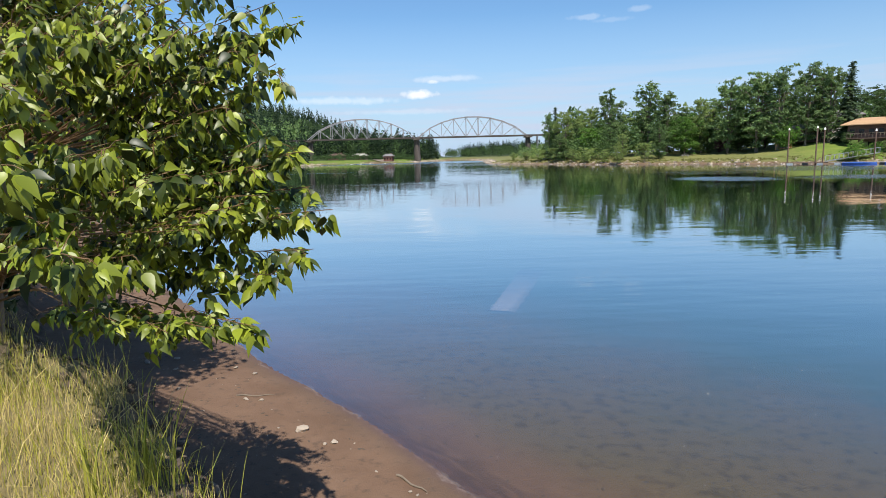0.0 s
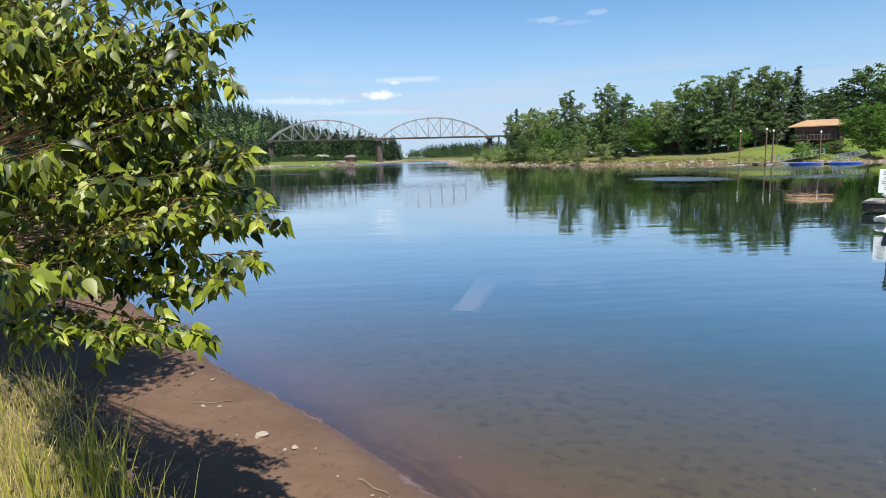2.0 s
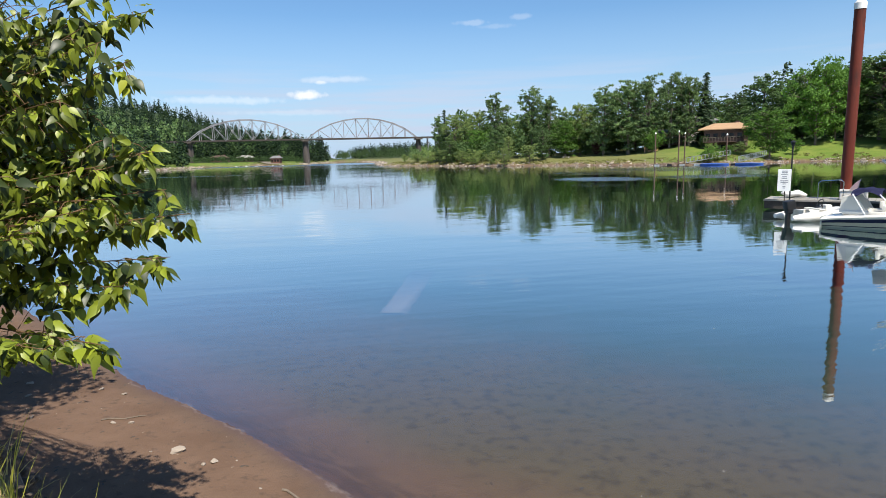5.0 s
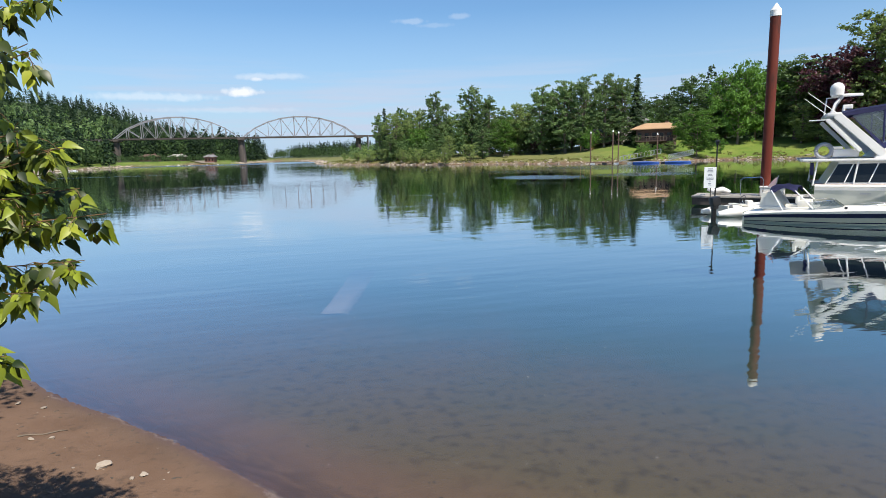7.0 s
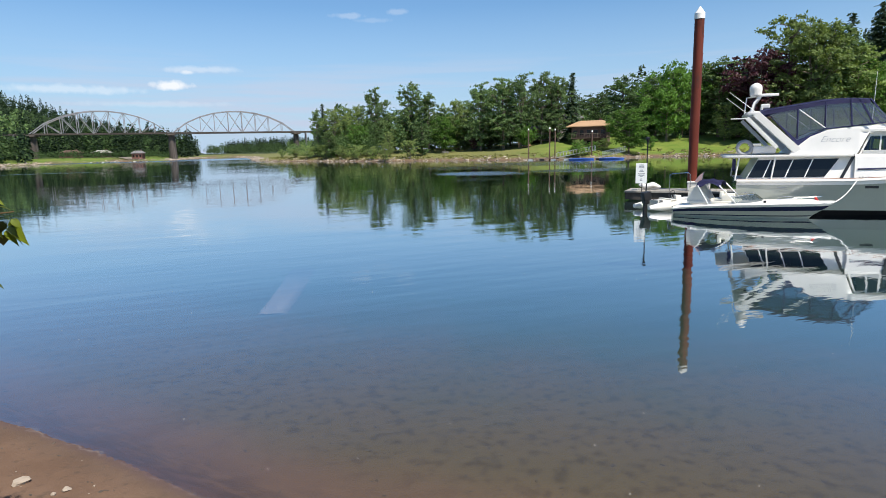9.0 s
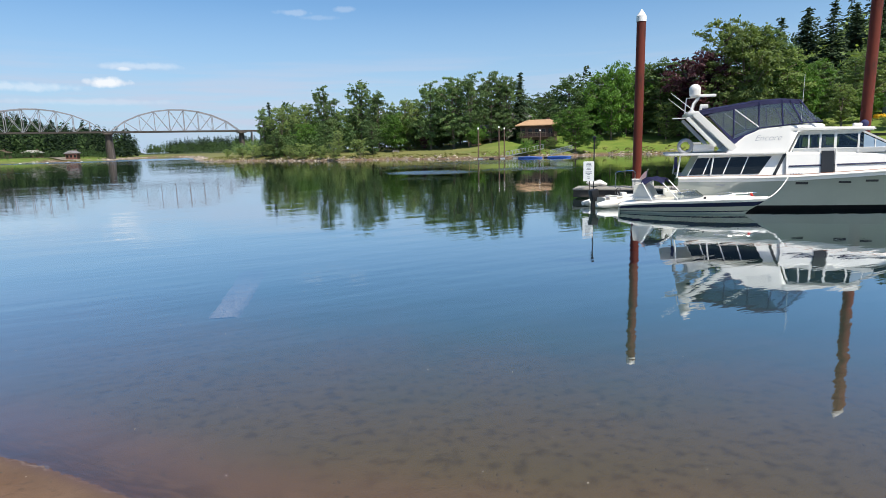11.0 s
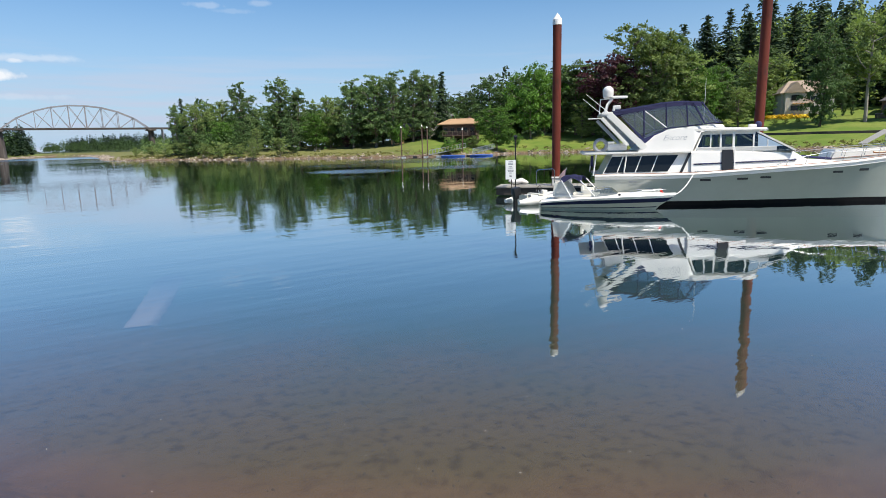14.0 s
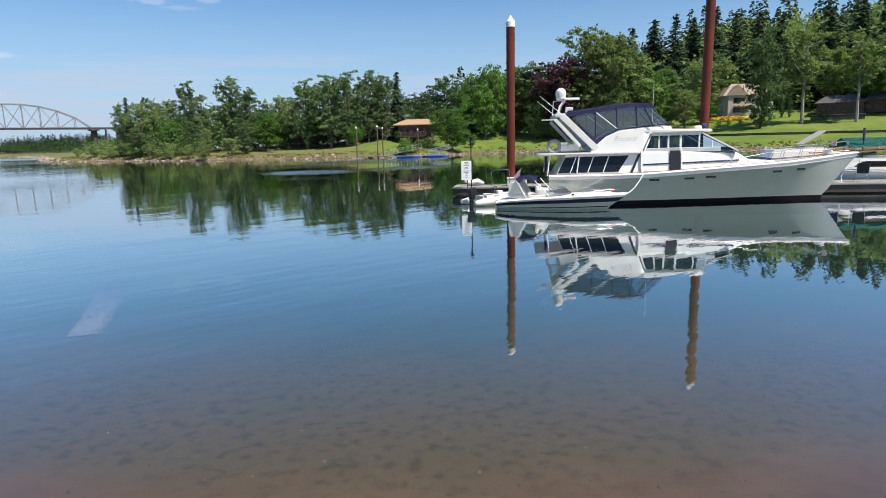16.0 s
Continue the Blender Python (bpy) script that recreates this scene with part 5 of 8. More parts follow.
    bm = bmesh.new()
    slope = Vector((0.92, 0, 1.65)).normalized() * 0.02
    loft(bm, [[Vector((-4.5, -1.6, 2.37)) + slope, Vector((-4.5, 1.6, 2.37)) + slope], [Vector((-6.13, -1.46, 3.26)) + slope, Vector((-6.13, 1.46, 3.26)) + slope]])
    part("windscreen_glass", bm, M["windscreen"], root, "windscreen glass, pale sky reflection put into its colour")
    for sgn in (-1, 1):
        bm = bmesh.new()
        side_panel(bm, [(-6.02, 2.6), (-6.02, 3.14), (-5.0, 2.6)], lambda x, z: sgn * (1.685 - 0.175 * (z - 2.4)) - (0.012 if sgn < 0 else 0), 0.012)
        quarter = part("quarter_pane", bm, M["windscreen"], root, "quarter window, pale sky reflection put into its colour")
        bm = bmesh.new()
        bar(bm, (-5.62, sgn * 1.66, 2.6), (-5.62, sgn * 1.62, 2.9), 0.022, sides=4)
        part("pane_bar", bm, W, quarter)
    for y in (-0.5, 0.5):
        bm = bmesh.new()
        bar(bm, (-4.48, y, 2.38), (-6.13, y, 3.29), 0.045, sides=4)
        part("windscreen_post", bm, W, root)
    # a solid black panel fills the side doorway
    bm = bmesh.new()
    box(bm, (-7.29, -1.845, 2.02), (0.46, 0.06, 0.92), Matrix.Rotation(radians(-9.7), 4, 'X'), bevel=0.01)
    door = part("side_door", bm, M["black"], root, "black panel in the side doorway")
    bm = bmesh.new()
    box(bm, (-7.0, -1.86, 2.05), (0.06, 0.06, 1.0), Matrix.Rotation(radians(-9.7), 4, 'X'), bevel=0.01)
    part("door_frame", bm, W, door)
    bm = bmesh.new()
    outline = [(-8.95, -1.5), (-8.8, -1.72), (-6.2, -1.7), (-5.6, -1.45), (-5.35, -0.8), (-5.3, 0), (-5.35, 0.8), (-5.6, 1.45), (-6.2, 1.7), (-8.8, 1.72), (-8.95, 1.5)]
    slab(bm, outline, lambda x: 3.27, lambda x: 3.5 - 0.025 * (x + 8.9) ** 1.0 if x > -8.9 else 3.5)
    bmesh.ops.bevel(bm, geom=[e for e in bm.edges if abs(e.verts[0].co.z - e.verts[1].co.z) < 0.2], offset=0.06, segments=3, affect="EDGES")
    smooth(part("pilothouse_roof", bm, W, root))
    # flybridge coaming, with the boat's name
    bm = bmesh.new()
    rows = [(-11.1, 1.9, 2.46, 2.52), (-10.9, 1.9, 2.46, 2.75), (-10.4, 1.9, 2.46, 3.2), (-9.8, 1.88, 2.46, 3.46), (-8.75, 1.82, 2.46, 3.55), (-8.4, 1.74, 3.28, 3.58), (-7.9, 1.6, 3.32, 3.62), (-7.4, 1.3, 3.35, 3.6), (-7.2, 0.8, 3.38, 3.56)]
    loft(bm, [[(s, -w, z0), (s, -w + 0.1, z1 - 0.05), (s, -w + 0.17, z1), (s, -w + 0.3, z1 - 0.02), (s, w - 0.3, z1 - 0.02), (s, w - 0.17, z1), (s, w - 0.1, z1 - 0.05), (s, w, z0)] for s, w, z0, z1 in rows])
    bmesh.ops.contextual_create(bm, geom=[v for v in bm.verts if v.co.x > -7.21])
    bmesh.ops.recalc_face_normals(bm, faces=bm.faces[:])
    smooth(part("flybridge_coaming", bm, W, root), 40)
    txt = bpy.data.curves.new("boat_name", "FONT")
    txt.body, txt.size, txt.shear, txt.extrude, txt.align_x = "Encore", 0.36, 0.45, 0.002, "CENTER"
    txt.offset = -0.006
    txt.materials.append(M["ink"])
    ob = new("boat_name", txt)
    ob.parent = root
    ob.matrix_basis = pose(-9.55, -1.819, 2.95, 84, 0, 2.8)
    ob["label"] = "grey script lettering"
    # radar arch: twin raked legs each side and a cross beam
    for sgn in (-1, 1):
        for (x0, z0, x1, z1, w) in ((-10.7, 2.5, -12.45, 4.2, 0.3), (-11.55, 2.75, -12.75, 4.02, 0.16)):
            bm = bmesh.new()
            n = Vector((z1 - z0, 0, -(x1 - x0))).normalized() * w / 2
            side_panel(bm, [(x0 - n.x, z0 - n.z), (x1 - n.x, z1 - n.z), (x1 + n.x, z1 + n.z), (x0 + n.x, z0 + n.z)], sgn * 1.8 - 0.07, 0.14)
            bmesh.ops.bevel(bm, geom=bm.edges[:], offset=0.025, segments=2, affect="EDGES")
            part("arch_leg", bm, W, root)
        bm = bmesh.new()
        bar(bm, (-12.3, sgn * 1.75, 4.15), (-13.45, sgn * 1.75, 5.1), 0.016, 0.008, 6)
        part("aerial", bm, M["trim_white"], root)
    bm = bmesh.new()
    box(bm, (-12.5, 0, 4.2), (0.5, 3.75, 0.16), bevel=0.06)
    smooth(part("arch_beam", bm, W, root))
    bm = bmesh.new()
    box(bm, (-13.0, -1.6, 4.0), (0.7, 0.5, 0.04), bevel=0.015)
    part("aft_wing", bm, W, root)
    # radar mast
    bm = bmesh.new()
    tube(bm, [(-12.5, 0.18, 4.25), (-12.35, 0.1, 4.7), (-12.15, 0, 4.98)], [0.09, 0.07, 0.06], 8)
    tube(bm, [(-12.5, -0.18, 4.25), (-12.4, -0.12, 4.7), (-12.2, 0, 4.98)], [0.06, 0.05, 0.05], 8)
    tube(bm, [(-12.75, 0, 4.25), (-12.7, 0, 4.95), (-12.2, 0, 4.98)], 0.03, 6)
    mast = smooth(part("radar_mast", bm, W, root))
    bm = bmesh.new()
    box(bm, (-12.0, 0, 5.04), (1.15, 0.16, 0.13), Matrix.Rotation(radians(12), 4, "Z"), bevel=0.05)
    smooth(part("radar_bar", bm, W, mast))
    bm = bmesh.new()
    bar(bm, (-12.35, 0, 5.05), (-12.35, 0, 5.3), 0.24, 0.26, 20)
    bmesh.ops.create_uvsphere(bm, u_segments=20, v_segments=10, radius=0.26, matrix=Matrix.Translation((-12.35, 0, 5.32)))
    smooth(part("dome", bm, W, mast))
    bm = bmesh.new()
    box(bm, (-11.95, -0.1, 4.55), (0.36, 0.22, 0.2), bevel=0.05)
    bar(bm, (-12.1, -0.25, 4.3), (-12.1, -0.25, 4.5), 0.06, sides=10)
    part("floodlight", bm, W, mast)
    bm = bmesh.new()
    bar(bm, (-8.3, -1.55, 3.4), (-8.3, -1.6, 5.62), 0.014, 0.007, 6)
    part("whip_aerial", bm, M["trim_white"], root)
    # navy bimini with clear sides
    top = [(-12.45, 4.17), (-12.0, 4.3), (-11.0, 4.44), (-9.9, 4.6), (-9.0, 4.63), (-8.45, 4.58)]
    bm = bmesh.new()
    secs = []
    for s, z in top:
        secs.append([(s, y, z + 0.12 * (1 - (y / 1.75) ** 2) - (0.16 if abs(y) > 1.74 else 0)) for y in (-1.78, -1.7, -1.2, -0.6, 0, 0.6, 1.2, 1.7, 1.78)])
    loft(bm, secs)
    bmesh.ops.solidify(bm, geom=bm.faces[:], thickness=0.02)
    smooth(part("bimini_top", bm, M["navy"], root, "navy canvas top"))
    for sgn in (-1, 1):
        bm = bmesh.new()
        side_panel(bm, [(-11.9, 4.12), (-10.95, 3.05), (-9.9, 3.5), (-7.6, 3.72), (-8.5, 4.5), (-9.9, 4.5), (-11, 4.32)], lambda x, z: sgn * (1.72 if z > 3.8 else 1.74), 0.008)
        clear = part("clear_curtain", bm, M["vinyl"], root, "clear vinyl side curtain")
        bm = bmesh.new()
        side_panel(bm, [(-12.0, 4.18), (-10.75, 2.78), (-9.9, 3.44), (-10.85, 3.06)], sgn * 1.755, 0.012)
        part("lower_curtain", bm, M["navy"], root)
        for x0, z0, x1, z1 in ((-10.85, 3.1, -10.9, 4.35), (-9.9, 3.48, -9.95, 4.55), (-9.0, 3.58, -9.1, 4.6), (-8.3, 3.64, -8.8, 4.6)):
            bm = bmesh.new()
            bar(bm, (x0, sgn * 1.765, z0), (x1, sgn * 1.745, z1), 0.035, sides=4)
            part("curtain_seam", bm, M["navy"], clear)
        bm = bmesh.new()
        bar(bm, (-9.9, sgn * 1.78, 3.52), (-10.85, sgn * 1.76, 4.28), 0.022, sides=8)
        part("bimini_strut", bm, M["trim_white"], root)
        bm = bmesh.new()
        bar(bm, (-10.0, sgn * 1.76, 3.47), (-7.5, sgn * 1.5, 3.7), 0.03, sides=4)
        part("curtain_hem", bm, M["navy"], clear)
    bm = bmesh.new()
    loft(bm, [[(-8.45, y, 4.56 + 0.1 * (1 - (y / 1.7) ** 2)) for y in (-1.7, -0.6, 0.6, 1.7)], [(-7.45 - 0.25 * (abs(y) / 1.5) ** 2, y, 3.66) for y in (-1.5, -0.55, 0.55, 1.5)]])
    part("front_curtain", bm, M["vinyl"], root)
    for y0, y1 in ((-1.7, -1.5), (-0.6, -0.55), (0.6, 0.55), (1.7, 1.5)):
        bm = bmesh.new()
        bar(bm, (-8.45, y0, 4.6), (-7.45 - 0.25 * (abs(y1) / 1.5) ** 2, y1, 3.66), 0.035, sides=4)
        part("front_seam", bm, M["navy"], root)
    # roof fittings, hull portlights, stripe
    bm = bmesh.new()
    box(bm, (-6.0, -0.6, 3.5), (0.34, 0.22, 0.18), bevel=0.06)
    part("searchlight", bm, W, root)
    bm = bmesh.new()
    bmesh.ops.create_uvsphere(bm, u_segments=12, v_segments=8, radius=0.16, matrix=Matrix.Translation((-5.72, -0.5, 3.56)))
    smooth(part("covered_horn", bm, M["navy"], root, "navy cover"))
    for sgn in (-1, 1):
        for s, z in ((-8.2, 1.17), (-6.63, 1.21), (-5.66, 1.26), (-2.54, 1.42), (-1.35, 1.48)):
            y = hull_y(s, z)
            yaw = math.degrees(math.atan2(hull_y(s - 0.2, z) - hull_y(s + 0.2, z), 0.4))
            bm = bmesh.new()
            box(bm, (0, 0, 0), (0.46, 0.03, 0.12), bevel=0.012)
            ob = part("portlight", bm, M["black"], root)
            ob.matrix_basis = pose(s, sgn * (y + 0.004), z, 0, 0, sgn * -yaw if sgn > 0 else yaw)
        bm = bmesh.new()
        pts = [(s, sgn * (w + 0.092), z) for s, w, z in ((-8.7, 1.8, 1.86), (-6.5, 1.735, 1.92), (-5.2, 1.615, 1.96), (-4.4, 1.48, 1.98))]
        tube(bm, pts, 0.034, 4)
        part("cabin_stripe", bm, M["navy_paint"], root)
        bm = bmesh.new()
        for k in range(5):
            box(bm, (-8.62 + k * 0.1, sgn * 1.955, 1.52 + 0.01 * (k % 2)), (0.06, 0.01, 0.08))
        part("line_of_print", bm, M["ink"], root)
        bm = bmesh.new()
        for k in range(3):
            box(bm, (-11.3, sgn * (hull_y(-11.3, 1.1) + 0.004), 1.06 + 0.06 * k), (0.36, 0.012, 0.025))
        part("engine_vent", bm, M["ink"], root)
    # bow rail
    for sgn in (-1, 1):
        ss = np.linspace(-4.8, 1.0, 8)
        rail = [(s, sgn * max(0.02, curve_at(beam, s) - 0.1), curve_at(sheer, s) + 0.62 - 0.04 * k) for k, s in zip((7, 4, 2, 1, 0, 0, 0, 0), ss)]
        bm = bmesh.new()
        tube(bm, [(-5.3, sgn * 1.85, 1.75)] + rail, 0.011, 6)
        smooth(part("bow_rail", bm, M["chrome"], root))
        for p, s in list(zip(rail, ss)):
            bm = bmesh.new()
            bar(bm, (s - 0.12, p[1], curve_at(sheer, s) + 0.05), p, 0.012, sides=6)
            part("stanchion", bm, M["chrome"], root)
    bm = bmesh.new()
    box(bm, (0.75, 0, 2.13), (0.9, 0.3, 0.14), bevel=0.04)
    box(bm, (0.15, 0, 2.2), (0.3, 0.34, 0.22), bevel=0.05)
    part("anchor_windlass", bm, W, root)
    bm = bmesh.new()
    box(bm, (-3.2, 0, 2.03), (1.3, 1.0, 0.1), Matrix.Rotation(radians(6), 4, "Y"), bevel=0.03)
    part("hatch_cover", bm, M["navy"], root, "navy canvas hatch cover")
    bm = bmesh.new()
    box(bm, (0.25, -0.28, 2.62), (0.02, 0.24, 0.26), Matrix.Rotation(radians(20), 4, "Z"))
    part("pennant", bm, M["pale_red"], root, "faded pink pennant")
    # stern: swim platform, transom door, lifebuoy, davit
    bm = bmesh.new()
    box(bm, (-13.5, 0, 0.32), (1.0, 3.6, 0.1), bevel=0.03)
    part("swim_platform", bm, W, root)
    bm = bmesh.new()
    bmesh.ops.create_circle(bm, segments=8, radius=0.1, cap_ends=False)
    bm.free()
    bm = bmesh.new()
    ring = [(-12.75 + 0.27 * math.cos(a), -1.5, 2.78 + 0.27 * math.sin(a)) for a in np.linspace(0, math.tau, 21)]
    tube(bm, ring, 0.08, 8)
    smooth(part("lifebuoy", bm, M["ink"], root, "grey covered ring buoy"))
    bm = bmesh.new()
    box(bm, (-12.0, -1.3, 2.68), (0.9, 0.5, 0.34), bevel=0.1)
    smooth(part("deck_locker", bm, W, root))
    bm = bmesh.new()
    box(bm, (-12.35, -1.2, 2.9), (0.5, 0.3, 0.12), bevel=0.05)
    part("davit_winch", bm, W, root)
    bm = bmesh.new()
    box(bm, (-13.1, -1.1, 2.05), (0.12, 0.5, 0.5), bevel=0.02)
    part("aft_cushion", bm, M["navy"], root)
    return root


M["cabin_glass"] = bpy.data.materials.new("cabin_glass")
nt = nodes_of(M["cabin_glass"])
tr, gl, mx, out = add(nt, "ShaderNodeBsdfTransparent"), add(nt, "ShaderNodeBsdfGlossy", in_Roughness=0.03), add(nt, "ShaderNodeMixShader", in_0=0.07), add(nt, "ShaderNodeOutputMaterial")
tr.inputs[0].default_value = (0.40, 0.45, 0.45, 1)
nt.links.new(tr.outputs[0], mx.inputs[1])
nt.links.new(gl.outputs[0], mx.inputs[2])
nt.links.new(mx.outputs[0], out.inputs[0])
# pale blue base colour stands in for the reflected sky
M["windscreen"] = surface("windscreen_glass", (0.26, 0.33, 0.39), 0.03, vary=0.2, scale=0.8, spec=1.0, coat=1.0)
M["vinyl"] = bpy.data.materials.new("clear_vinyl")
nt = nodes_of(M["vinyl"])
tr, gl, mx, out = add(nt, "ShaderNodeBsdfTransparent"), add(nt, "ShaderNodeBsdfGlossy", in_Roughness=0.04), add(nt, "ShaderNodeMixShader", in_0=0.12), add(nt, "ShaderNodeOutputMaterial")
tr.inputs[0].default_value = (0.78, 0.8, 0.82, 1)
nt.links.new(tr.outputs[0], mx.inputs[1])
nt.links.new(gl.outputs[0], mx.inputs[2])
nt.links.new(mx.outputs[0], out.inputs[0])
M["smoked"] = bpy.data.materials.new("smoked_acrylic")
nt = nodes_of(M["smoked"])
tr, gl, mx, out = add(nt, "ShaderNodeBsdfTransparent"), add(nt, "ShaderNodeBsdfGlossy", in_Roughness=0.04), add(nt, "ShaderNodeMixShader", in_0=0.14), add(nt, "ShaderNodeOutputMaterial")
tr.inputs[0].default_value = (0.5, 0.54, 0.54, 1)
nt.links.new(tr.outputs[0], mx.inputs[1])
nt.links.new(gl.outputs[0], mx.inputs[2])
nt.links.new(mx.outputs[0], out.inputs[0])
M["pale_red"] = surface("faded_pink_cloth", (0.6, 0.4, 0.38), 0.8, vary=0.1)
make_yacht()


def make_runabout():
    """A white bowrider with a navy side band; bow towards +x, stern at x = 0."""
    dirn = Vector((0.57, -0.82, 0)).normalized()
    root = thing("runabout", pose(19.2, 19.95, 0, 0, 0, math.degrees(math.atan2(dirn.y, dirn.x))), "small white bowrider with navy side band tied beside the yacht", "boat")
    root.scale = (0.97, 0.95, 0.9)
    beam = [(0, 1.0), (1.5, 1.12), (3, 1.1), (4, 0.93), (4.8, 0.64), (5.4, 0.32), (5.7, 0.1), (5.9, 0.02)]
    wlt = [(0, 0.72), (1.5, 0.76), (3, 0.66), (4, 0.42), (4.6, 0.2), (5.0, 0.03)]
    sh = [(0, 0.36), (0.5, 0.45), (2, 0.58), (4, 0.68), (5.9, 0.72)]

    def hy(s, z):
        b, zs = curve_at(beam, s), curve_at(sh, s)
        if s > 5.0:
            z0 = (s - 5.0) / 0.9 * 0.7
            return b * max(0, (z - z0) / max(zs - z0, 0.01)) ** 0.7
        w = curve_at(wlt, s)
        return w + (b - w) * max(0, min(1, z / zs))

    ss = list(np.linspace(0, 4.8, 16)) + [5.0, 5.2, 5.4, 5.55, 5.7, 5.8, 5.9]
    # lower sides take the greyed white that carries their shade
    for name, f0, f1, mat, label in (("lower_hull", -0.2, 0.16, M["hull"], "white lower hull, shade put into a grey colour"), ("lower_stripe", 0.16, 0.23, M["navy_paint"], "thin navy stripe"), ("middle_hull", 0.23, 0.54, M["hull"], "white hull side, shade put into a grey colour"), ("side_band", 0.54, 0.83, M["navy_paint"], "navy blue side band"), ("upper_hull", 0.83, 1.0, M["white"], "white upper hull")):
        bm = bmesh.new()
        for sgn in (-1, 1):
            secs = []
            for s in ss:
                zs = curve_at(sh, s)
                lo = max(f0 * zs, 0 if s <= 5 else (s - 5.0) / 0.9 * 0.7) if f0 > 0 else (-0.1 if s <= 5 else (s - 5.0) / 0.9 * 0.7)
                hi = max(f1 * zs, lo + 0.002)
                secs.append([(s, sgn * (hy(s, max(z, 0)) + (0.006 if mat is M["navy_paint"] else 0)), z) for z in np.linspace(lo, hi, 4)])
            loft(bm, secs)
        if name == "lower_hull":
            box(bm, (0.02, 0, 0.2), (0.05, 1.9, 0.52))
        bmesh.ops.recalc_face_normals(bm, faces=bm.faces[:])
        smooth(part(name, bm, mat, root, label), 50)
    bm = bmesh.new()
    loft(bm, [[(s, -curve_at(beam, s), curve_at(sh, s)), (s, -curve_at(beam, s) * 0.86, curve_at(sh, s) + 0.07), (s, 0, curve_at(sh, s) + 0.1 + 0.06 * (3 < s < 5.4)), (s, curve_at(beam, s) * 0.86, curve_at(sh, s) + 0.07),
               (s, curve_at(beam, s), curve_at(sh, s))] for s in ss])
    smooth(part("deck", bm, M["white"], root))
    # cockpit coaming and seats
    bm = bmesh.new()
    box(bm, (1.6, 0, 0.66), (1.9, 1.55, 0.16), bevel=0.05)
    part("cockpit_liner", bm, M["cream"], root)
    for y in (-0.42, 0.42):
        bm = bmesh.new()
        box(bm, (2.1, y, 0.84), (0.4, 0.44, 0.34), bevel=0.07)
        box(bm, (1.88, y, 1.02), (0.12, 0.42, 0.3), bevel=0.05)
        smooth(part("seat", bm, M["cream"], root))
    # raked windscreen
    bm = bmesh.new()
    loft(bm, [[(2.35, -0.95, 0.64), (3.0, -0.86, 0.7), (3.45, -0.4, 0.74), (3.5, 0, 0.75), (3.45, 0.4, 0.74), (3.0, 0.86, 0.7), (2.35, 0.95, 0.64)],
              [(2.3, -0.9, 0.95), (2.75, -0.8, 1.02), (3.08, -0.36, 1.04), (3.12, 0, 1.05), (3.08, 0.36, 1.04), (2.75, 0.8, 1.02), (2.3, 0.9, 0.95)]])
    ws = part("windscreen", bm, M["smoked"], root, "smoked raked windscreen")
    bm = bmesh.new()
    tube(bm, [(2.3, -0.9, 0.96), (2.75, -0.8, 1.03), (3.08, -0.36, 1.05), (3.12, 0, 1.06), (3.08, 0.36, 1.05), (2.75, 0.8, 1.03), (2.3, 0.9, 0.96)], 0.014, 6)
    part("screen_frame", bm, M["chrome"], ws)
    # folded navy bimini over two white struts
    bm = bmesh.new()
    secs = [[(0.92 + 0.16 * k + 0.03 * math.sin(5 * y), y, 1.5 + 0.1 * math.cos(y * 1.6) - 0.16 * max(0, abs(y) - 0.75) * 4 * (0.5 + 0.5 * math.sin(k * 1.3)) + 0.09 * math.sin(k * 0.55) + 0.03 * math.sin(k * 2.3 + y * 4)) for y in np.linspace(-1.0, 1.0, 9)] for k in range(7)]
    loft(bm, secs)
    bmesh.ops.solidify(bm, geom=bm.faces[:], thickness=0.28)
    smooth(part("folded_bimini", bm, M["navy"], root, "folded navy canvas bimini"))
    for sgn in (-1, 1):
        for a, b in (((1.0, 1.46), (1.45, 0.62)), ((1.85, 1.46), (2.5, 0.7))):
            bm = bmesh.new()
            bar(bm, (a[0], sgn * 0.98, a[1]), (b[0], sgn * 1.0, b[1]), 0.026, sides=8)
            part("bimini_strut", bm, M["trim_white"], root)
    bm = bmesh.new()
    side_panel(bm, [(0.55, 0.66), (0.62, 1.32), (1.05, 1.36), (1.5, 0.68)], -0.7, 1.4)
    part("sun_pad_cover", bm, M["cream"], root, "cream canvas cockpit cover")
    bm = bmesh.new()
    tube(bm, [(0.9, 0.5, 1.4), (1.0, 0.45, 2.05)], 0.012, 6)
    part("flag_staff", bm, M["chrome"], root)
    bm = bmesh.new()
    loft(bm, [[(0.92, 0.5, 1.55), (1.0, 0.46, 2.0)], [(0.75, 0.5, 1.5), (0.83, 0.46, 1.85)], [(0.62, 0.52, 1.5), (0.66, 0.5, 1.62)]])
    part("flag", bm, M["pale_red"], root, "drooping faded flag")
    bm = bmesh.new()
    tube(bm, [(3.9, -0.75, 0.85), (4.5, -0.55, 0.93), (5.3, -0.16, 0.98), (5.45, 0, 0.98), (5.3, 0.16, 0.98), (4.5, 0.55, 0.93), (3.9, 0.75, 0.85)], 0.012, 6)
    part("bow_rail", bm, M["chrome"], root)
    bm = bmesh.new()
    bar(bm, (5.3, 0, 0.75), (5.25, 0, 1.02), 0.1, 0.01, 6)
    part("bow_light", bm, M["red"], root, "small red bow pennant")
    bm = bmesh.new()
    box(bm, (3.55, -0.85, 0.78), (0.1, 0.08, 0.08), bevel=0.02)
    part("cleat", bm, M["black"], root)
    return root


make_runabout()


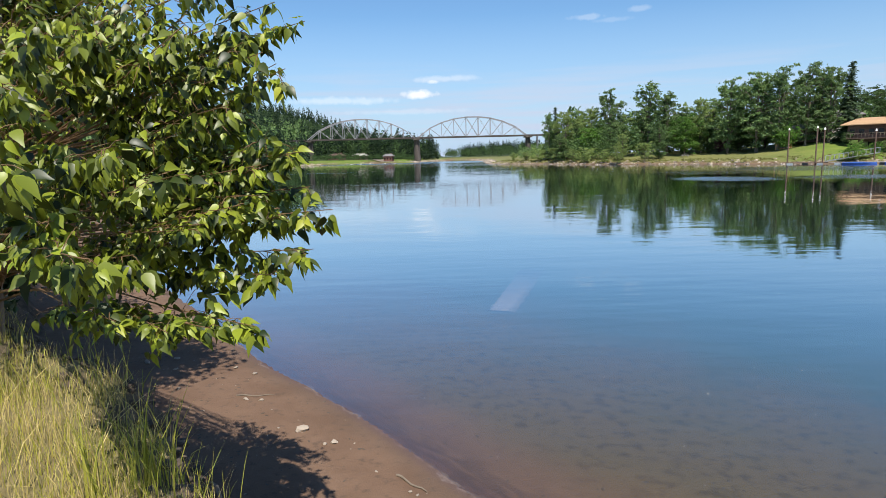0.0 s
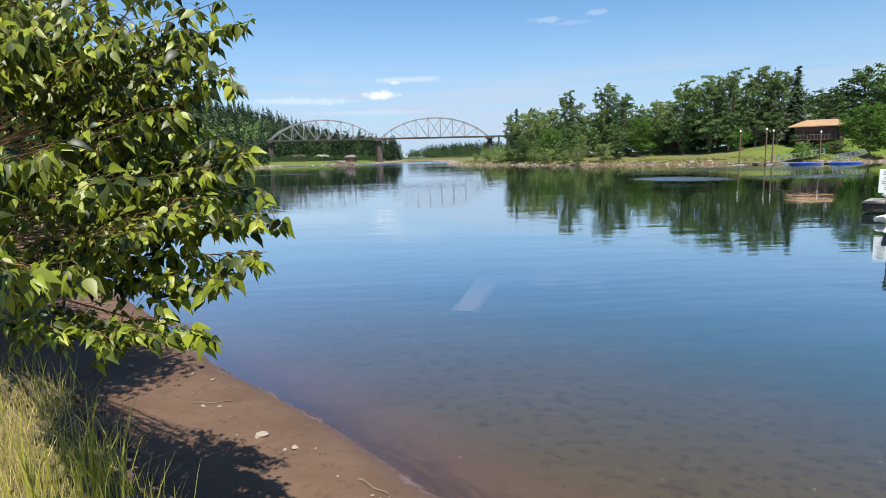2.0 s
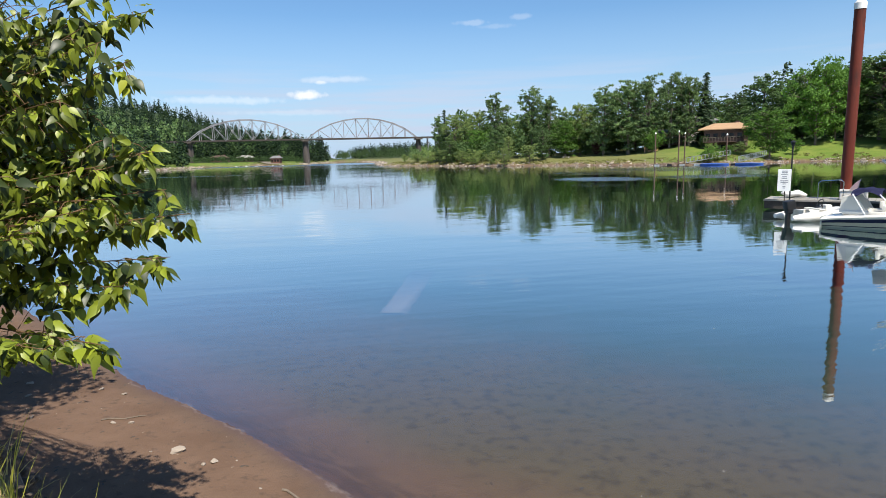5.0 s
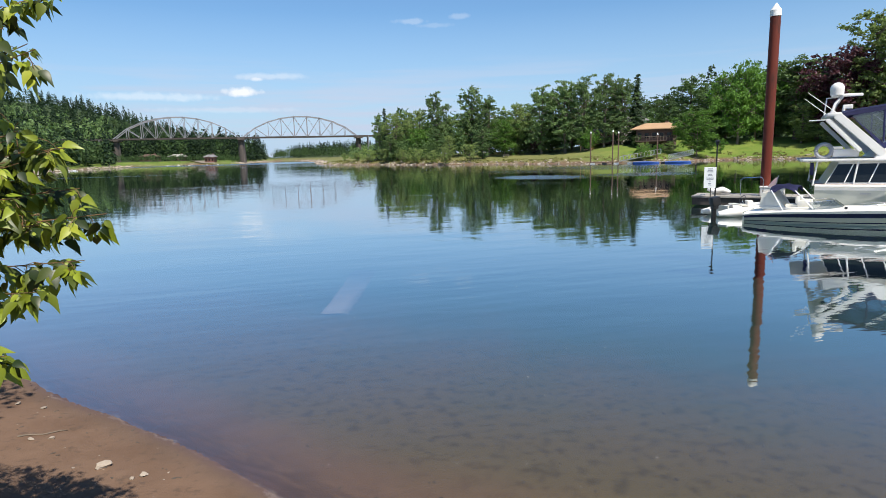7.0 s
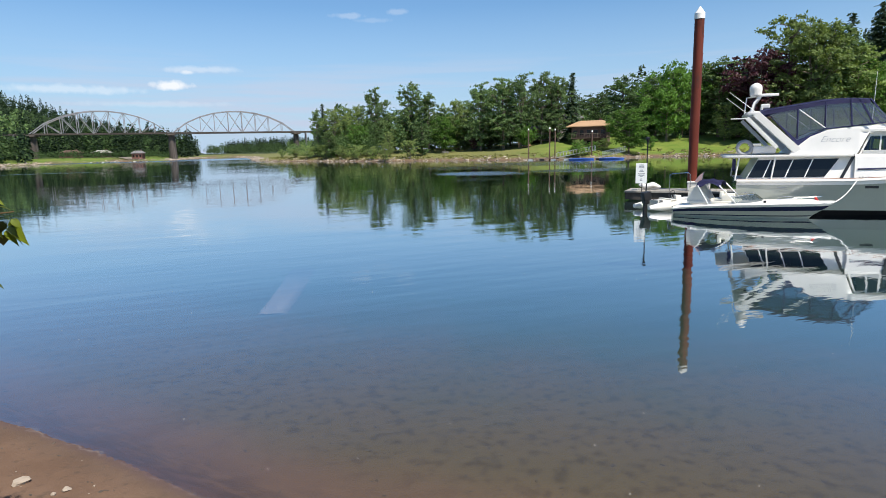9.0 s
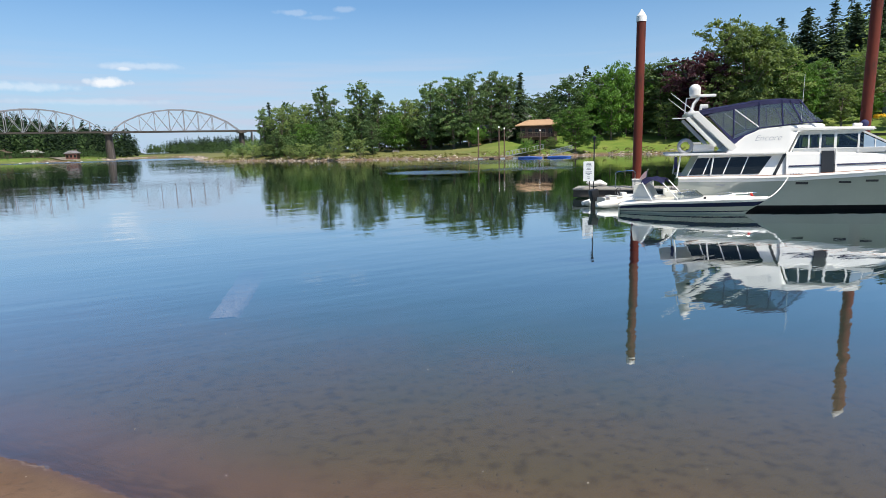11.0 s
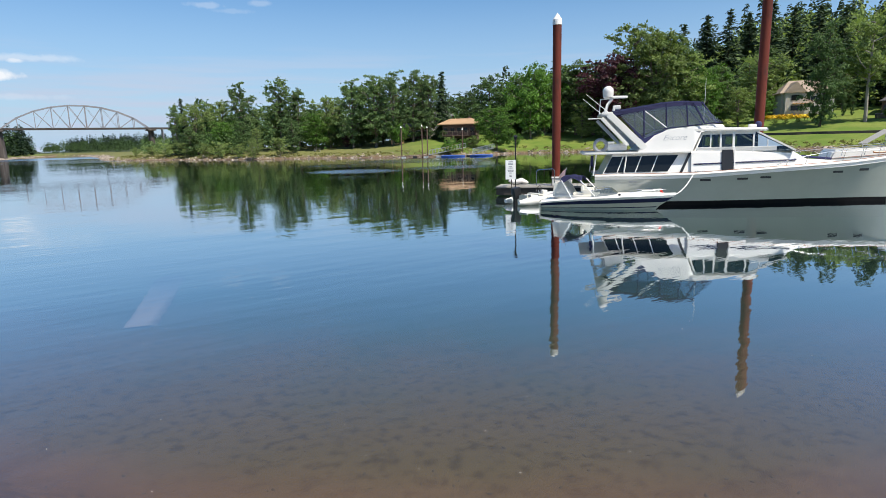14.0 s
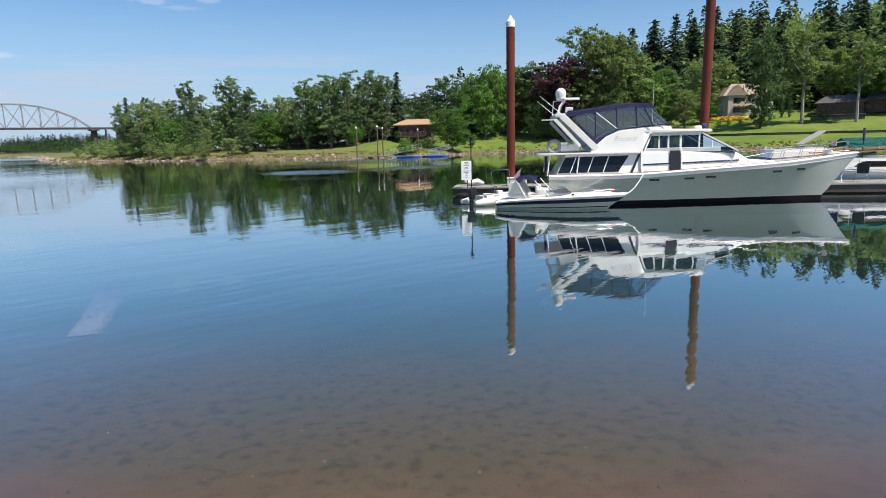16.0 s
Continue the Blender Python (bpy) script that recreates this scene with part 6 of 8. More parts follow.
def make_dinghy():
    """A white inflatable tender with a black outboard."""
    dirn = Vector((0.98, -0.12, 0)).normalized()
    root = thing("inflatable_dinghy", pose(19.35, 21.65, 0, 0, 0, math.degrees(math.atan2(dirn.y, dirn.x))), "white inflatable dinghy with a black outboard motor", "dinghy")
    bm = bmesh.new()
    path = [(-0.55, -0.58, 0.17), (0.0, -0.6, 0.19), (1.0, -0.6, 0.22), (1.6, -0.48, 0.27), (1.95, -0.2, 0.32), (2.02, 0, 0.33), (1.95, 0.2, 0.32), (1.6, 0.48, 0.27), (1.0, 0.6, 0.22), (0.0, 0.6, 0.19), (-0.55, 0.58, 0.17)]
    tube(bm, path, [0.1, 0.2, 0.21, 0.21, 0.21, 0.21, 0.21, 0.21, 0.21, 0.2, 0.1], 12)
    smooth(part("tube", bm, M["white"], root, "white inflated tube"))
    bm = bmesh.new()
    box(bm, (0.85, 0, 0.16), (1.7, 0.9, 0.1), bevel=0.03)
    box(bm, (0.05, 0, 0.3), (0.06, 0.85, 0.36), bevel=0.01)
    part("floor", bm, M["cream"], root)
    bm = bmesh.new()
    box(bm, (0.8, 0, 0.48), (0.26, 0.95, 0.06), bevel=0.02)
    part("thwart", bm, M["cream"], root)
    bm = bmesh.new()
    ring = [(0.95 + 0.07 * math.cos(a), -0.12 + 0.18 * math.sin(a), 0.72 + 0.16 * math.cos(a)) for a in np.linspace(0, math.tau, 15)]
    tube(bm, ring, 0.018, 6)
    bar(bm, (0.95, -0.12, 0.72), (1.1, -0.12, 0.5), 0.03, sides=8)
    part("steering_wheel", bm, M["black"], root)
    bm = bmesh.new()
    box(bm, (1.2, -0.12, 0.46), (0.3, 0.4, 0.42), bevel=0.06)
    part("console", bm, M["white"], root)
    bm = bmesh.new()
    box(bm, (-0.32, 0.0, 0.66), (0.4, 0.34, 0.42), Matrix.Rotation(radians(-12), 4, "Y"), bevel=0.08)
    motor = smooth(part("outboard_motor", bm, M["black"], root, "black outboard motor"))
    bm = bmesh.new()
    box(bm, (-0.36, 0.0, 0.2), (0.18, 0.14, 0.8), bevel=0.03)
    box(bm, (-0.33, 0.0, 0.42), (0.28, 0.24, 0.24), bevel=0.05)
    part("outboard_leg", bm, M["black"], motor)
    return root


make_dinghy()


def rope(a, b, sag, name, label, r=0.018):
    pts = [Vector(a).lerp(Vector(b), k) - Vector((0, 0, sag * 4 * k * (1 - k))) for k in np.linspace(0, 1, 14)]
    bm = bmesh.new()
    tube(bm, pts, r, 6)
    tagged(smooth(part(name, bm, M["trim_white"])), label, "rope")


rope((21.85, 15.2, 0.68), (24.1, 15.5, 1.5), 0.3, "mooring_line", "white mooring line from the runabout to the yacht")


# ---- right-hand boats on the dock's far side ----
def make_folding_chair(x, y, turn, seat_mat):
    root = thing("folding_camp_chair", pose(x, y, 0.56, 0, 0, turn), "folding camp chair with a dark fabric seat on the dock", "chair", "camp chairs on the dock")
    for sx in (-1, 1):
        for a, b in (((0.28, -0.25, 0), (0.24, 0.22, 0.46)), ((0.28, 0.27, 0), (0.24, -0.22, 0.44)), ((0.27, 0.24, 0.3), (0.27, 0.3, 0.95)), ((0.28, -0.22, 0.44), (0.28, -0.22, 0.62))):
            bm = bmesh.new()
            bar(bm, (a[0] * sx, a[1], a[2]), (b[0] * sx, b[1], b[2]), 0.012, sides=6)
            part("leg", bm, M["alu"], root)
        bm = bmesh.new()
        box(bm, (0.28 * sx, 0.02, 0.63), (0.06, 0.5, 0.03), bevel=0.01)
        part("armrest", bm, M["black"], root)
    bm = bmesh.new()
    box(bm, (0, 0.0, 0.43), (0.5, 0.46, 0.02), bevel=0.006)
    part("seat", bm, seat_mat, root)
    bm = bmesh.new()
    box(bm, (0, 0.28, 0.72), (0.54, 0.02, 0.5), Matrix.Rotation(radians(-8), 4, "X"), bevel=0.006)
    part("backrest", bm, seat_mat, root)
    return root




def on_dock(s, off):
    n = Vector((-DOCK_DIR.y, DOCK_DIR.x, 0))
    return DOCK_AT + DOCK_DIR * s + n * off


for s, turn in ((20.9, 150), (22.1, 165)):
    p = on_dock(s, 0.75)
    make_folding_chair(p.x, p.y, DOCK_TURN + turn, M["navy"] if s < 21 else M["black"])


def make_cruiser():
    """The white cruiser beyond the dock, seen past the yacht's bow, with a teal boom tent on the boat behind it."""
    p = on_dock(23.8, 4.1)
    root = thing("white_cruiser", pose(p.x, p.y, 0, 0, 0, DOCK_TURN + 180), "white cabin cruiser berthed on the far side of the dock", "boat")
    bm = bmesh.new()
    secs = []
    for s, w, z in ((-4, 1.3, 0.9), (-2, 1.45, 0.92), (0.5, 1.4, 1.0), (2.2, 1.0, 1.08), (3.4, 0.4, 1.16), (3.9, 0.03, 1.2)):
        secs.append([(s, -w, z), (s, -w * 0.9, 0.4), (s, -w * 0.7, -0.2), (s, w * 0.7, -0.2), (s, w * 0.9, 0.4), (s, w, z), (s, 0, z + 0.08), (s, -w, z)])
    loft(bm, secs)
    bmesh.ops.recalc_face_normals(bm, faces=bm.faces[:])
    smooth(part("hull", bm, M["white"], root), 40)
    bm = bmesh.new()
    side_panel(bm, [(-1.6, 0.95), (-1.4, 1.62), (0.6, 1.66), (1.7, 1.05)], -1.0, 2.0)
    bmesh.ops.bevel(bm, geom=bm.edges[:], offset=0.08, segments=2, affect="EDGES")
    cab = smooth(part("cabin", bm, M["white"], root))
    for y in (-1.01, 0.99):
        bm = bmesh.new()
        side_panel(bm, [(-1.2, 1.2), (-1.1, 1.5), (0.5, 1.53), (1.0, 1.22)], y, 0.02)
        part("window", bm, M["glass_dark"], cab)
    bm = bmesh.new()
    tube(bm, [(0.5, 1.2, 1.5), (2.2, 0.9, 1.65), (3.7, 0.1, 1.75), (2.2, -0.9, 1.65), (0.5, -1.2, 1.5)], 0.015, 6)
    part("bow_rail", bm, M["chrome"], root)
    for s in (0.8, 1.8, 2.8, 3.5):
        for sgn in (-1, 1):
            w = curve_at([(0.5, 1.25), (2.2, 0.9), (3.7, 0.1)], s)
            bm = bmesh.new()
            bar(bm, (s, sgn * w, 1.02), (s, sgn * w, 1.62), 0.012, sides=6)
            part("stanchion", bm, M["chrome"], root)


def make_sailboat():
    """The boat with the long teal boom tent and the varnished spar."""
    p = on_dock(27.0, 6.6)
    root = thing("sailing_boat", pose(p.x, p.y, 0, 0, 0, DOCK_TURN), "wooden sailing boat under a teal canvas boom tent", "boat")
    bm = bmesh.new()
    secs = []
    for s, w, z in ((-5.5, 0.9, 1.1), (-3, 1.4, 1.0), (0, 1.55, 1.0), (3, 1.3, 1.1), (5, 0.6, 1.25), (6, 0.03, 1.4)):
        secs.append([(s, -w, z), (s, -w * 0.85, 0.3), (s, -w * 0.5, -0.4), (s, w * 0.5, -0.4), (s, w * 0.85, 0.3), (s, w, z), (s, 0, z + 0.08), (s, -w, z)])
    loft(bm, secs)
    bmesh.ops.recalc_face_normals(bm, faces=bm.faces[:])
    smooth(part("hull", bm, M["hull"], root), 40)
    bm = bmesh.new()
    secs = []
    for s in np.linspace(-3.4, 4.6, 13):
        sag = 0.05 * math.sin(s * 2.4)
        secs.append([(s, -1.5, 2.25 + sag), (s, -0.9, 2.5 + sag), (s, 0, 2.78), (s, 0.9, 2.5 + sag), (s, 1.5, 2.25 + sag)])
    loft(bm, secs)
    bmesh.ops.solidify(bm, geom=bm.faces[:], thickness=0.03)
    tent = smooth(part("boom_tent", bm, M["teal"], root, "teal canvas tent"))
    for s in (-3.2, -0.6, 2.0, 4.4):
        for sgn in (-1, 1):
            bm = bmesh.new()
            bar(bm, (s, sgn * 1.45, 1.0), (s, sgn * 1.48, 2.28), 0.022, sides=6)
            part("tent_pole", bm, M["alu"], tent)
    bm = bmesh.new()
    bar(bm, (-5.6, -1.3, 1.98), (4.5, -1.45, 2.2), 0.055, 0.045, 10)
    part("spar", bm, M["teak"], root, "varnished wooden spar")
    bm = bmesh.new()
    side_panel(bm, [(-2.6, 1.1), (-2.3, 1.75), (1.6, 1.75), (2.0, 1.1)], -0.9, 1.8)
    part("deckhouse", bm, M["white"], root)
    bm = bmesh.new()
    box(bm, (-2.7, -1.2, 3.0), (0.12, 0.12, 0.7), bevel=0.04)
    bar(bm, (-2.7, -1.2, 1.0), (-2.7, -1.2, 2.7), 0.03, sides=6)
    part("covered_outboard", bm, M["navy"], root)


make_cruiser()
make_sailboat()


def make_far_cruiser():
    """A white flybridge cruiser beyond the yacht's bow, with an opened grey panel."""
    p = on_dock(21.4, 7.0)
    root = thing("white_sloop", pose(p.x, p.y, 0, 0, 0, DOCK_TURN), "white boat with a raised grey hatch panel behind the yacht", "boat")
    bm = bmesh.new()
    secs = []
    for s, w, z in ((-4.5, 1.3, 1.3), (-2, 1.5, 1.35), (1, 1.4, 1.5), (3, 0.9, 1.65), (4.4, 0.03, 1.85)):
        secs.append([(s, -w, z), (s, -w * 0.85, 0.5), (s, -w * 0.6, -0.3), (s, w * 0.6, -0.3), (s, w * 0.85, 0.5), (s, w, z), (s, 0, z + 0.1), (s, -w, z)])
    loft(bm, secs)
    bmesh.ops.recalc_face_normals(bm, faces=bm.faces[:])
    smooth(part("hull", bm, M["white"], root), 40)
    bm = bmesh.new()
    side_panel(bm, [(-2.0, 1.4), (-1.7, 2.15), (1.2, 2.25), (2.2, 1.6)], -1.0, 2.0)
    bmesh.ops.bevel(bm, geom=bm.edges[:], offset=0.08, segments=2, affect="EDGES")
    smooth(part("cabin", bm, M["white"], root))
    bm = bmesh.new()
    box(bm, (0.55, -0.4, 2.85), (1.5, 1.1, 0.04), Matrix.Rotation(radians(-32), 4, "Y"), bevel=0.015)
    part("raised_panel", bm, M["siding_grey"], root, "raised grey panel")
    for s in (-0.2, 0.9):
        bm = bmesh.new()
        bar(bm, (s, -0.8, 2.1), (s, -0.8, 2.6 + 0.5 * s), 0.02, sides=6)
        part("panel_strut", bm, M["chrome"], root)
    bm = bmesh.new()
    tube(bm, [(-2, -1.45, 2.0), (1, -1.35, 2.15), (3, -0.85, 2.3), (4.3, 0, 2.5)], 0.015, 6)
    part("guard_rail", bm, M["chrome"], root)


make_far_cruiser()

# clutter on the dock near its end: a covered outboard tender and a step box
p = on_dock(4.4, 0.9)
root = thing("dock_locker", pose(p.x, p.y, 0.56, 0, 0, DOCK_TURN), "white dock locker box with rounded lid", "locker")
bm = bmesh.new()
box(bm, (0, 0, 0.2), (1.1, 0.5, 0.4), bevel=0.05)
part("box", bm, M["white"], root)
bm = bmesh.new()
box(bm, (0, 0, 0.44), (1.16, 0.56, 0.1), bevel=0.04)
part("lid", bm, M["white"], root)
p = on_dock(3.0, 0.5)
root = thing("boarding_rail", pose(p.x, p.y, 0.56, 0, 0, DOCK_TURN), "bent steel boarding rail on the dock", "rail")
bm = bmesh.new()
tube(bm, [(0, 0, 0), (0, 0, 0.8), (0.1, 0, 0.9), (0.9, 0, 0.95), (1.0, 0, 0.85), (1.0, 0, 0)], 0.025, 8)
smooth(part("bent_tube", bm, M["chrome"], root))
p = on_dock(1.9, 1.4)
root = thing("bundled_sail_cover", pose(p.x, p.y, 0.56, 0, 0, DOCK_TURN), "white canvas bundle lying on the dock", "bundle")
bm = bmesh.new()
bmesh.ops.create_uvsphere(bm, u_segments=14, v_segments=10, radius=0.5, matrix=Matrix.Translation((0, 0, 0.2)) @ Matrix.Diagonal((1.2, 0.6, 0.34, 1)))
for v in bm.verts:
    v.co += Vector((0, 0, 0.05 * math.sin(v.co.x * 9)))
smooth(part("canvas", bm, M["white"], root))


# ---- houses, docks and lamps on the far bank ----
def place(az, dist):
    a = radians(az)
    return dist * math.sin(a), dist * math.cos(a)


def gable(bm, w, dpt, h0, rise, over=0.5):
    """A hipped or gabled roof over a plan w by dpt."""
    x, y = w / 2 + over, dpt / 2 + over
    v = [bm.verts.new(c) for c in ((-x, -y, h0), (x, -y, h0), (x, y, h0), (-x, y, h0), (-x * 0.55, 0, h0 + rise), (x * 0.55, 0, h0 + rise), (-x, -y, h0 - 0.18), (x, -y, h0 - 0.18), (x, y, h0 - 0.18), (-x, y, h0 - 0.18))]
    for f in ((0, 1, 5, 4), (1, 2, 5), (2, 3, 4, 5), (3, 0, 4), (6, 7, 1, 0), (7, 8, 2, 1), (8, 9, 3, 2), (9, 6, 0, 3), (9, 8, 7, 6)):
        bm.faces.new([v[k] for k in f])
    bmesh.ops.recalc_face_normals(bm, faces=bm.faces[:])


def make_house(az, dist, w, dpt, storeys, wall, roof, rise, label, base=None, turn=0.0, deck=True, windows=5, over=0.6, trim="trim_white"):
    x, y = place(az, dist)
    z = ground_at(x, y) if base is None else base
    root = thing("house", pose(x, y, z - 0.3, 0, 0, -az + turn), label, "house")
    h = 2.7 * storeys + 0.3
    bm = bmesh.new()
    box(bm, (0, 0, h / 2), (w, dpt, h))
    part("wall", bm, wall, root)
    bm = bmesh.new()
    gable(bm, w, dpt, h + 0.15, rise, over)
    rf = part("roof", bm, roof, root)
    bm = bmesh.new()
    box(bm, (w * 0.25, dpt * 0.2, h + rise * 0.8), (0.8, 0.8, 1.8))
    part("chimney", bm, M["siding_brown"], rf)
    for s in range(storeys):
        for k in range(windows):
            bm = bmesh.new()
            cx = (k + 0.5) / windows * w - w / 2
            box(bm, (0, 0, 0), (w / windows * 0.62, 0.08, 1.35))
            win = part("window", bm, M[trim], root)
            win.location = (cx, -dpt / 2 - 0.03, 1.55 + 2.7 * s)
            bm = bmesh.new()
            box(bm, (0, -0.03, 0), (w / windows * 0.54, 0.06, 1.15))
            part("pane", bm, M["glass_dark"], win)
    if deck:
        bm = bmesh.new()
        box(bm, (0, -dpt / 2 - 1.4, 2.7 * (storeys - 1) + 0.15), (w * 0.9, 2.8, 0.2))
        dk = part("deck", bm, M["siding_brown"], root)
        bm = bmesh.new()
        box(bm, (0, -dpt / 2 - 2.75, 2.7 * (storeys - 1) + 1.2), (w * 0.9, 0.08, 0.1))
        for k in range(13):
            box(bm, (w * 0.9 * (k / 12 - 0.5), -dpt / 2 - 2.75, 2.7 * (storeys - 1) + 0.7), (0.08, 0.06, 1.0))
        part("railing", bm, M["bark"], dk)
    return root


make_house(36.1, 160, 8.6, 8, 2, M["siding_brown"], M["roof_tan"], 1.5, "brown house with a broad tan shingle roof and upper deck", base=2.3, turn=-8, over=1.2, trim="siding_brown")
make_house(33.9, 174, 8, 7, 2, M["siding_grey"], M["roof_grey"], 1.4, "low grey house with a pale grey roof behind trees", deck=False, windows=3)
make_house(31.6, 168, 9, 6, 1, M["siding_brown"], M["roof_grey"], 1.2, "brown cottage behind the trees on the bank", windows=4)
h2 = make_house(65.2, 193, 12.5, 9, 2, M["siding_grey"], M["roof_taupe"], 3.4, "grey two-storey house with a steep tan roof above the lawn", turn=14, deck=False, windows=4)
bm = bmesh.new()
side_panel(bm, [(-4.2, 2.75), (-4.2, 2.87), (0.6, 2.87), (0.6, 2.75)], -7.6, 3.2)
part("awning", bm, M["awning"], h2, "peach fabric awning")
bm = bmesh.new()
box(bm, (-3.4, -5.3, 2.9), (4.6, 2.4, 5.9))
wing = part("wing_wall", bm, M["siding_grey"], h2)
bm = bmesh.new()
v = [bm.verts.new(c) for c in ((-6.1, -6.9, 5.7), (-0.7, -6.9, 5.7), (-3.4, -6.9, 8.6), (-6.1, 0.0, 5.7), (-0.7, 0.0, 5.7), (-3.4, 0.0, 8.6))]
for f in ((0, 1, 2), (3, 5, 4), (0, 2, 5, 3), (1, 4, 5, 2), (0, 3, 4, 1)):
    bm.faces.new([v[k] for k in f])
bmesh.ops.recalc_face_normals(bm, faces=bm.faces[:])
part("wing_roof", bm, M["roof_taupe"], h2, "steep taupe gable roof")
for k in range(2):
    bm = bmesh.new()
    box(bm, (-3.4, -6.56, 1.7 + 2.7 * k), (1.9, 0.08, 1.3))
    part("pane", bm, M["glass_dark"], wing)
for az, dist, w in ((72.0, 188, 10), (75.4, 192, 12)):
    make_house(az, dist, w, 8, 1, M["siding_brown"], M["roof_shaded"], 2.0, "low dark house with a grey roof under tall trees", deck=False, windows=6, trim="siding_brown")
root = thing("terrace_rail", pose(*place(71.9, 178), ground_at(*place(71.9, 178)), 0, 0, -71.9), "dark slatted terrace rail before the low house", "rail")
for k in range(25):
    bm = bmesh.new()
    box(bm, (k * 0.45 - 5.4, 0, 0.6), (0.43, 0.06, 1.3))
    part("slat", bm, M["wood_dark"], root)
bm = bmesh.new()
box(bm, (0, 0, 1.28), (11.4, 0.12, 0.1))
part("rail_cap", bm, M["wood_grey"], root)
for az, dist, w, wall, roof, lab in ((-9.9, 404, 10, "siding_brown", "siding_brown", "dark brown house with a dark roof on the opposite shore"),
                                     (-7.7, 398, 8, "siding_brown", "siding_grey", "small brown house with a pale metal roof on the opposite shore"),
                                     (-16.6, 340, 9, "siding_grey", "roof_grey", "pale grey house among trees on the opposite shore"),
                                     (-18.4, 330, 8, "trim_white", "roof_grey", "white house half hidden by trees on the opposite shore"),
                                     (-5.0, 356, 5, "red_shed", "roof_grey", "low faded red boathouse on the opposite shore")):
    make_house(az, dist, w, 6, 1, M[wall], M[roof], 1.3, lab, windows=3, deck=False, turn=az * 3, trim=wall)
x0, y0 = place(-7.4, 390)
x1, y1 = place(-5.2, 351)
bm = bmesh.new()
loft(bm, [[(x0 + (x1 - x0) * q - 3.5, y0 + (y1 - y0) * q, ground_at(x0 + (x1 - x0) * q - 3.5, y0 + (y1 - y0) * q) + 0.12), (x0 + (x1 - x0) * q + 3.5, y0 + (y1 - y0) * q, ground_at(x0 + (x1 - x0) * q + 3.5, y0 + (y1 - y0) * q) + 0.12)]
          for q in np.linspace(0, 1, 13)])
bmesh.ops.solidify(bm, geom=bm.faces[:], thickness=0.3)
tagged(part("boat_ramp", bm, M["ramp"]), "pale gravel boat ramp down the opposite bank", "ramp")

hut = make_house(30.0, 161, 4.2, 2.2, 1, M["awning"], M["roof_tan"], 0.7, "small orange-brown garden hut on the lawn", deck=False, windows=1)
hut.scale = (0.8, 0.8, 0.55)

root = thing("retaining_wall", Matrix.Identity(4), "low dark timber wall along the foot of the lawn", "wall")
edge = []
for az in np.arange(55, 79, 1.1):
    rr = np.linspace(140, 185, 60)
    zz = land(rr * math.sin(radians(az)), rr * math.cos(radians(az)))
    k = int(np.argmax(zz > 2.95))
    edge.append(Vector((*place(az, rr[k]), zz[k])))
for p, q in zip(edge, edge[1:]):
    bm = bmesh.new()
    m = (p + q) / 2
    box(bm, (m.x, m.y, m.z + 0.05), ((q - p).length + 0.05, 0.25, 1.0), Matrix.Rotation(math.atan2(q.y - p.y, q.x - p.x), 4, "Z"), bevel=0.03)
    part("timber", bm, M["wood_dark"], root)

# yellow flower hedge and low shrubs by the grey house
x, y = place(64.2, 184)
root = thing("flower_hedge", pose(x, y, ground_at(x, y), 0, 0, -60), "low hedge of bright yellow flowers before the house", "hedge")
rng = np.random.default_rng(5)
v, f = leaf_cloud([(k * 1.1 - 4.4, 0.2 * math.sin(k), 0.7) for k in range(9)], [(0.8, 0.8, 0.6)] * 9, 1400, 0.16, rng)
ob = new("blossom", mesh_of("blossom", v, f, M["yellow"]))
ob.parent = root

for az, dist, slope in ((30.35, 137, 0.0293), (32.33, 136, 0.0308), (32.83, 138, 0.0281), (36.2, 140, 0.024)):
    x, y = place(az, dist)
    z = min(ground_at(x, y), 0.3)
    top = EYE + slope * dist
    root = thing("mooring_post", pose(x, y, 0), "tall dark dock pile with a white cap at the far bank", "pile", "piles at the far docks")
    bm = bmesh.new()
    bar(bm, (0, 0, -1.5), (0, 0, top - 0.35), 0.13, sides=10)
    part("shaft", bm, M["siding_brown"], root)
    bm = bmesh.new()
    bar(bm, (0, 0, top - 0.4), (0, 0, top), 0.19, 0.06, 10)
    part("cap", bm, M["trim_white"], root)


def far_float(a0, a1, dist, mat, label, high=0.35, deep=2.4):
    p0, p1 = Vector((*place(a0, dist), 0)), Vector((*place(a1, dist), 0))
    root = thing("float_dock", Matrix.Translation((p0 + p1) / 2) @ pose(0, 0, 0, 0, 0, math.degrees(math.atan2(p1.y - p0.y, p1.x - p0.x))), label, "dock")
    ln = (p1 - p0).length
    bm = bmesh.new()
    box(bm, (0, 0, high - 0.06), (ln, deep, 0.12))
    part("deck", bm, mat, root)
    for k in range(max(2, int(ln / 2.2))):
        bm = bmesh.new()
        box(bm, (ln * ((k + 0.5) / max(2, int(ln / 2.2)) - 0.5), 0, 0.1), (1.0, deep * 0.9, 0.4))
        part("float_tank", bm, M["black"] if k % 2 else M["trim_white"], root)
    return root


far_float(30.0, 33.2, 135, M["siding_brown"], "low brown float dock on pale and dark tanks")
far_float(33.4, 39.2, 134, M["wood_grey"], "low grey float dock along the far bank")


far_float(-16.9, -15.3, 252, M["trim_white"], "pale float dock along the wooded shore")
far_float(-8.8, -6.6, 336, M["wood_grey"], "low grey float dock on the opposite shore")
far_float(-5.6, -4.2, 336, M["siding_brown"], "low brown float dock on the opposite shore")


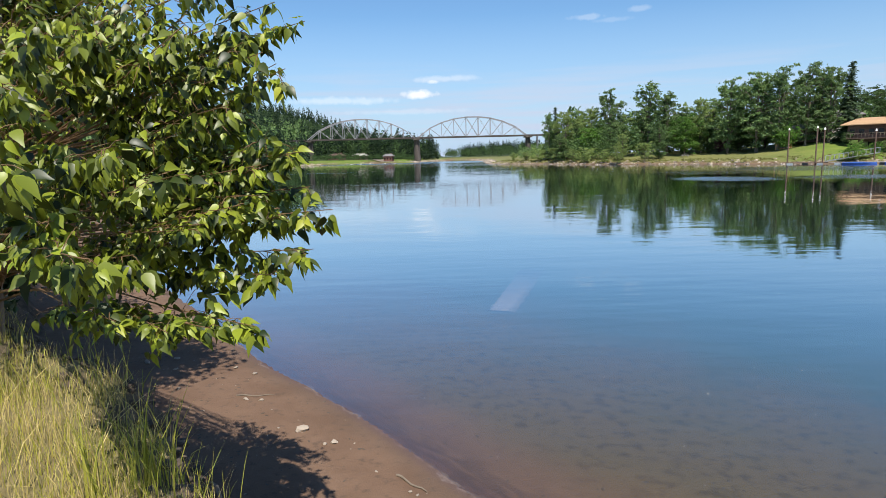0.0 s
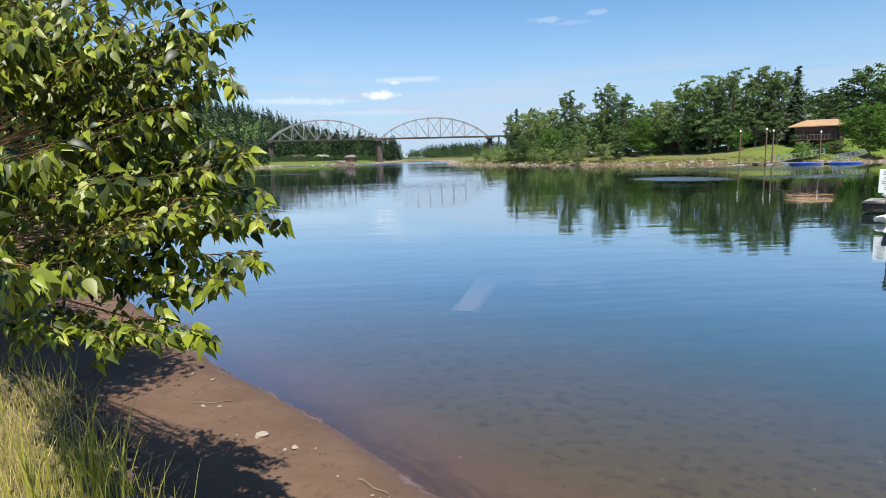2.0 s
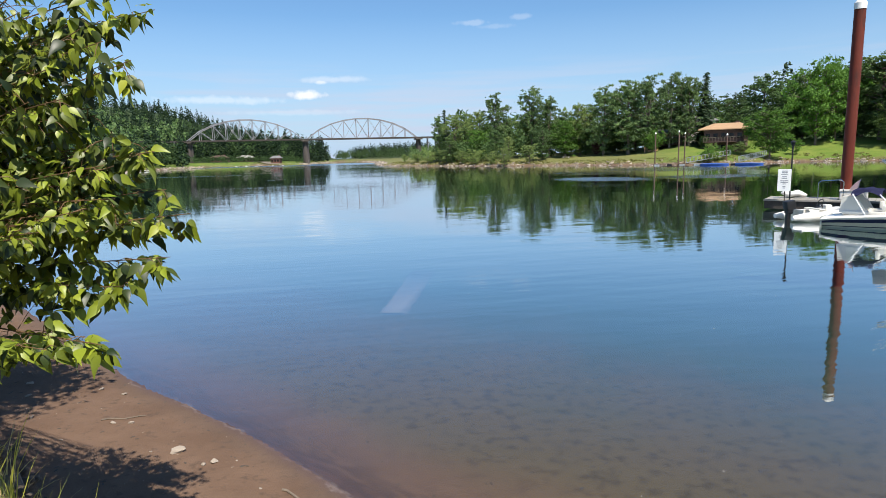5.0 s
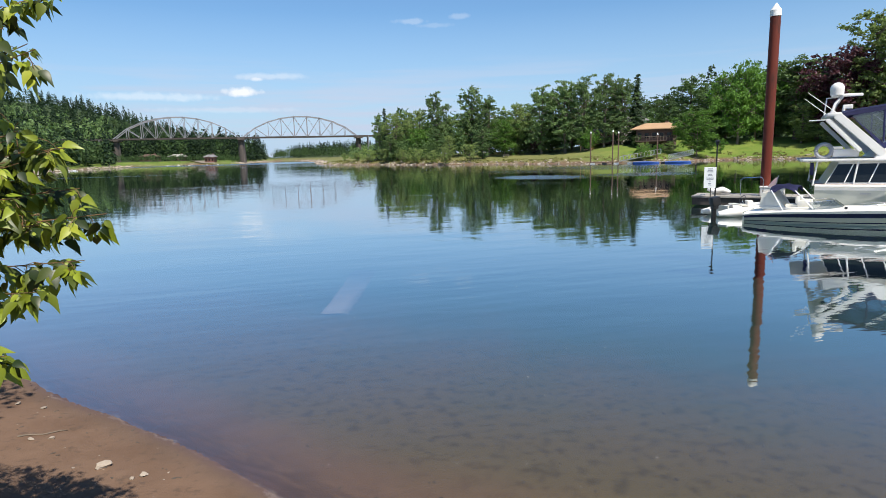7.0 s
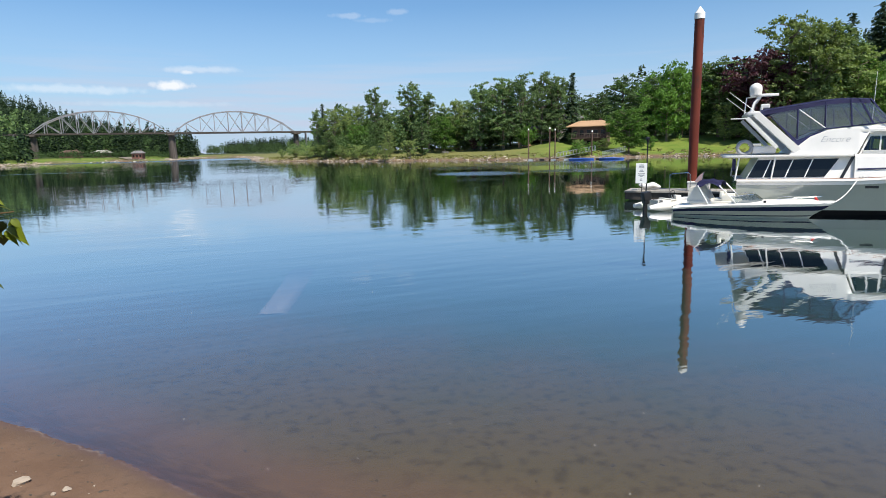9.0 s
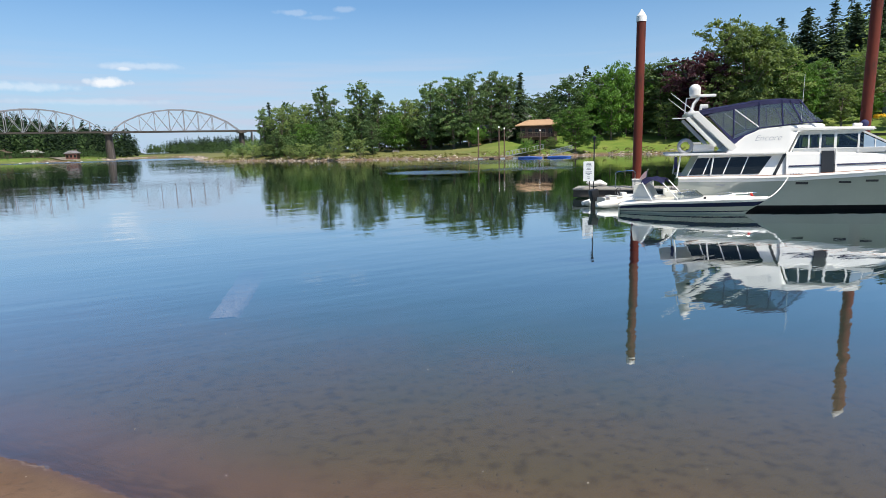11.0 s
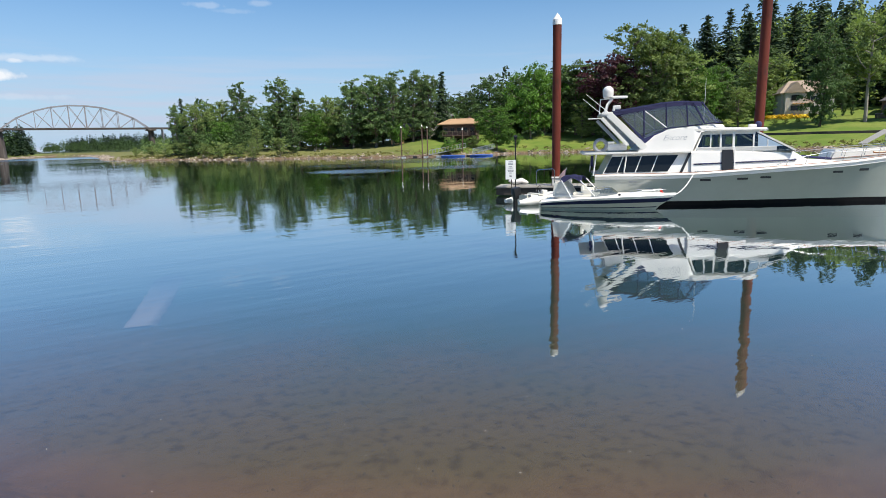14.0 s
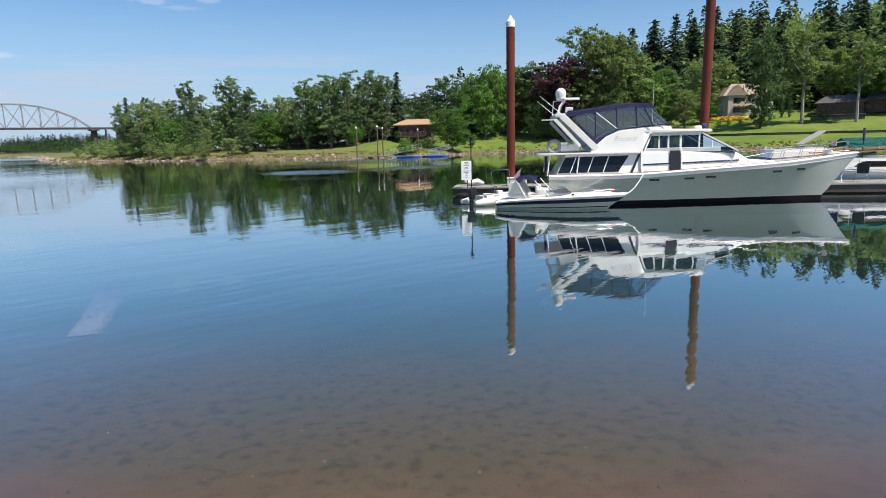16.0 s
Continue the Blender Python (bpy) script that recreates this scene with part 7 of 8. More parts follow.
def picnic_table(az, dist):
    x, y = place(az, dist)
    root = thing("picnic_table", pose(x, y, ground_at(x, y), 0, 0, -az + 12), "pale wooden picnic table on the far lawn", "table")
    bm = bmesh.new()
    box(bm, (0, 0, 0.75), (1.9, 0.75, 0.06), bevel=0.01)
    part("tabletop", bm, M["wood_grey"], root)
    for s in (-1, 1):
        bm = bmesh.new()
        box(bm, (0, s * 0.72, 0.45), (1.9, 0.28, 0.05), bevel=0.01)
        part("bench", bm, M["wood_grey"], root)
        bm = bmesh.new()
        bar(bm, (s * 0.65, -0.65, 0), (s * 0.65, 0.3, 0.74), 0.05, sides=4)
        bar(bm, (s * 0.65, 0.65, 0), (s * 0.65, -0.3, 0.74), 0.05, sides=4)
        part("trestle", bm, M["wood_grey"], root)


picnic_table(22.4, 164)


def far_boat(az, dist, ln, mat, label):
    x, y = place(az, dist)
    root = thing("covered_boat", pose(x, y, 0, 0, 0, -az), label, "boat", "covered boats at the far docks")
    root.scale = (1.0, 0.9, 0.55)
    bm = bmesh.new()
    secs = [[(s * ln, -w, 0.5), (s * ln, -w * 0.8, 0.0), (s * ln, w * 0.8, 0.0), (s * ln, w, 0.5)] for s, w in ((-0.5, 0.9), (-0.2, 1.1), (0.15, 1.0), (0.35, 0.6), (0.5, 0.05))]
    loft(bm, secs)
    part("hull", bm, mat, root)
    bm = bmesh.new()
    secs = [[(s * ln, -w, 0.5), (s * ln, -w * 0.4, 0.5 + h * 0.3), (s * ln, w * 0.4, 0.5 + h * 0.3), (s * ln, w, 0.5)] for s, w, h in ((-0.5, 0.92, 0.2), (-0.2, 1.12, 0.7), (0.05, 1.05, 0.75), (0.3, 0.7, 0.3), (0.5, 0.06, 0.08))]
    loft(bm, secs)
    part("cover", bm, mat, root)


far_boat(35.3, 131.5, 5.2, M["blue_tarp"], "long boat under a bright blue tarp at the far dock")
far_boat(38.0, 131.5, 5.0, M["blue_tarp"], "small white boat with a blue cover at the far dock")


def gangway(a0, d0, z0, a1, d1, z1, label):
    p0, p1 = Vector((*place(a0, d0), z0)), Vector((*place(a1, d1), z1))
    root = thing("gangway", Matrix.Identity(4), label, "gangway", "gangways to the far docks")
    side = Vector((0.45, 0.75, 0))
    bm = bmesh.new()
    for o in (side, -side):
        bar(bm, p0 + o, p1 + o, 0.1, sides=4)
        bar(bm, p0 + o + Vector((0, 0, 1)), p1 + o + Vector((0, 0, 1)), 0.06, sides=4)
    part("side_rail", bm, M["alu"], root)
    for k in np.linspace(0, 1, 13):
        for o in (side, -side):
            bm = bmesh.new()
            q = p0.lerp(p1, k) + o
            bar(bm, q, q + Vector((0, 0, 1)), 0.04, sides=4)
            part("baluster", bm, M["alu"], root)
    bm = bmesh.new()
    loft(bm, [[p0 + side, p0 - side], [p1 + side, p1 - side]])
    bmesh.ops.solidify(bm, geom=bm.faces[:], thickness=0.1)
    part("walkway", bm, M["wood_grey"], root)


gangway(33.0, 134, 0.5, 36.5, 143, 1.9, "pale metal gangway sloping up to the lawn")
gangway(37.2, 134, 0.6, 39.2, 142, 1.6, "grey metal gangway up to the bank")


# ---- rocks along the far bank ----
def rock_mesh(seed, mat):
    rng = random.Random(seed)
    bm = bmesh.new()
    bmesh.ops.create_icosphere(bm, subdivisions=1, radius=1.0)
    for v in bm.verts:
        k = 0.75 + 0.4 * noise.noise(v.co * 1.3 + Vector((seed * 3.1, 0, 0))) + 0.12 * rng.random()
        v.co = Vector((v.co.x * k * 1.25, v.co.y * k * 0.95, v.co.z * k * 0.7))
    me = bpy.data.meshes.new("rock")
    bm.to_mesh(me)
    bm.free()
    me.materials.append(mat)
    return me


def riprap():
    """Rough rocks, driftwood and clods along the far water line, in one mesh."""
    rng = np.random.default_rng(17)
    base = [rock_mesh(k, M["rock"]) for k in range(4)]
    forms = []
    for me in base:
        co = np.array([v.co[:] for v in me.vertices])
        forms.append((co, np.array([p.vertices[:] for p in me.polygons])))
    vs, fs, n = [], [], 0
    pts = RIVER[19:]
    for (ax, ay), (bx, by) in zip(pts[:-1], pts[1:]):
        ln = math.hypot(bx - ax, by - ay)
        for _ in range(int(ln * (5.5 if ay < 230 and ax > 0 else 2.5))):
            k = rng.random()
            x, y = ax + (bx - ax) * k, ay + (by - ay) * k
            nx, ny = (by - ay) / ln, -(bx - ax) / ln
            d = abs(rng.normal()) * 1.6 + rng.uniform(-0.5, 0.6)
            if shore(np.array([x + nx]), np.array([y + ny]))[0][0] < 0:
                nx, ny = -nx, -ny
            x, y = x + nx * d, y + ny * d
            co, fa = forms[rng.integers(4)]
            s = (0.12 + 0.4 * rng.random() ** 2.2) * (1.0 if ay < 230 and ax > 0 else 1.8)
            a = rng.random() * math.tau
            c = co * s * np.array([1.0, 1.0, 0.8])
            c = np.stack([c[:, 0] * math.cos(a) - c[:, 1] * math.sin(a), c[:, 0] * math.sin(a) + c[:, 1] * math.cos(a), c[:, 2]], -1)
            vs.append(c + [x, y, max(ground_at(x, y), -0.1) + 0.1 * s])
            fs.append(fa + n)
            n += len(co)
    tagged(new("bank_rocks", mesh_of("bank_rocks", np.concatenate(vs), np.concatenate(fs), M["rock"])), "rough brown rocks and clods along the far water's edge", "rocks", kind="stuff")


riprap()


def rough_grass():
    """Tufts of long grass and weeds over the far bank above the rocks."""
    rng = np.random.default_rng(23)
    cs, rs = [], []
    pts = RIVER[28:]
    for (ax, ay), (bx, by) in zip(pts[:-1], pts[1:]):
        ln = math.hypot(bx - ax, by - ay)
        for _ in range(int(ln * 4.5)):
            k = rng.random()
            x, y = ax + (bx - ax) * k, ay + (by - ay) * k
            nx, ny = (by - ay) / ln, -(bx - ax) / ln
            if shore(np.array([x + nx]), np.array([y + ny]))[0][0] < 0:
                nx, ny = -nx, -ny
            d = rng.uniform(1.2, 8)
            x, y = x + nx * d, y + ny * d
            s = rng.uniform(0.2, 0.6)
            cs.append((x, y, ground_at(x, y) + 0.15 * s))
            rs.append((s, s, s * 0.55))
    v, f = leaf_cloud(cs, rs, len(cs) * 18, 0.15, rng, 0.4, 0.3)
    tagged(new("bank_weeds", mesh_of("bank_weeds", v, f, M["grass_far"])), "rough olive weeds and long grass on the far bank", "weeds", kind="stuff")


rough_grass()

# ---- submerged slab ----
def drowned_slab():
    """A pale slab on the river bed, its rim uneven, its colour darker towards the rim and far end."""
    mat = bpy.data.materials.new("darkening_concrete")
    nt = nodes_of(mat)
    co = add(nt, "ShaderNodeTexCoord")
    sep = add(nt, "ShaderNodeSeparateXYZ")
    nt.links.new(co.outputs["Object"], sep.inputs[0])
    grit = add(nt, "ShaderNodeTexNoise", in_Scale=1.4, in_Detail=6.0)
    nt.links.new(co.outputs["Object"], grit.inputs["Vector"])
    rim = add(nt, "ShaderNodeMath", operation="ABSOLUTE")
    nt.links.new(sep.outputs[0], rim.inputs[0])
    edge = add(nt, "ShaderNodeMapRange", interpolation_type="SMOOTHSTEP", in_1=0.12, in_2=0.42, in_3=0.0, in_4=0.75)
    nt.links.new(rim.outputs[0], edge.inputs[0])
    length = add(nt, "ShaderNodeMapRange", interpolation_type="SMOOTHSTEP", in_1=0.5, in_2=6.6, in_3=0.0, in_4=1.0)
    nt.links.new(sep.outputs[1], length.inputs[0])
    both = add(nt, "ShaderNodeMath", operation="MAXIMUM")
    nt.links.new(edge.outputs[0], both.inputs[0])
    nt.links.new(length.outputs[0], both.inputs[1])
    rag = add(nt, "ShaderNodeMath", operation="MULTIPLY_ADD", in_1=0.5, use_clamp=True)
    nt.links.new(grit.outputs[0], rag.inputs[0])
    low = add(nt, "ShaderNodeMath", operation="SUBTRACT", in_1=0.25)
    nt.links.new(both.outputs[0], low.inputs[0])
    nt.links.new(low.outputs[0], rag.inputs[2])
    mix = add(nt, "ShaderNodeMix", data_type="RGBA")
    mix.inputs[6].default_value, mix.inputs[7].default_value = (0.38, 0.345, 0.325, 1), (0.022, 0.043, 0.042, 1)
    nt.links.new(rag.outputs[0], mix.inputs[0])
    bsdf = add(nt, "ShaderNodeBsdfPrincipled", in_Roughness=0.9)
    nt.links.new(mix.outputs[2], bsdf.inputs["Base Color"])
    out = add(nt, "ShaderNodeOutputMaterial")
    nt.links.new(bsdf.outputs[0], out.inputs[0])
    bm = bmesh.new()
    rows = []
    for k in range(25):
        q = k / 24
        half = 0.40 + 0.02 * math.sin(k * 1.7) + 0.015 * math.sin(k * 4.1)
        rows.append([(u * half, 6.6 * q + 0.08 * u * math.sin(u * 3), -0.42 - 0.32 * q - 0.05 * abs(u) ** 3) for u in (-1, -0.6, -0.2, 0.2, 0.6, 1)])
    loft(bm, rows)
    bmesh.ops.solidify(bm, geom=bm.faces[:], thickness=0.05)
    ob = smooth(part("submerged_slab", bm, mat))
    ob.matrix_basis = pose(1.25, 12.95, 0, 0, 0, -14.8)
    tagged(ob, "pale concrete slab lying under the shallow water, darker towards rim and far end", "slab")


drowned_slab()


# ---- the beach and bank in front ----
def make_stone(x, y, size, seed, turn):
    z = ground_at(x, y)
    rng = random.Random(seed)
    bm = bmesh.new()
    bmesh.ops.create_icosphere(bm, subdivisions=2, radius=0.5)
    cut = [Vector((rng.uniform(-1, 1), rng.uniform(-1, 1), rng.uniform(-0.6, 0.9))).normalized() for _ in range(8)]
    for v in bm.verts:
        for c in cut:
            over = v.co.dot(c) - 0.27
            if over > 0:
                v.co -= c * over
        v.co += v.co.normalized() * 0.03 * noise.noise(v.co * 5 + Vector((seed, 0, 0)))
        v.co = Vector((v.co.x * 1.15 * size, v.co.y * 0.85 * size, v.co.z * 0.55 * size))
    me = bpy.data.meshes.new("stone")
    bm.to_mesh(me)
    bm.free()
    me.materials.append(M["stone"])
    ob = new("beach_stone", me)
    ob.matrix_basis = pose(x, y, z + 0.12 * size, rng.uniform(-8, 8), rng.uniform(-8, 8), turn)
    tagged(ob, "pale angular stone lying on the brown sand", "stone", "stones on the beach")


for k, (x, y, size) in enumerate(((-1.63, 6.16, 0.2), (-1.22, 5.88, 0.12), (-1.31, 5.83, 0.08), (-3.11, 8.33, 0.11), (-2.54, 7.05, 0.1), (-2.35, 7.04, 0.09), (-2.75, 8.1, 0.1), (-3.5, 7.3, 0.1), (-4.4, 8.3, 0.16), (-4.1, 8.6, 0.12),
                                  (-3.9, 8.1, 0.1), (-1.9, 6.2, 0.05), (-1.0, 5.9, 0.04), (-0.7, 5.3, 0.045), (-2.9, 6.6, 0.05), (-0.35, 4.95, 0.06), (-0.28, 4.9, 0.05))):
    make_stone(x, y, size * 0.82, k + 1, 37 * k)


def pebbles():
    """Small stones, shell bits and scraps over the sand and just under the water."""
    rng = np.random.default_rng(31)
    forms = []
    for k in range(3):
        me = rock_mesh(40 + k, M["stone"])
        forms.append((np.array([v.co[:] for v in me.vertices]), np.array([p.vertices[:] for p in me.polygons])))
    for name, label, mat, count, box_, lim, size in (
            ("pebbles", "small pale pebbles scattered over the sand", M["stone"], 90, (-7, 1.5, 3.5, 13), (0.05, 2.0), (0.006, 0.015)),
            ("sand_scraps", "dark bark scraps and twig bits on the sand", M["bark_dark"], 260, (-7, 1.5, 3.5, 13), (0.05, 2.1), (0.008, 0.03)),
            ("sunken_leaves", "dark sunken leaves on the river bed", M["wood_dark"], 700, (-4, 14, 2, 14), (-5.5, -0.1), (0.01, 0.032)),
            ("floating_specks", "white specks of fluff floating on the water", M["trim_white"], 120, (-3, 16, 3, 18), (-14, -0.3), (0.004, 0.010))):
        vs, fs, n, made = [], [], 0, 0
        while made < count:
            x, y = rng.uniform(box_[0], box_[1]), rng.uniform(box_[2], box_[3])
            d = float(shore(np.array([x]), np.array([y]))[0][0])
            if not lim[0] < d < lim[1]:
                continue
            made += 1
            co, fa = forms[rng.integers(3)]
            s = rng.uniform(*size)
            flat = 0.3 if mat in (M["wood_dark"], M["bark_dark"]) else 0.8
            a = rng.random() * math.tau
            c = co * s * np.array([1.0, 0.6, flat * 0.6])
            c = np.stack([c[:, 0] * math.cos(a) - c[:, 1] * math.sin(a), c[:, 0] * math.sin(a) + c[:, 1] * math.cos(a), c[:, 2]], -1)
            z = 0.002 if name == "floating_specks" else ground_at(x, y) + s * 0.1
            vs.append(c + [x, y, z])
            fs.append(fa + n)
            n += len(co)
        tagged(new(name, mesh_of(name, np.concatenate(vs), np.concatenate(fs), mat)), label, "litter", kind="stuff")


pebbles()
for x0, y0, x1, y1, r in ((-0.5, 5.25, -0.2, 4.95, 0.012), (-2.7, 7.15, -2.25, 7.25, 0.01), (-2.3, 4.55, -1.55, 3.75, 0.035)):
    bm = bmesh.new()
    pts = [(x0 + (x1 - x0) * k, y0 + (y1 - y0) * k + 0.02 * math.sin(k * 9), ground_at(x0 + (x1 - x0) * k, y0 + (y1 - y0) * k) + r * 0.8) for k in np.linspace(0, 1, 7)]
    tube(bm, pts, [r, r, r * 0.9, r * 0.8, r * 0.8, r * 0.7, r * 0.4], 6)
    tagged(part("driftwood_stick", bm, M["bark"]), "weathered grey stick lying on the sand", "stick", "sticks on the beach")


def blades(name, label, mat, spots, seed, tall, width, curl):
    """Blades of grass, each a bent tapering strip."""
    rng = np.random.default_rng(seed)
    n = len(spots)
    h = rng.uniform(tall[0], tall[1], n)
    a = rng.random(n) * math.tau
    lean = rng.uniform(0.1, curl, n) * h
    dx, dy = np.cos(a) * lean, np.sin(a) * lean
    w = width * rng.uniform(0.6, 1.3, n)
    b = rng.random(n) * math.pi
    wx, wy = np.cos(b) * w, np.sin(b) * w
    x, y, z = spots.T
    rows = []
    for k, ww in ((0, 1.0), (0.45, 0.8), (0.8, 0.5)):
        cx, cy, cz = x + dx * k ** 2, y + dy * k ** 2, z + h * k * (1 - 0.12 * k)
        rows += [np.stack([cx - wx * ww, cy - wy * ww, cz], -1), np.stack([cx + wx * ww, cy + wy * ww, cz], -1)]
    rows.append(np.stack([x + dx, y + dy, z + h * 0.9], -1))
    v = np.stack(rows, 1).reshape(-1, 3)
    k = np.arange(n)[:, None] * 7
    f = np.concatenate([k + [0, 1, 3], k + [0, 3, 2], k + [2, 3, 5], k + [2, 5, 4], k + [4, 5, 6]])
    tagged(new(name, mesh_of(name, v, f, mat)), label, "grass", kind="stuff")


def grass_spots(seed, count, d_lo, d_hi, area, clump=0.0):
    rng = np.random.default_rng(seed)
    out = np.zeros((0, 3))
    centres = None
    while len(out) < count:
        x, y = rng.uniform(area[0], area[1], count * 2), rng.uniform(area[2], area[3], count * 2)
        if clump:
            m = max(8, int(count / 26))
            if centres is None:
                cx, cy = rng.uniform(area[0], area[1], m * 6), rng.uniform(area[2], area[3], m * 6)
                d0, _ = shore(cx, cy)
                ok = (d0 - bank_foot(cx, cy) > d_lo) & (d0 < d_hi)
                centres = np.stack([cx[ok], cy[ok]], -1)[:m]
            pick = rng.integers(len(centres), size=count * 2)
            x, y = centres[pick, 0] + rng.normal(size=count * 2) * clump, centres[pick, 1] + rng.normal(size=count * 2) * clump
        d, near = shore(x, y)
        ok = (d - bank_foot(x, y) > d_lo - 0.5 * clump) & (d < d_hi) & (np.hypot(x, y) > 1.3)
        out = np.vstack([out, np.stack([x[ok], y[ok], land(x[ok], y[ok]) - 0.01], -1)])
    return out[:count]


BANK = (-6.5, 0.2, 1.0, 8.5)
blades("dry_turf", "short dry yellow grass on the bank", M["grass_dry"], grass_spots(1, 15000, 0.84, 7.0, BANK), 2, (0.07, 0.24), 0.0024, 0.4)
blades("green_turf", "green grass mixed through the dry turf", M["grass_green"], grass_spots(3, 13000, 0.98, 7.0, BANK, 0.3), 4, (0.08, 0.27), 0.0024, 0.4)
blades("dry_stalks", "thin dry grass stalks standing on the bank", M["grass_dry"], grass_spots(5, 1100, 0.85, 5.0, BANK, 0.35), 6, (0.2, 0.46), 0.0017, 0.4)
blades("fallen_stalks", "pale broken stalks leaning over the turf", M["grass_dry"], grass_spots(25, 300, 0.6, 4.0, BANK, 0.3), 26, (0.14, 0.34), 0.003, 1.6)
blades("tall_grass", "tall green grass blades at the bank's edge", M["grass_green"], grass_spots(7, 70, 0.6, 3.0, (-3.2, -0.8, 2.4, 4.6), 0.12), 8, (0.25, 0.6), 0.004, 0.4)
rng = np.random.default_rng(15)
tuft = np.array([(-1.72, 3.08), (-1.62, 3.16), (-1.5, 3.3), (-1.95, 3.0)])[rng.integers(4, size=60)] + rng.normal(size=(60, 2)) * 0.035
blades("edge_tuft", "tall fresh grass tuft at the bank's edge", M["grass_green"], np.column_stack([tuft, land(tuft[:, 0], tuft[:, 1]) - 0.01]), 16, (0.35, 0.72), 0.006, 0.4)
blades("rear_grass", "long grass below the cottonwood", M["grass_green"], grass_spots(9, 900, 0.5, 6.0, (-7.5, -3.0, 4.0, 8.5), 0.25), 10, (0.2, 0.45), 0.004, 0.5)


# ---- the cottonwood sapling beside the camera ----
def leaf_shape(length, seed):
    """An ovate pointed leaf, folded along its rib and curved; stalk at the origin, blade along +x."""
    rng = random.Random(seed)
    stalk = 0.35 * length
    fold, droop = rng.uniform(0.12, 0.3), rng.uniform(0.1, 0.35)

    us, ws = (0.0, 0.12, 0.30, 0.52, 0.76, 1.06), (0.0, 0.21, 0.27, 0.22, 0.11, 0.0)

    def at(t, side):
        w = ws[t] * length * side
        return (stalk + us[t] * length, w, abs(w) * fold - droop * length * us[t] ** 2)

    n = len(us)
    v = [at(t, 0) for t in range(n)] + [at(t, 1) for t in range(1, n - 1)] + [at(t, -1) for t in range(1, n - 1)] + [(0, 0.008 * length, 0), (0, -0.008 * length, 0)]
    L, R = n - 1, 2 * n - 3
    f = [(0, 1, L + 1), (0, R + 1, 1), (n - 2, n - 1, L + n - 2), (n - 2, R + n - 2, n - 1), (3 * n - 4, 3 * n - 3, 0)]
    for t in range(1, n - 2):
        f += [(t, t + 1, L + t + 1), (t, L + t + 1, L + t), (t, R + t, R + t + 1), (t, R + t + 1, t + 1)]
    return np.array(v), np.array(f)


SHAPES = [leaf_shape(1.0, k) for k in range(5)]


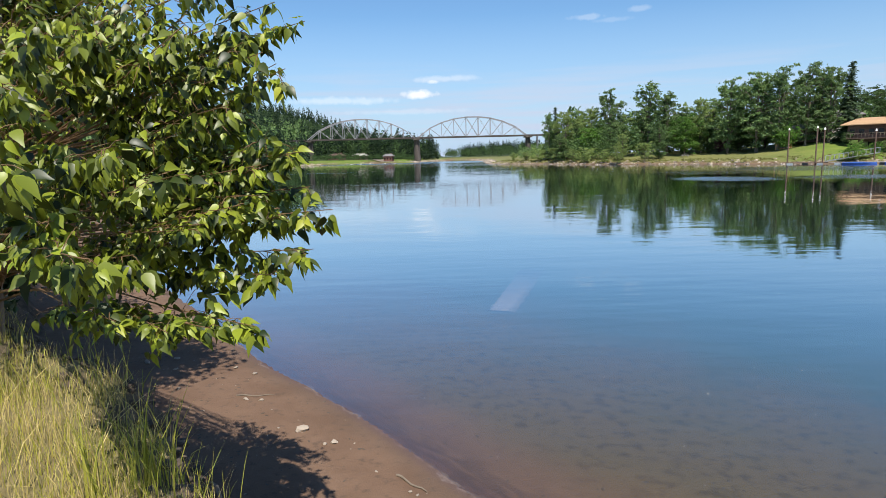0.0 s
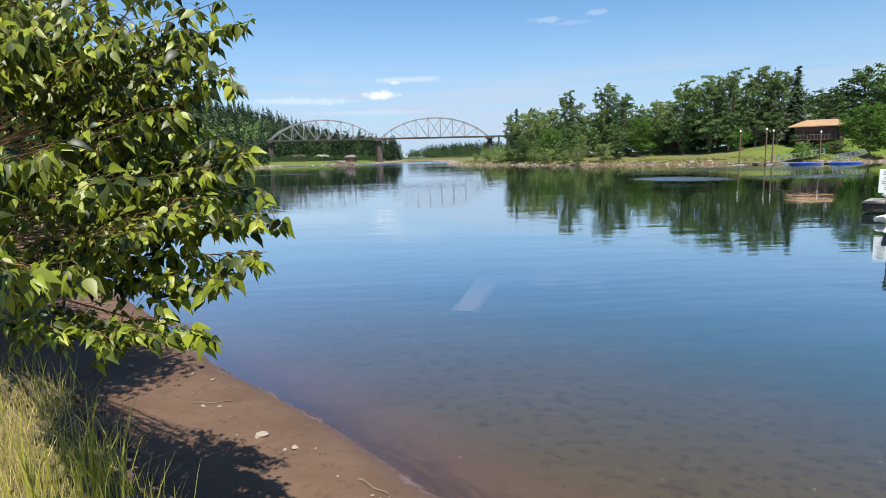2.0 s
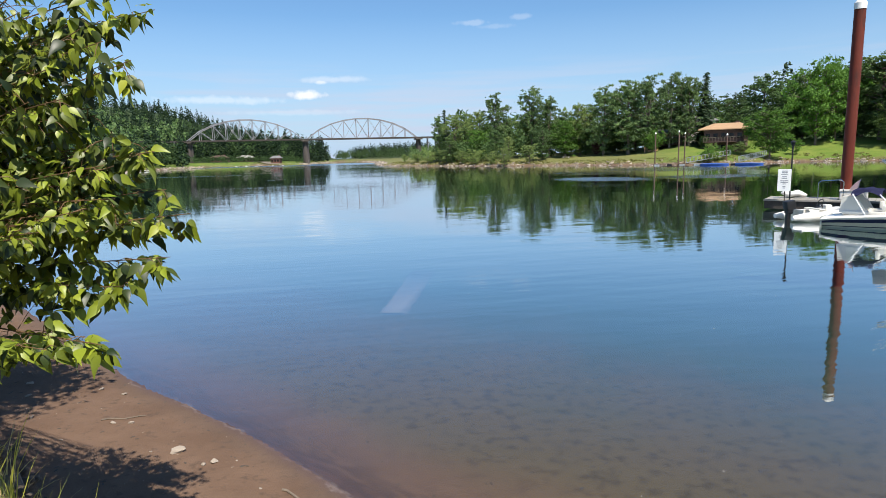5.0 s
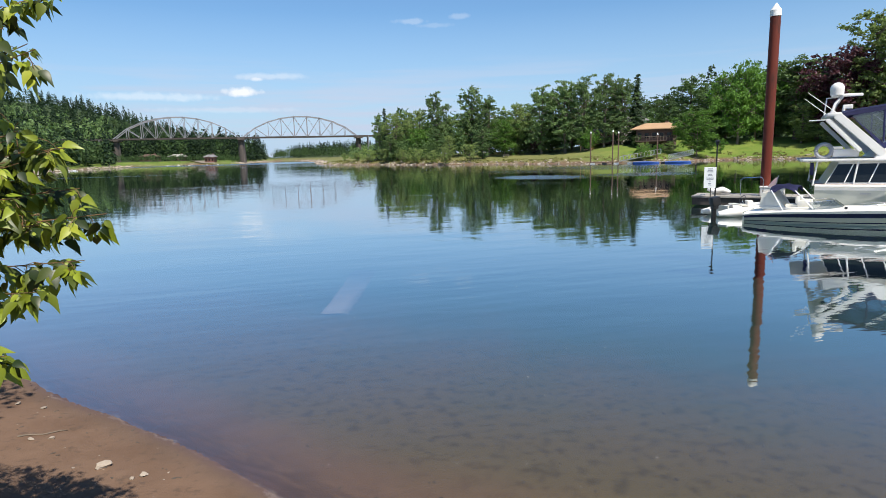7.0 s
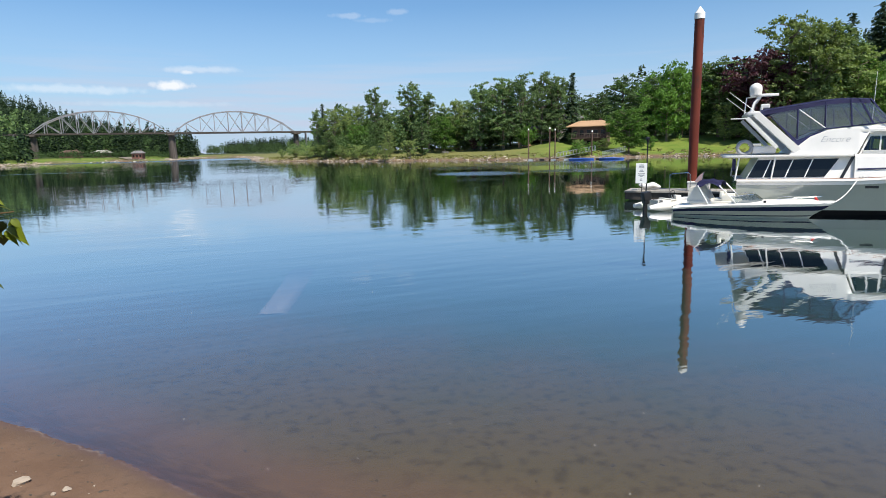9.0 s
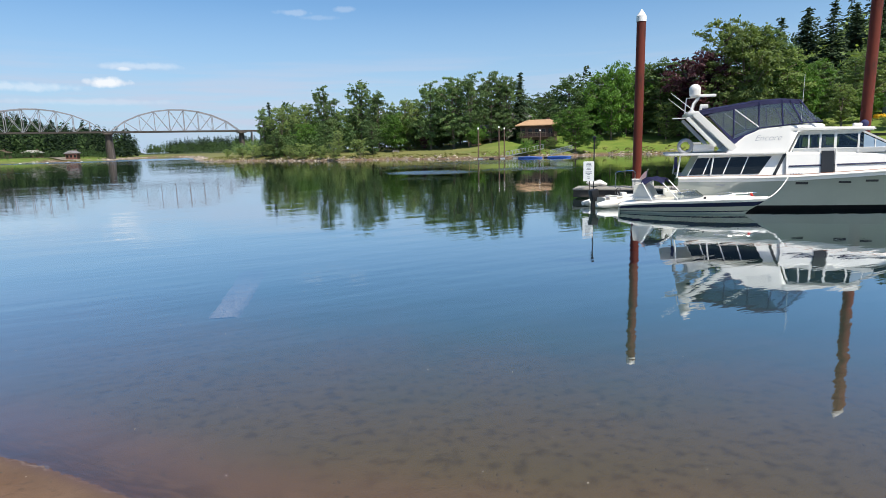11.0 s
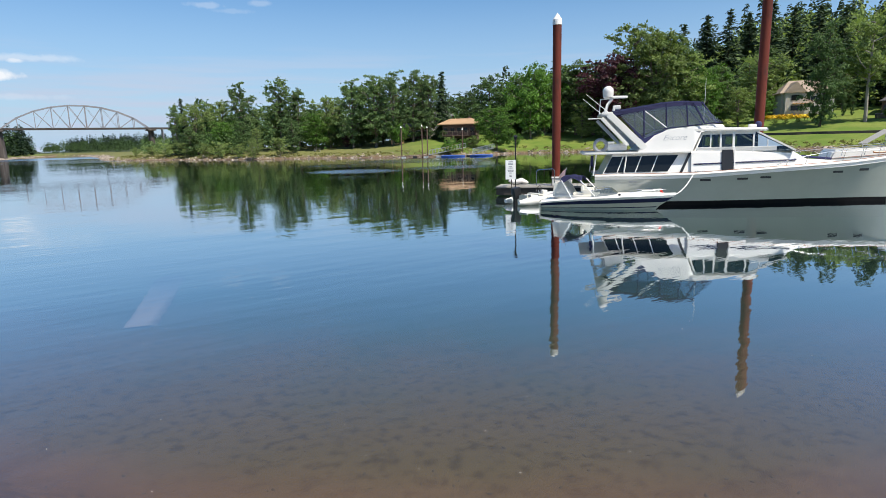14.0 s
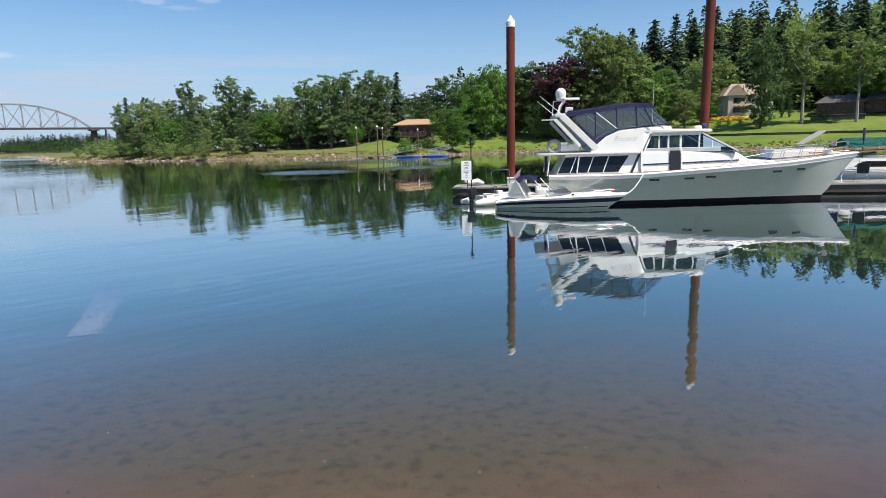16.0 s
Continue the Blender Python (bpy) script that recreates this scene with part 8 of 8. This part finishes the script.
def cottonwood():
    root = thing("cottonwood_sapling", pose(0, 0, 0), "leafy young cottonwood tree with glossy green leaves overhanging the beach", "tree")
    rng = random.Random(12)
    tips = [(-0.66, 3.19, 3.78), (-0.7, 2.89, 3.5), (-0.98, 3.2, 3.75), (-1.06, 2.98, 3.5), (-1.3, 2.99, 3.77), (-1.5, 2.78, 3.66), (-1.55, 2.43, 3.63), (-1.61, 2.28, 3.38), (-0.67, 3.0, 3.11), (-0.5, 2.84, 2.83),
            (-0.66, 3.09, 2.93), (-0.6, 2.82, 2.64), (-0.8, 2.87, 2.51), (-1.09, 2.97, 2.51), (-0.83, 2.57, 2.33), (-1.04, 2.59, 2.32), (-1.24, 2.6, 2.3), (-1.07, 2.06, 2.75), (-1.06, 1.75, 2.79), (-1.14, 1.58, 3.09),
            (-1.07, 2.48, 3.02), (-1.22, 2.3, 3.14), (-0.96, 2.92, 2.86), (-1.47, 2.26, 2.86), (-1.56, 2.75, 2.32), (-1.05, 3.18, 3.24)]
    front = set(range(14, 20))
    tips = [(x - 0.03, y, z) for x, y, z in tips]
    for j, (x, y, z) in enumerate(tips[:26]):
        for _ in range(3 if j < 13 and j not in (5, 6, 7) else 1):
            u = rng.uniform(0.03, 0.22)
            tips.append((x + (-3.4 - x) * u + rng.uniform(-0.12, 0.04), y + (4.6 - y) * u + rng.uniform(-0.1, 0.1), z + (3.4 - z) * u + rng.uniform(-0.1, 0.16)))
    while len(tips) < 200:
        a = radians(rng.uniform(-43, -14.5))
        dist = rng.uniform(2.8, 3.4) if a > radians(-24) else rng.uniform(3.2, 4.3) if a > radians(-31) else rng.uniform(4.6, 7.2)
        z = 3.07 + rng.uniform(-0.16, 0.46 if a < radians(-31) else 0.30) * dist
        if (z < 2.75 and a > radians(-19)) or (a > radians(-25) and rng.random() < 0.5):
            continue
        tips.append((dist * math.sin(a), dist * math.cos(a), z))
    stems = []
    for bx, by, lx, ly, r in ((-4.9, 5.9, 0.6, -0.3, 0.06), (-5.3, 6.5, 0.9, 0.1, 0.05), (-4.4, 5.6, 0.9, -0.5, 0.045)):
        z = ground_at(bx, by)
        pts = [Vector((bx, by, z - 0.1)), Vector((bx + 0.2 * lx, by + 0.2 * ly, z + 1.0)), Vector((bx + 0.6 * lx, by + 0.6 * ly, z + 2.2)), Vector((bx + lx, by + ly, z + 3.8))]
        bm = bmesh.new()
        tube(bm, pts, [r, r * 0.8, r * 0.55, r * 0.2], 8)
        smooth(part("stem", bm, M["bark"], root))
        stems.append(pts)
    parts_left = 300
    shared = []
    for k, (v, f) in enumerate(SHAPES):
        shared.append(mesh_of("leaf", v * 0.085, f, M["leaf_near"]))
        shared[-1].shade_smooth()
    heaps = {"leaf_near": [[], [], 0], "leaf_young": [[], [], 0]}
    twigs = bmesh.new()

    def put_leaf(p, axis, normal, length, mat):
        nonlocal parts_left
        x = axis.normalized()
        z = (normal - x * normal.dot(x)).normalized()
        y = z.cross(x)
        k = rng.randrange(len(SHAPES))
        rot = Matrix((x, y, z)).transposed()
        if mat == "near_part" and parts_left > 0:
            parts_left -= 1
            ob = new("leaf", shared[k])
            ob.parent = root
            ob.matrix_basis = Matrix.Translation(p) @ rot.to_4x4() @ Matrix.Diagonal((length / 0.085,) * 3 + (1,))
            return
        heap = heaps["leaf_young" if mat == "leaf_young" else "leaf_near"]
        v, f = SHAPES[k]
        heap[0].append(v * length @ np.array(rot).T + np.array(p))
        heap[1].append(f + heap[2])
        heap[2] += len(v)

    for i, tip in enumerate(tips):
        tip = Vector(tip)
        stem = stems[i % 3]
        h = max(0.15, min(0.95, (tip.z - stem[0].z - 0.5 + rng.uniform(-0.3, 0.2)) / (stem[-1].z - stem[0].z)))
        s = h * 3
        a = stem[int(s)].lerp(stem[min(3, int(s) + 1)], s - int(s))
        mid = a.lerp(tip, 0.5) + Vector((rng.uniform(-0.1, 0.1), rng.uniform(-0.1, 0.1), 0.16))
        near_tip = a.lerp(tip, 0.8) + Vector((0, 0, 0.07))
        bend = Vector((rng.uniform(-0.12, 0.12), rng.uniform(-0.12, 0.12), rng.uniform(-0.04, 0.12)))
        bough = [a, a.lerp(mid, 0.5) + bend, mid, near_tip - bend * 0.6, tip]
        tube(twigs, bough, [0.012, 0.009, 0.007, 0.004, 0.002], 5)
        nodes = 20 if i < 26 else 15
        first = 0.76 if i in front else 0.74 if i < 72 else 0.74 if tip.x > -2.1 else 0.42
        for j in range(nodes):
            k = first + (1 - first) * (j + rng.random() * 0.6) / nodes
            q = min(3.999, k * 4)
            p = bough[int(q)].lerp(bough[int(q) + 1], q - int(q))
            out = Vector((rng.uniform(-0.5, 0.9), rng.uniform(-0.9, 0.5), rng.uniform(-0.75, 0.45))).normalized()
            ln = rng.uniform(0.06, 0.2) * (1.0 if k < 0.9 else 0.5)
            e = p + out * ln
            if ln > 0.05:
                tube(twigs, [p, p.lerp(e, 0.5) + Vector((0, 0, 0.01)), e], [0.0022, 0.0018, 0.001], 4)
            fresh = rng.random() < 0.13
            for m in range(6 if i < 26 else 5 if i < 72 else 4):
                base = p.lerp(e, min(1.0, 0.15 + 0.2 * m))
                side = Vector((rng.uniform(-1, 1), rng.uniform(-1, 1), rng.uniform(-1.5, -0.05)))
                face = Vector((rng.uniform(-0.6, 0.7), rng.uniform(-1.0, 0.1), rng.uniform(0.25, 1.0)))
                L = rng.uniform(0.05, 0.095) if i < 72 else rng.uniform(0.042, 0.078)
                kind = "leaf_young" if fresh and rng.random() < 0.7 else ("near_part" if i in front else "leaf_near")
                put_leaf(base, side + out * 0.5, face, L * (0.8 if fresh else 1.0), kind)
    part("twig", twigs, M["twig"], root)
    # the dense heart of the crown, and leaf masses added out of view to cast shade
    heart = np.random.default_rng(3)
    cs = [(-5.0, 6.2, 4.5), (-4.2, 5.7, 5.0), (-6.2, 6.6, 4.6), (-5.3, 6.6, 3.4), (-4.2, 6.4, 4.0), (-6.6, 6.9, 3.2), (-3.5, 5.4, 5.1), (-4.9, 5.6, 5.4), (-4.7, 6.9, 2.9)]
    rs = [(1.0, 0.8, 0.75)] * 9
    # added above the view to shade the crown
    cs += [(-4.3, 3.7, 5.7), (-5.0, 4.0, 5.8), (-3.6, 4.2, 5.5), (-4.5, 4.5, 5.7)]
    rs += [(0.8, 0.6, 0.45)] * 4
    # added behind the crown to shade the upper beach
    cs += [(-5.6, 7.8, 4.3), (-6.4, 8.6, 3.7), (-7.0, 9.4, 4.4), (-8.0, 10.6, 4.6), (-4.7, 7.3, 4.5), (-7.4, 8.4, 3.4), (-8.6, 10.2, 3.6)]
    rs += [(1.1, 0.9, 0.7)] * 7
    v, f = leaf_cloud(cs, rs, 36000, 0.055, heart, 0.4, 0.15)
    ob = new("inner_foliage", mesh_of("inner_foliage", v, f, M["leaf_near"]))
    ob.parent = root
    ob["kind"] = "stuff"
    for name, (v, f, n) in heaps.items():
        ob = new("foliage", mesh_of("foliage", np.concatenate(v), np.concatenate(f), M[name]))
        ob.data.shade_smooth()
        ob.parent = root
        ob["kind"] = "stuff"


cottonwood()


def undergrowth():
    """Added bushes and saplings on the bank behind the cottonwood, leaves coloured dark for the shade there."""
    rng = np.random.default_rng(77)
    for k, (x, y, s) in enumerate(((-6.2, 7.2, 1.3), (-7.6, 8.6, 1.6), (-8.4, 10.6, 1.7), (-10.5, 13.0, 2.2), (-12.5, 16.5, 2.4), (-14.5, 20.0, 2.8), (-9.6, 9.4, 2.2), (-6.6, 5.6, 1.4), (-5.4, 6.2, 1.2), (-6.0, 7.4, 1.5))):
        z = ground_at(x, y)
        root = thing("bank_bush", pose(x, y, z), "leafy bush, shade put into its dark leaf colour", "bush", "bushes behind the beach")
        cs = [(rng.normal() * 0.4 * s, rng.normal() * 0.4 * s, s * rng.uniform(0.3, 1.0)) for _ in range(9)]
        rs = [(0.42 * s, 0.42 * s, 0.34 * s)] * 9
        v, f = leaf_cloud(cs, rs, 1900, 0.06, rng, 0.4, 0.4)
        ob = new("crown", mesh_of("crown", v, f, M["leaf_shade"]))
        ob.parent = root
        bm = bmesh.new()
        for c in cs[:5]:
            tube(bm, [(c[0] * 0.2, c[1] * 0.2, -0.1), (c[0] * 0.6, c[1] * 0.6, c[2] * 0.6), c], [0.03, 0.02, 0.006], 5)
        part("stems", bm, M["bark_dark"], root)


undergrowth()



def clods():
    """Lumps of dark soil, roots and turf along the eroded edge of the bank."""
    rng = np.random.default_rng(61)
    M["soil"] = surface("dark_bank_soil", (0.055, 0.04, 0.027), 0.95, vary=0.4, scale=14, second=(0.12, 0.09, 0.06), second_amount=0.35, bump=0.012, island=0.3)
    forms = []
    for k in range(4):
        me = rock_mesh(70 + k, M["soil"])
        forms.append((np.array([v.co[:] for v in me.vertices]), np.array([p.vertices[:] for p in me.polygons])))
    vs, fs, n, made = [], [], 0, 0
    while made < 560:
        x, y = rng.uniform(-5.5, 0.6), rng.uniform(1.2, 8.0)
        d = float(shore(np.array([x]), np.array([y]))[0][0]) - float(bank_foot(np.array([x]), np.array([y]))[0])
        if not -0.12 < d < 0.84 or math.hypot(x, y) < 1.2:
            continue
        made += 1
        co, fa = forms[rng.integers(4)]
        s = 0.02 + 0.07 * rng.random() ** 2
        a = rng.random() * math.tau
        c = co * s
        c = np.stack([c[:, 0] * math.cos(a) - c[:, 1] * math.sin(a), c[:, 0] * math.sin(a) + c[:, 1] * math.cos(a), c[:, 2]], -1)
        vs.append(c + [x, y, ground_at(x, y) + 0.1 * s])
        fs.append(fa + n)
        n += len(co)
    tagged(new("bank_clods", mesh_of("bank_clods", np.concatenate(vs), np.concatenate(fs), M["soil"])), "dark crumbling soil clods along the eroded bank edge", "soil", kind="stuff")


clods()
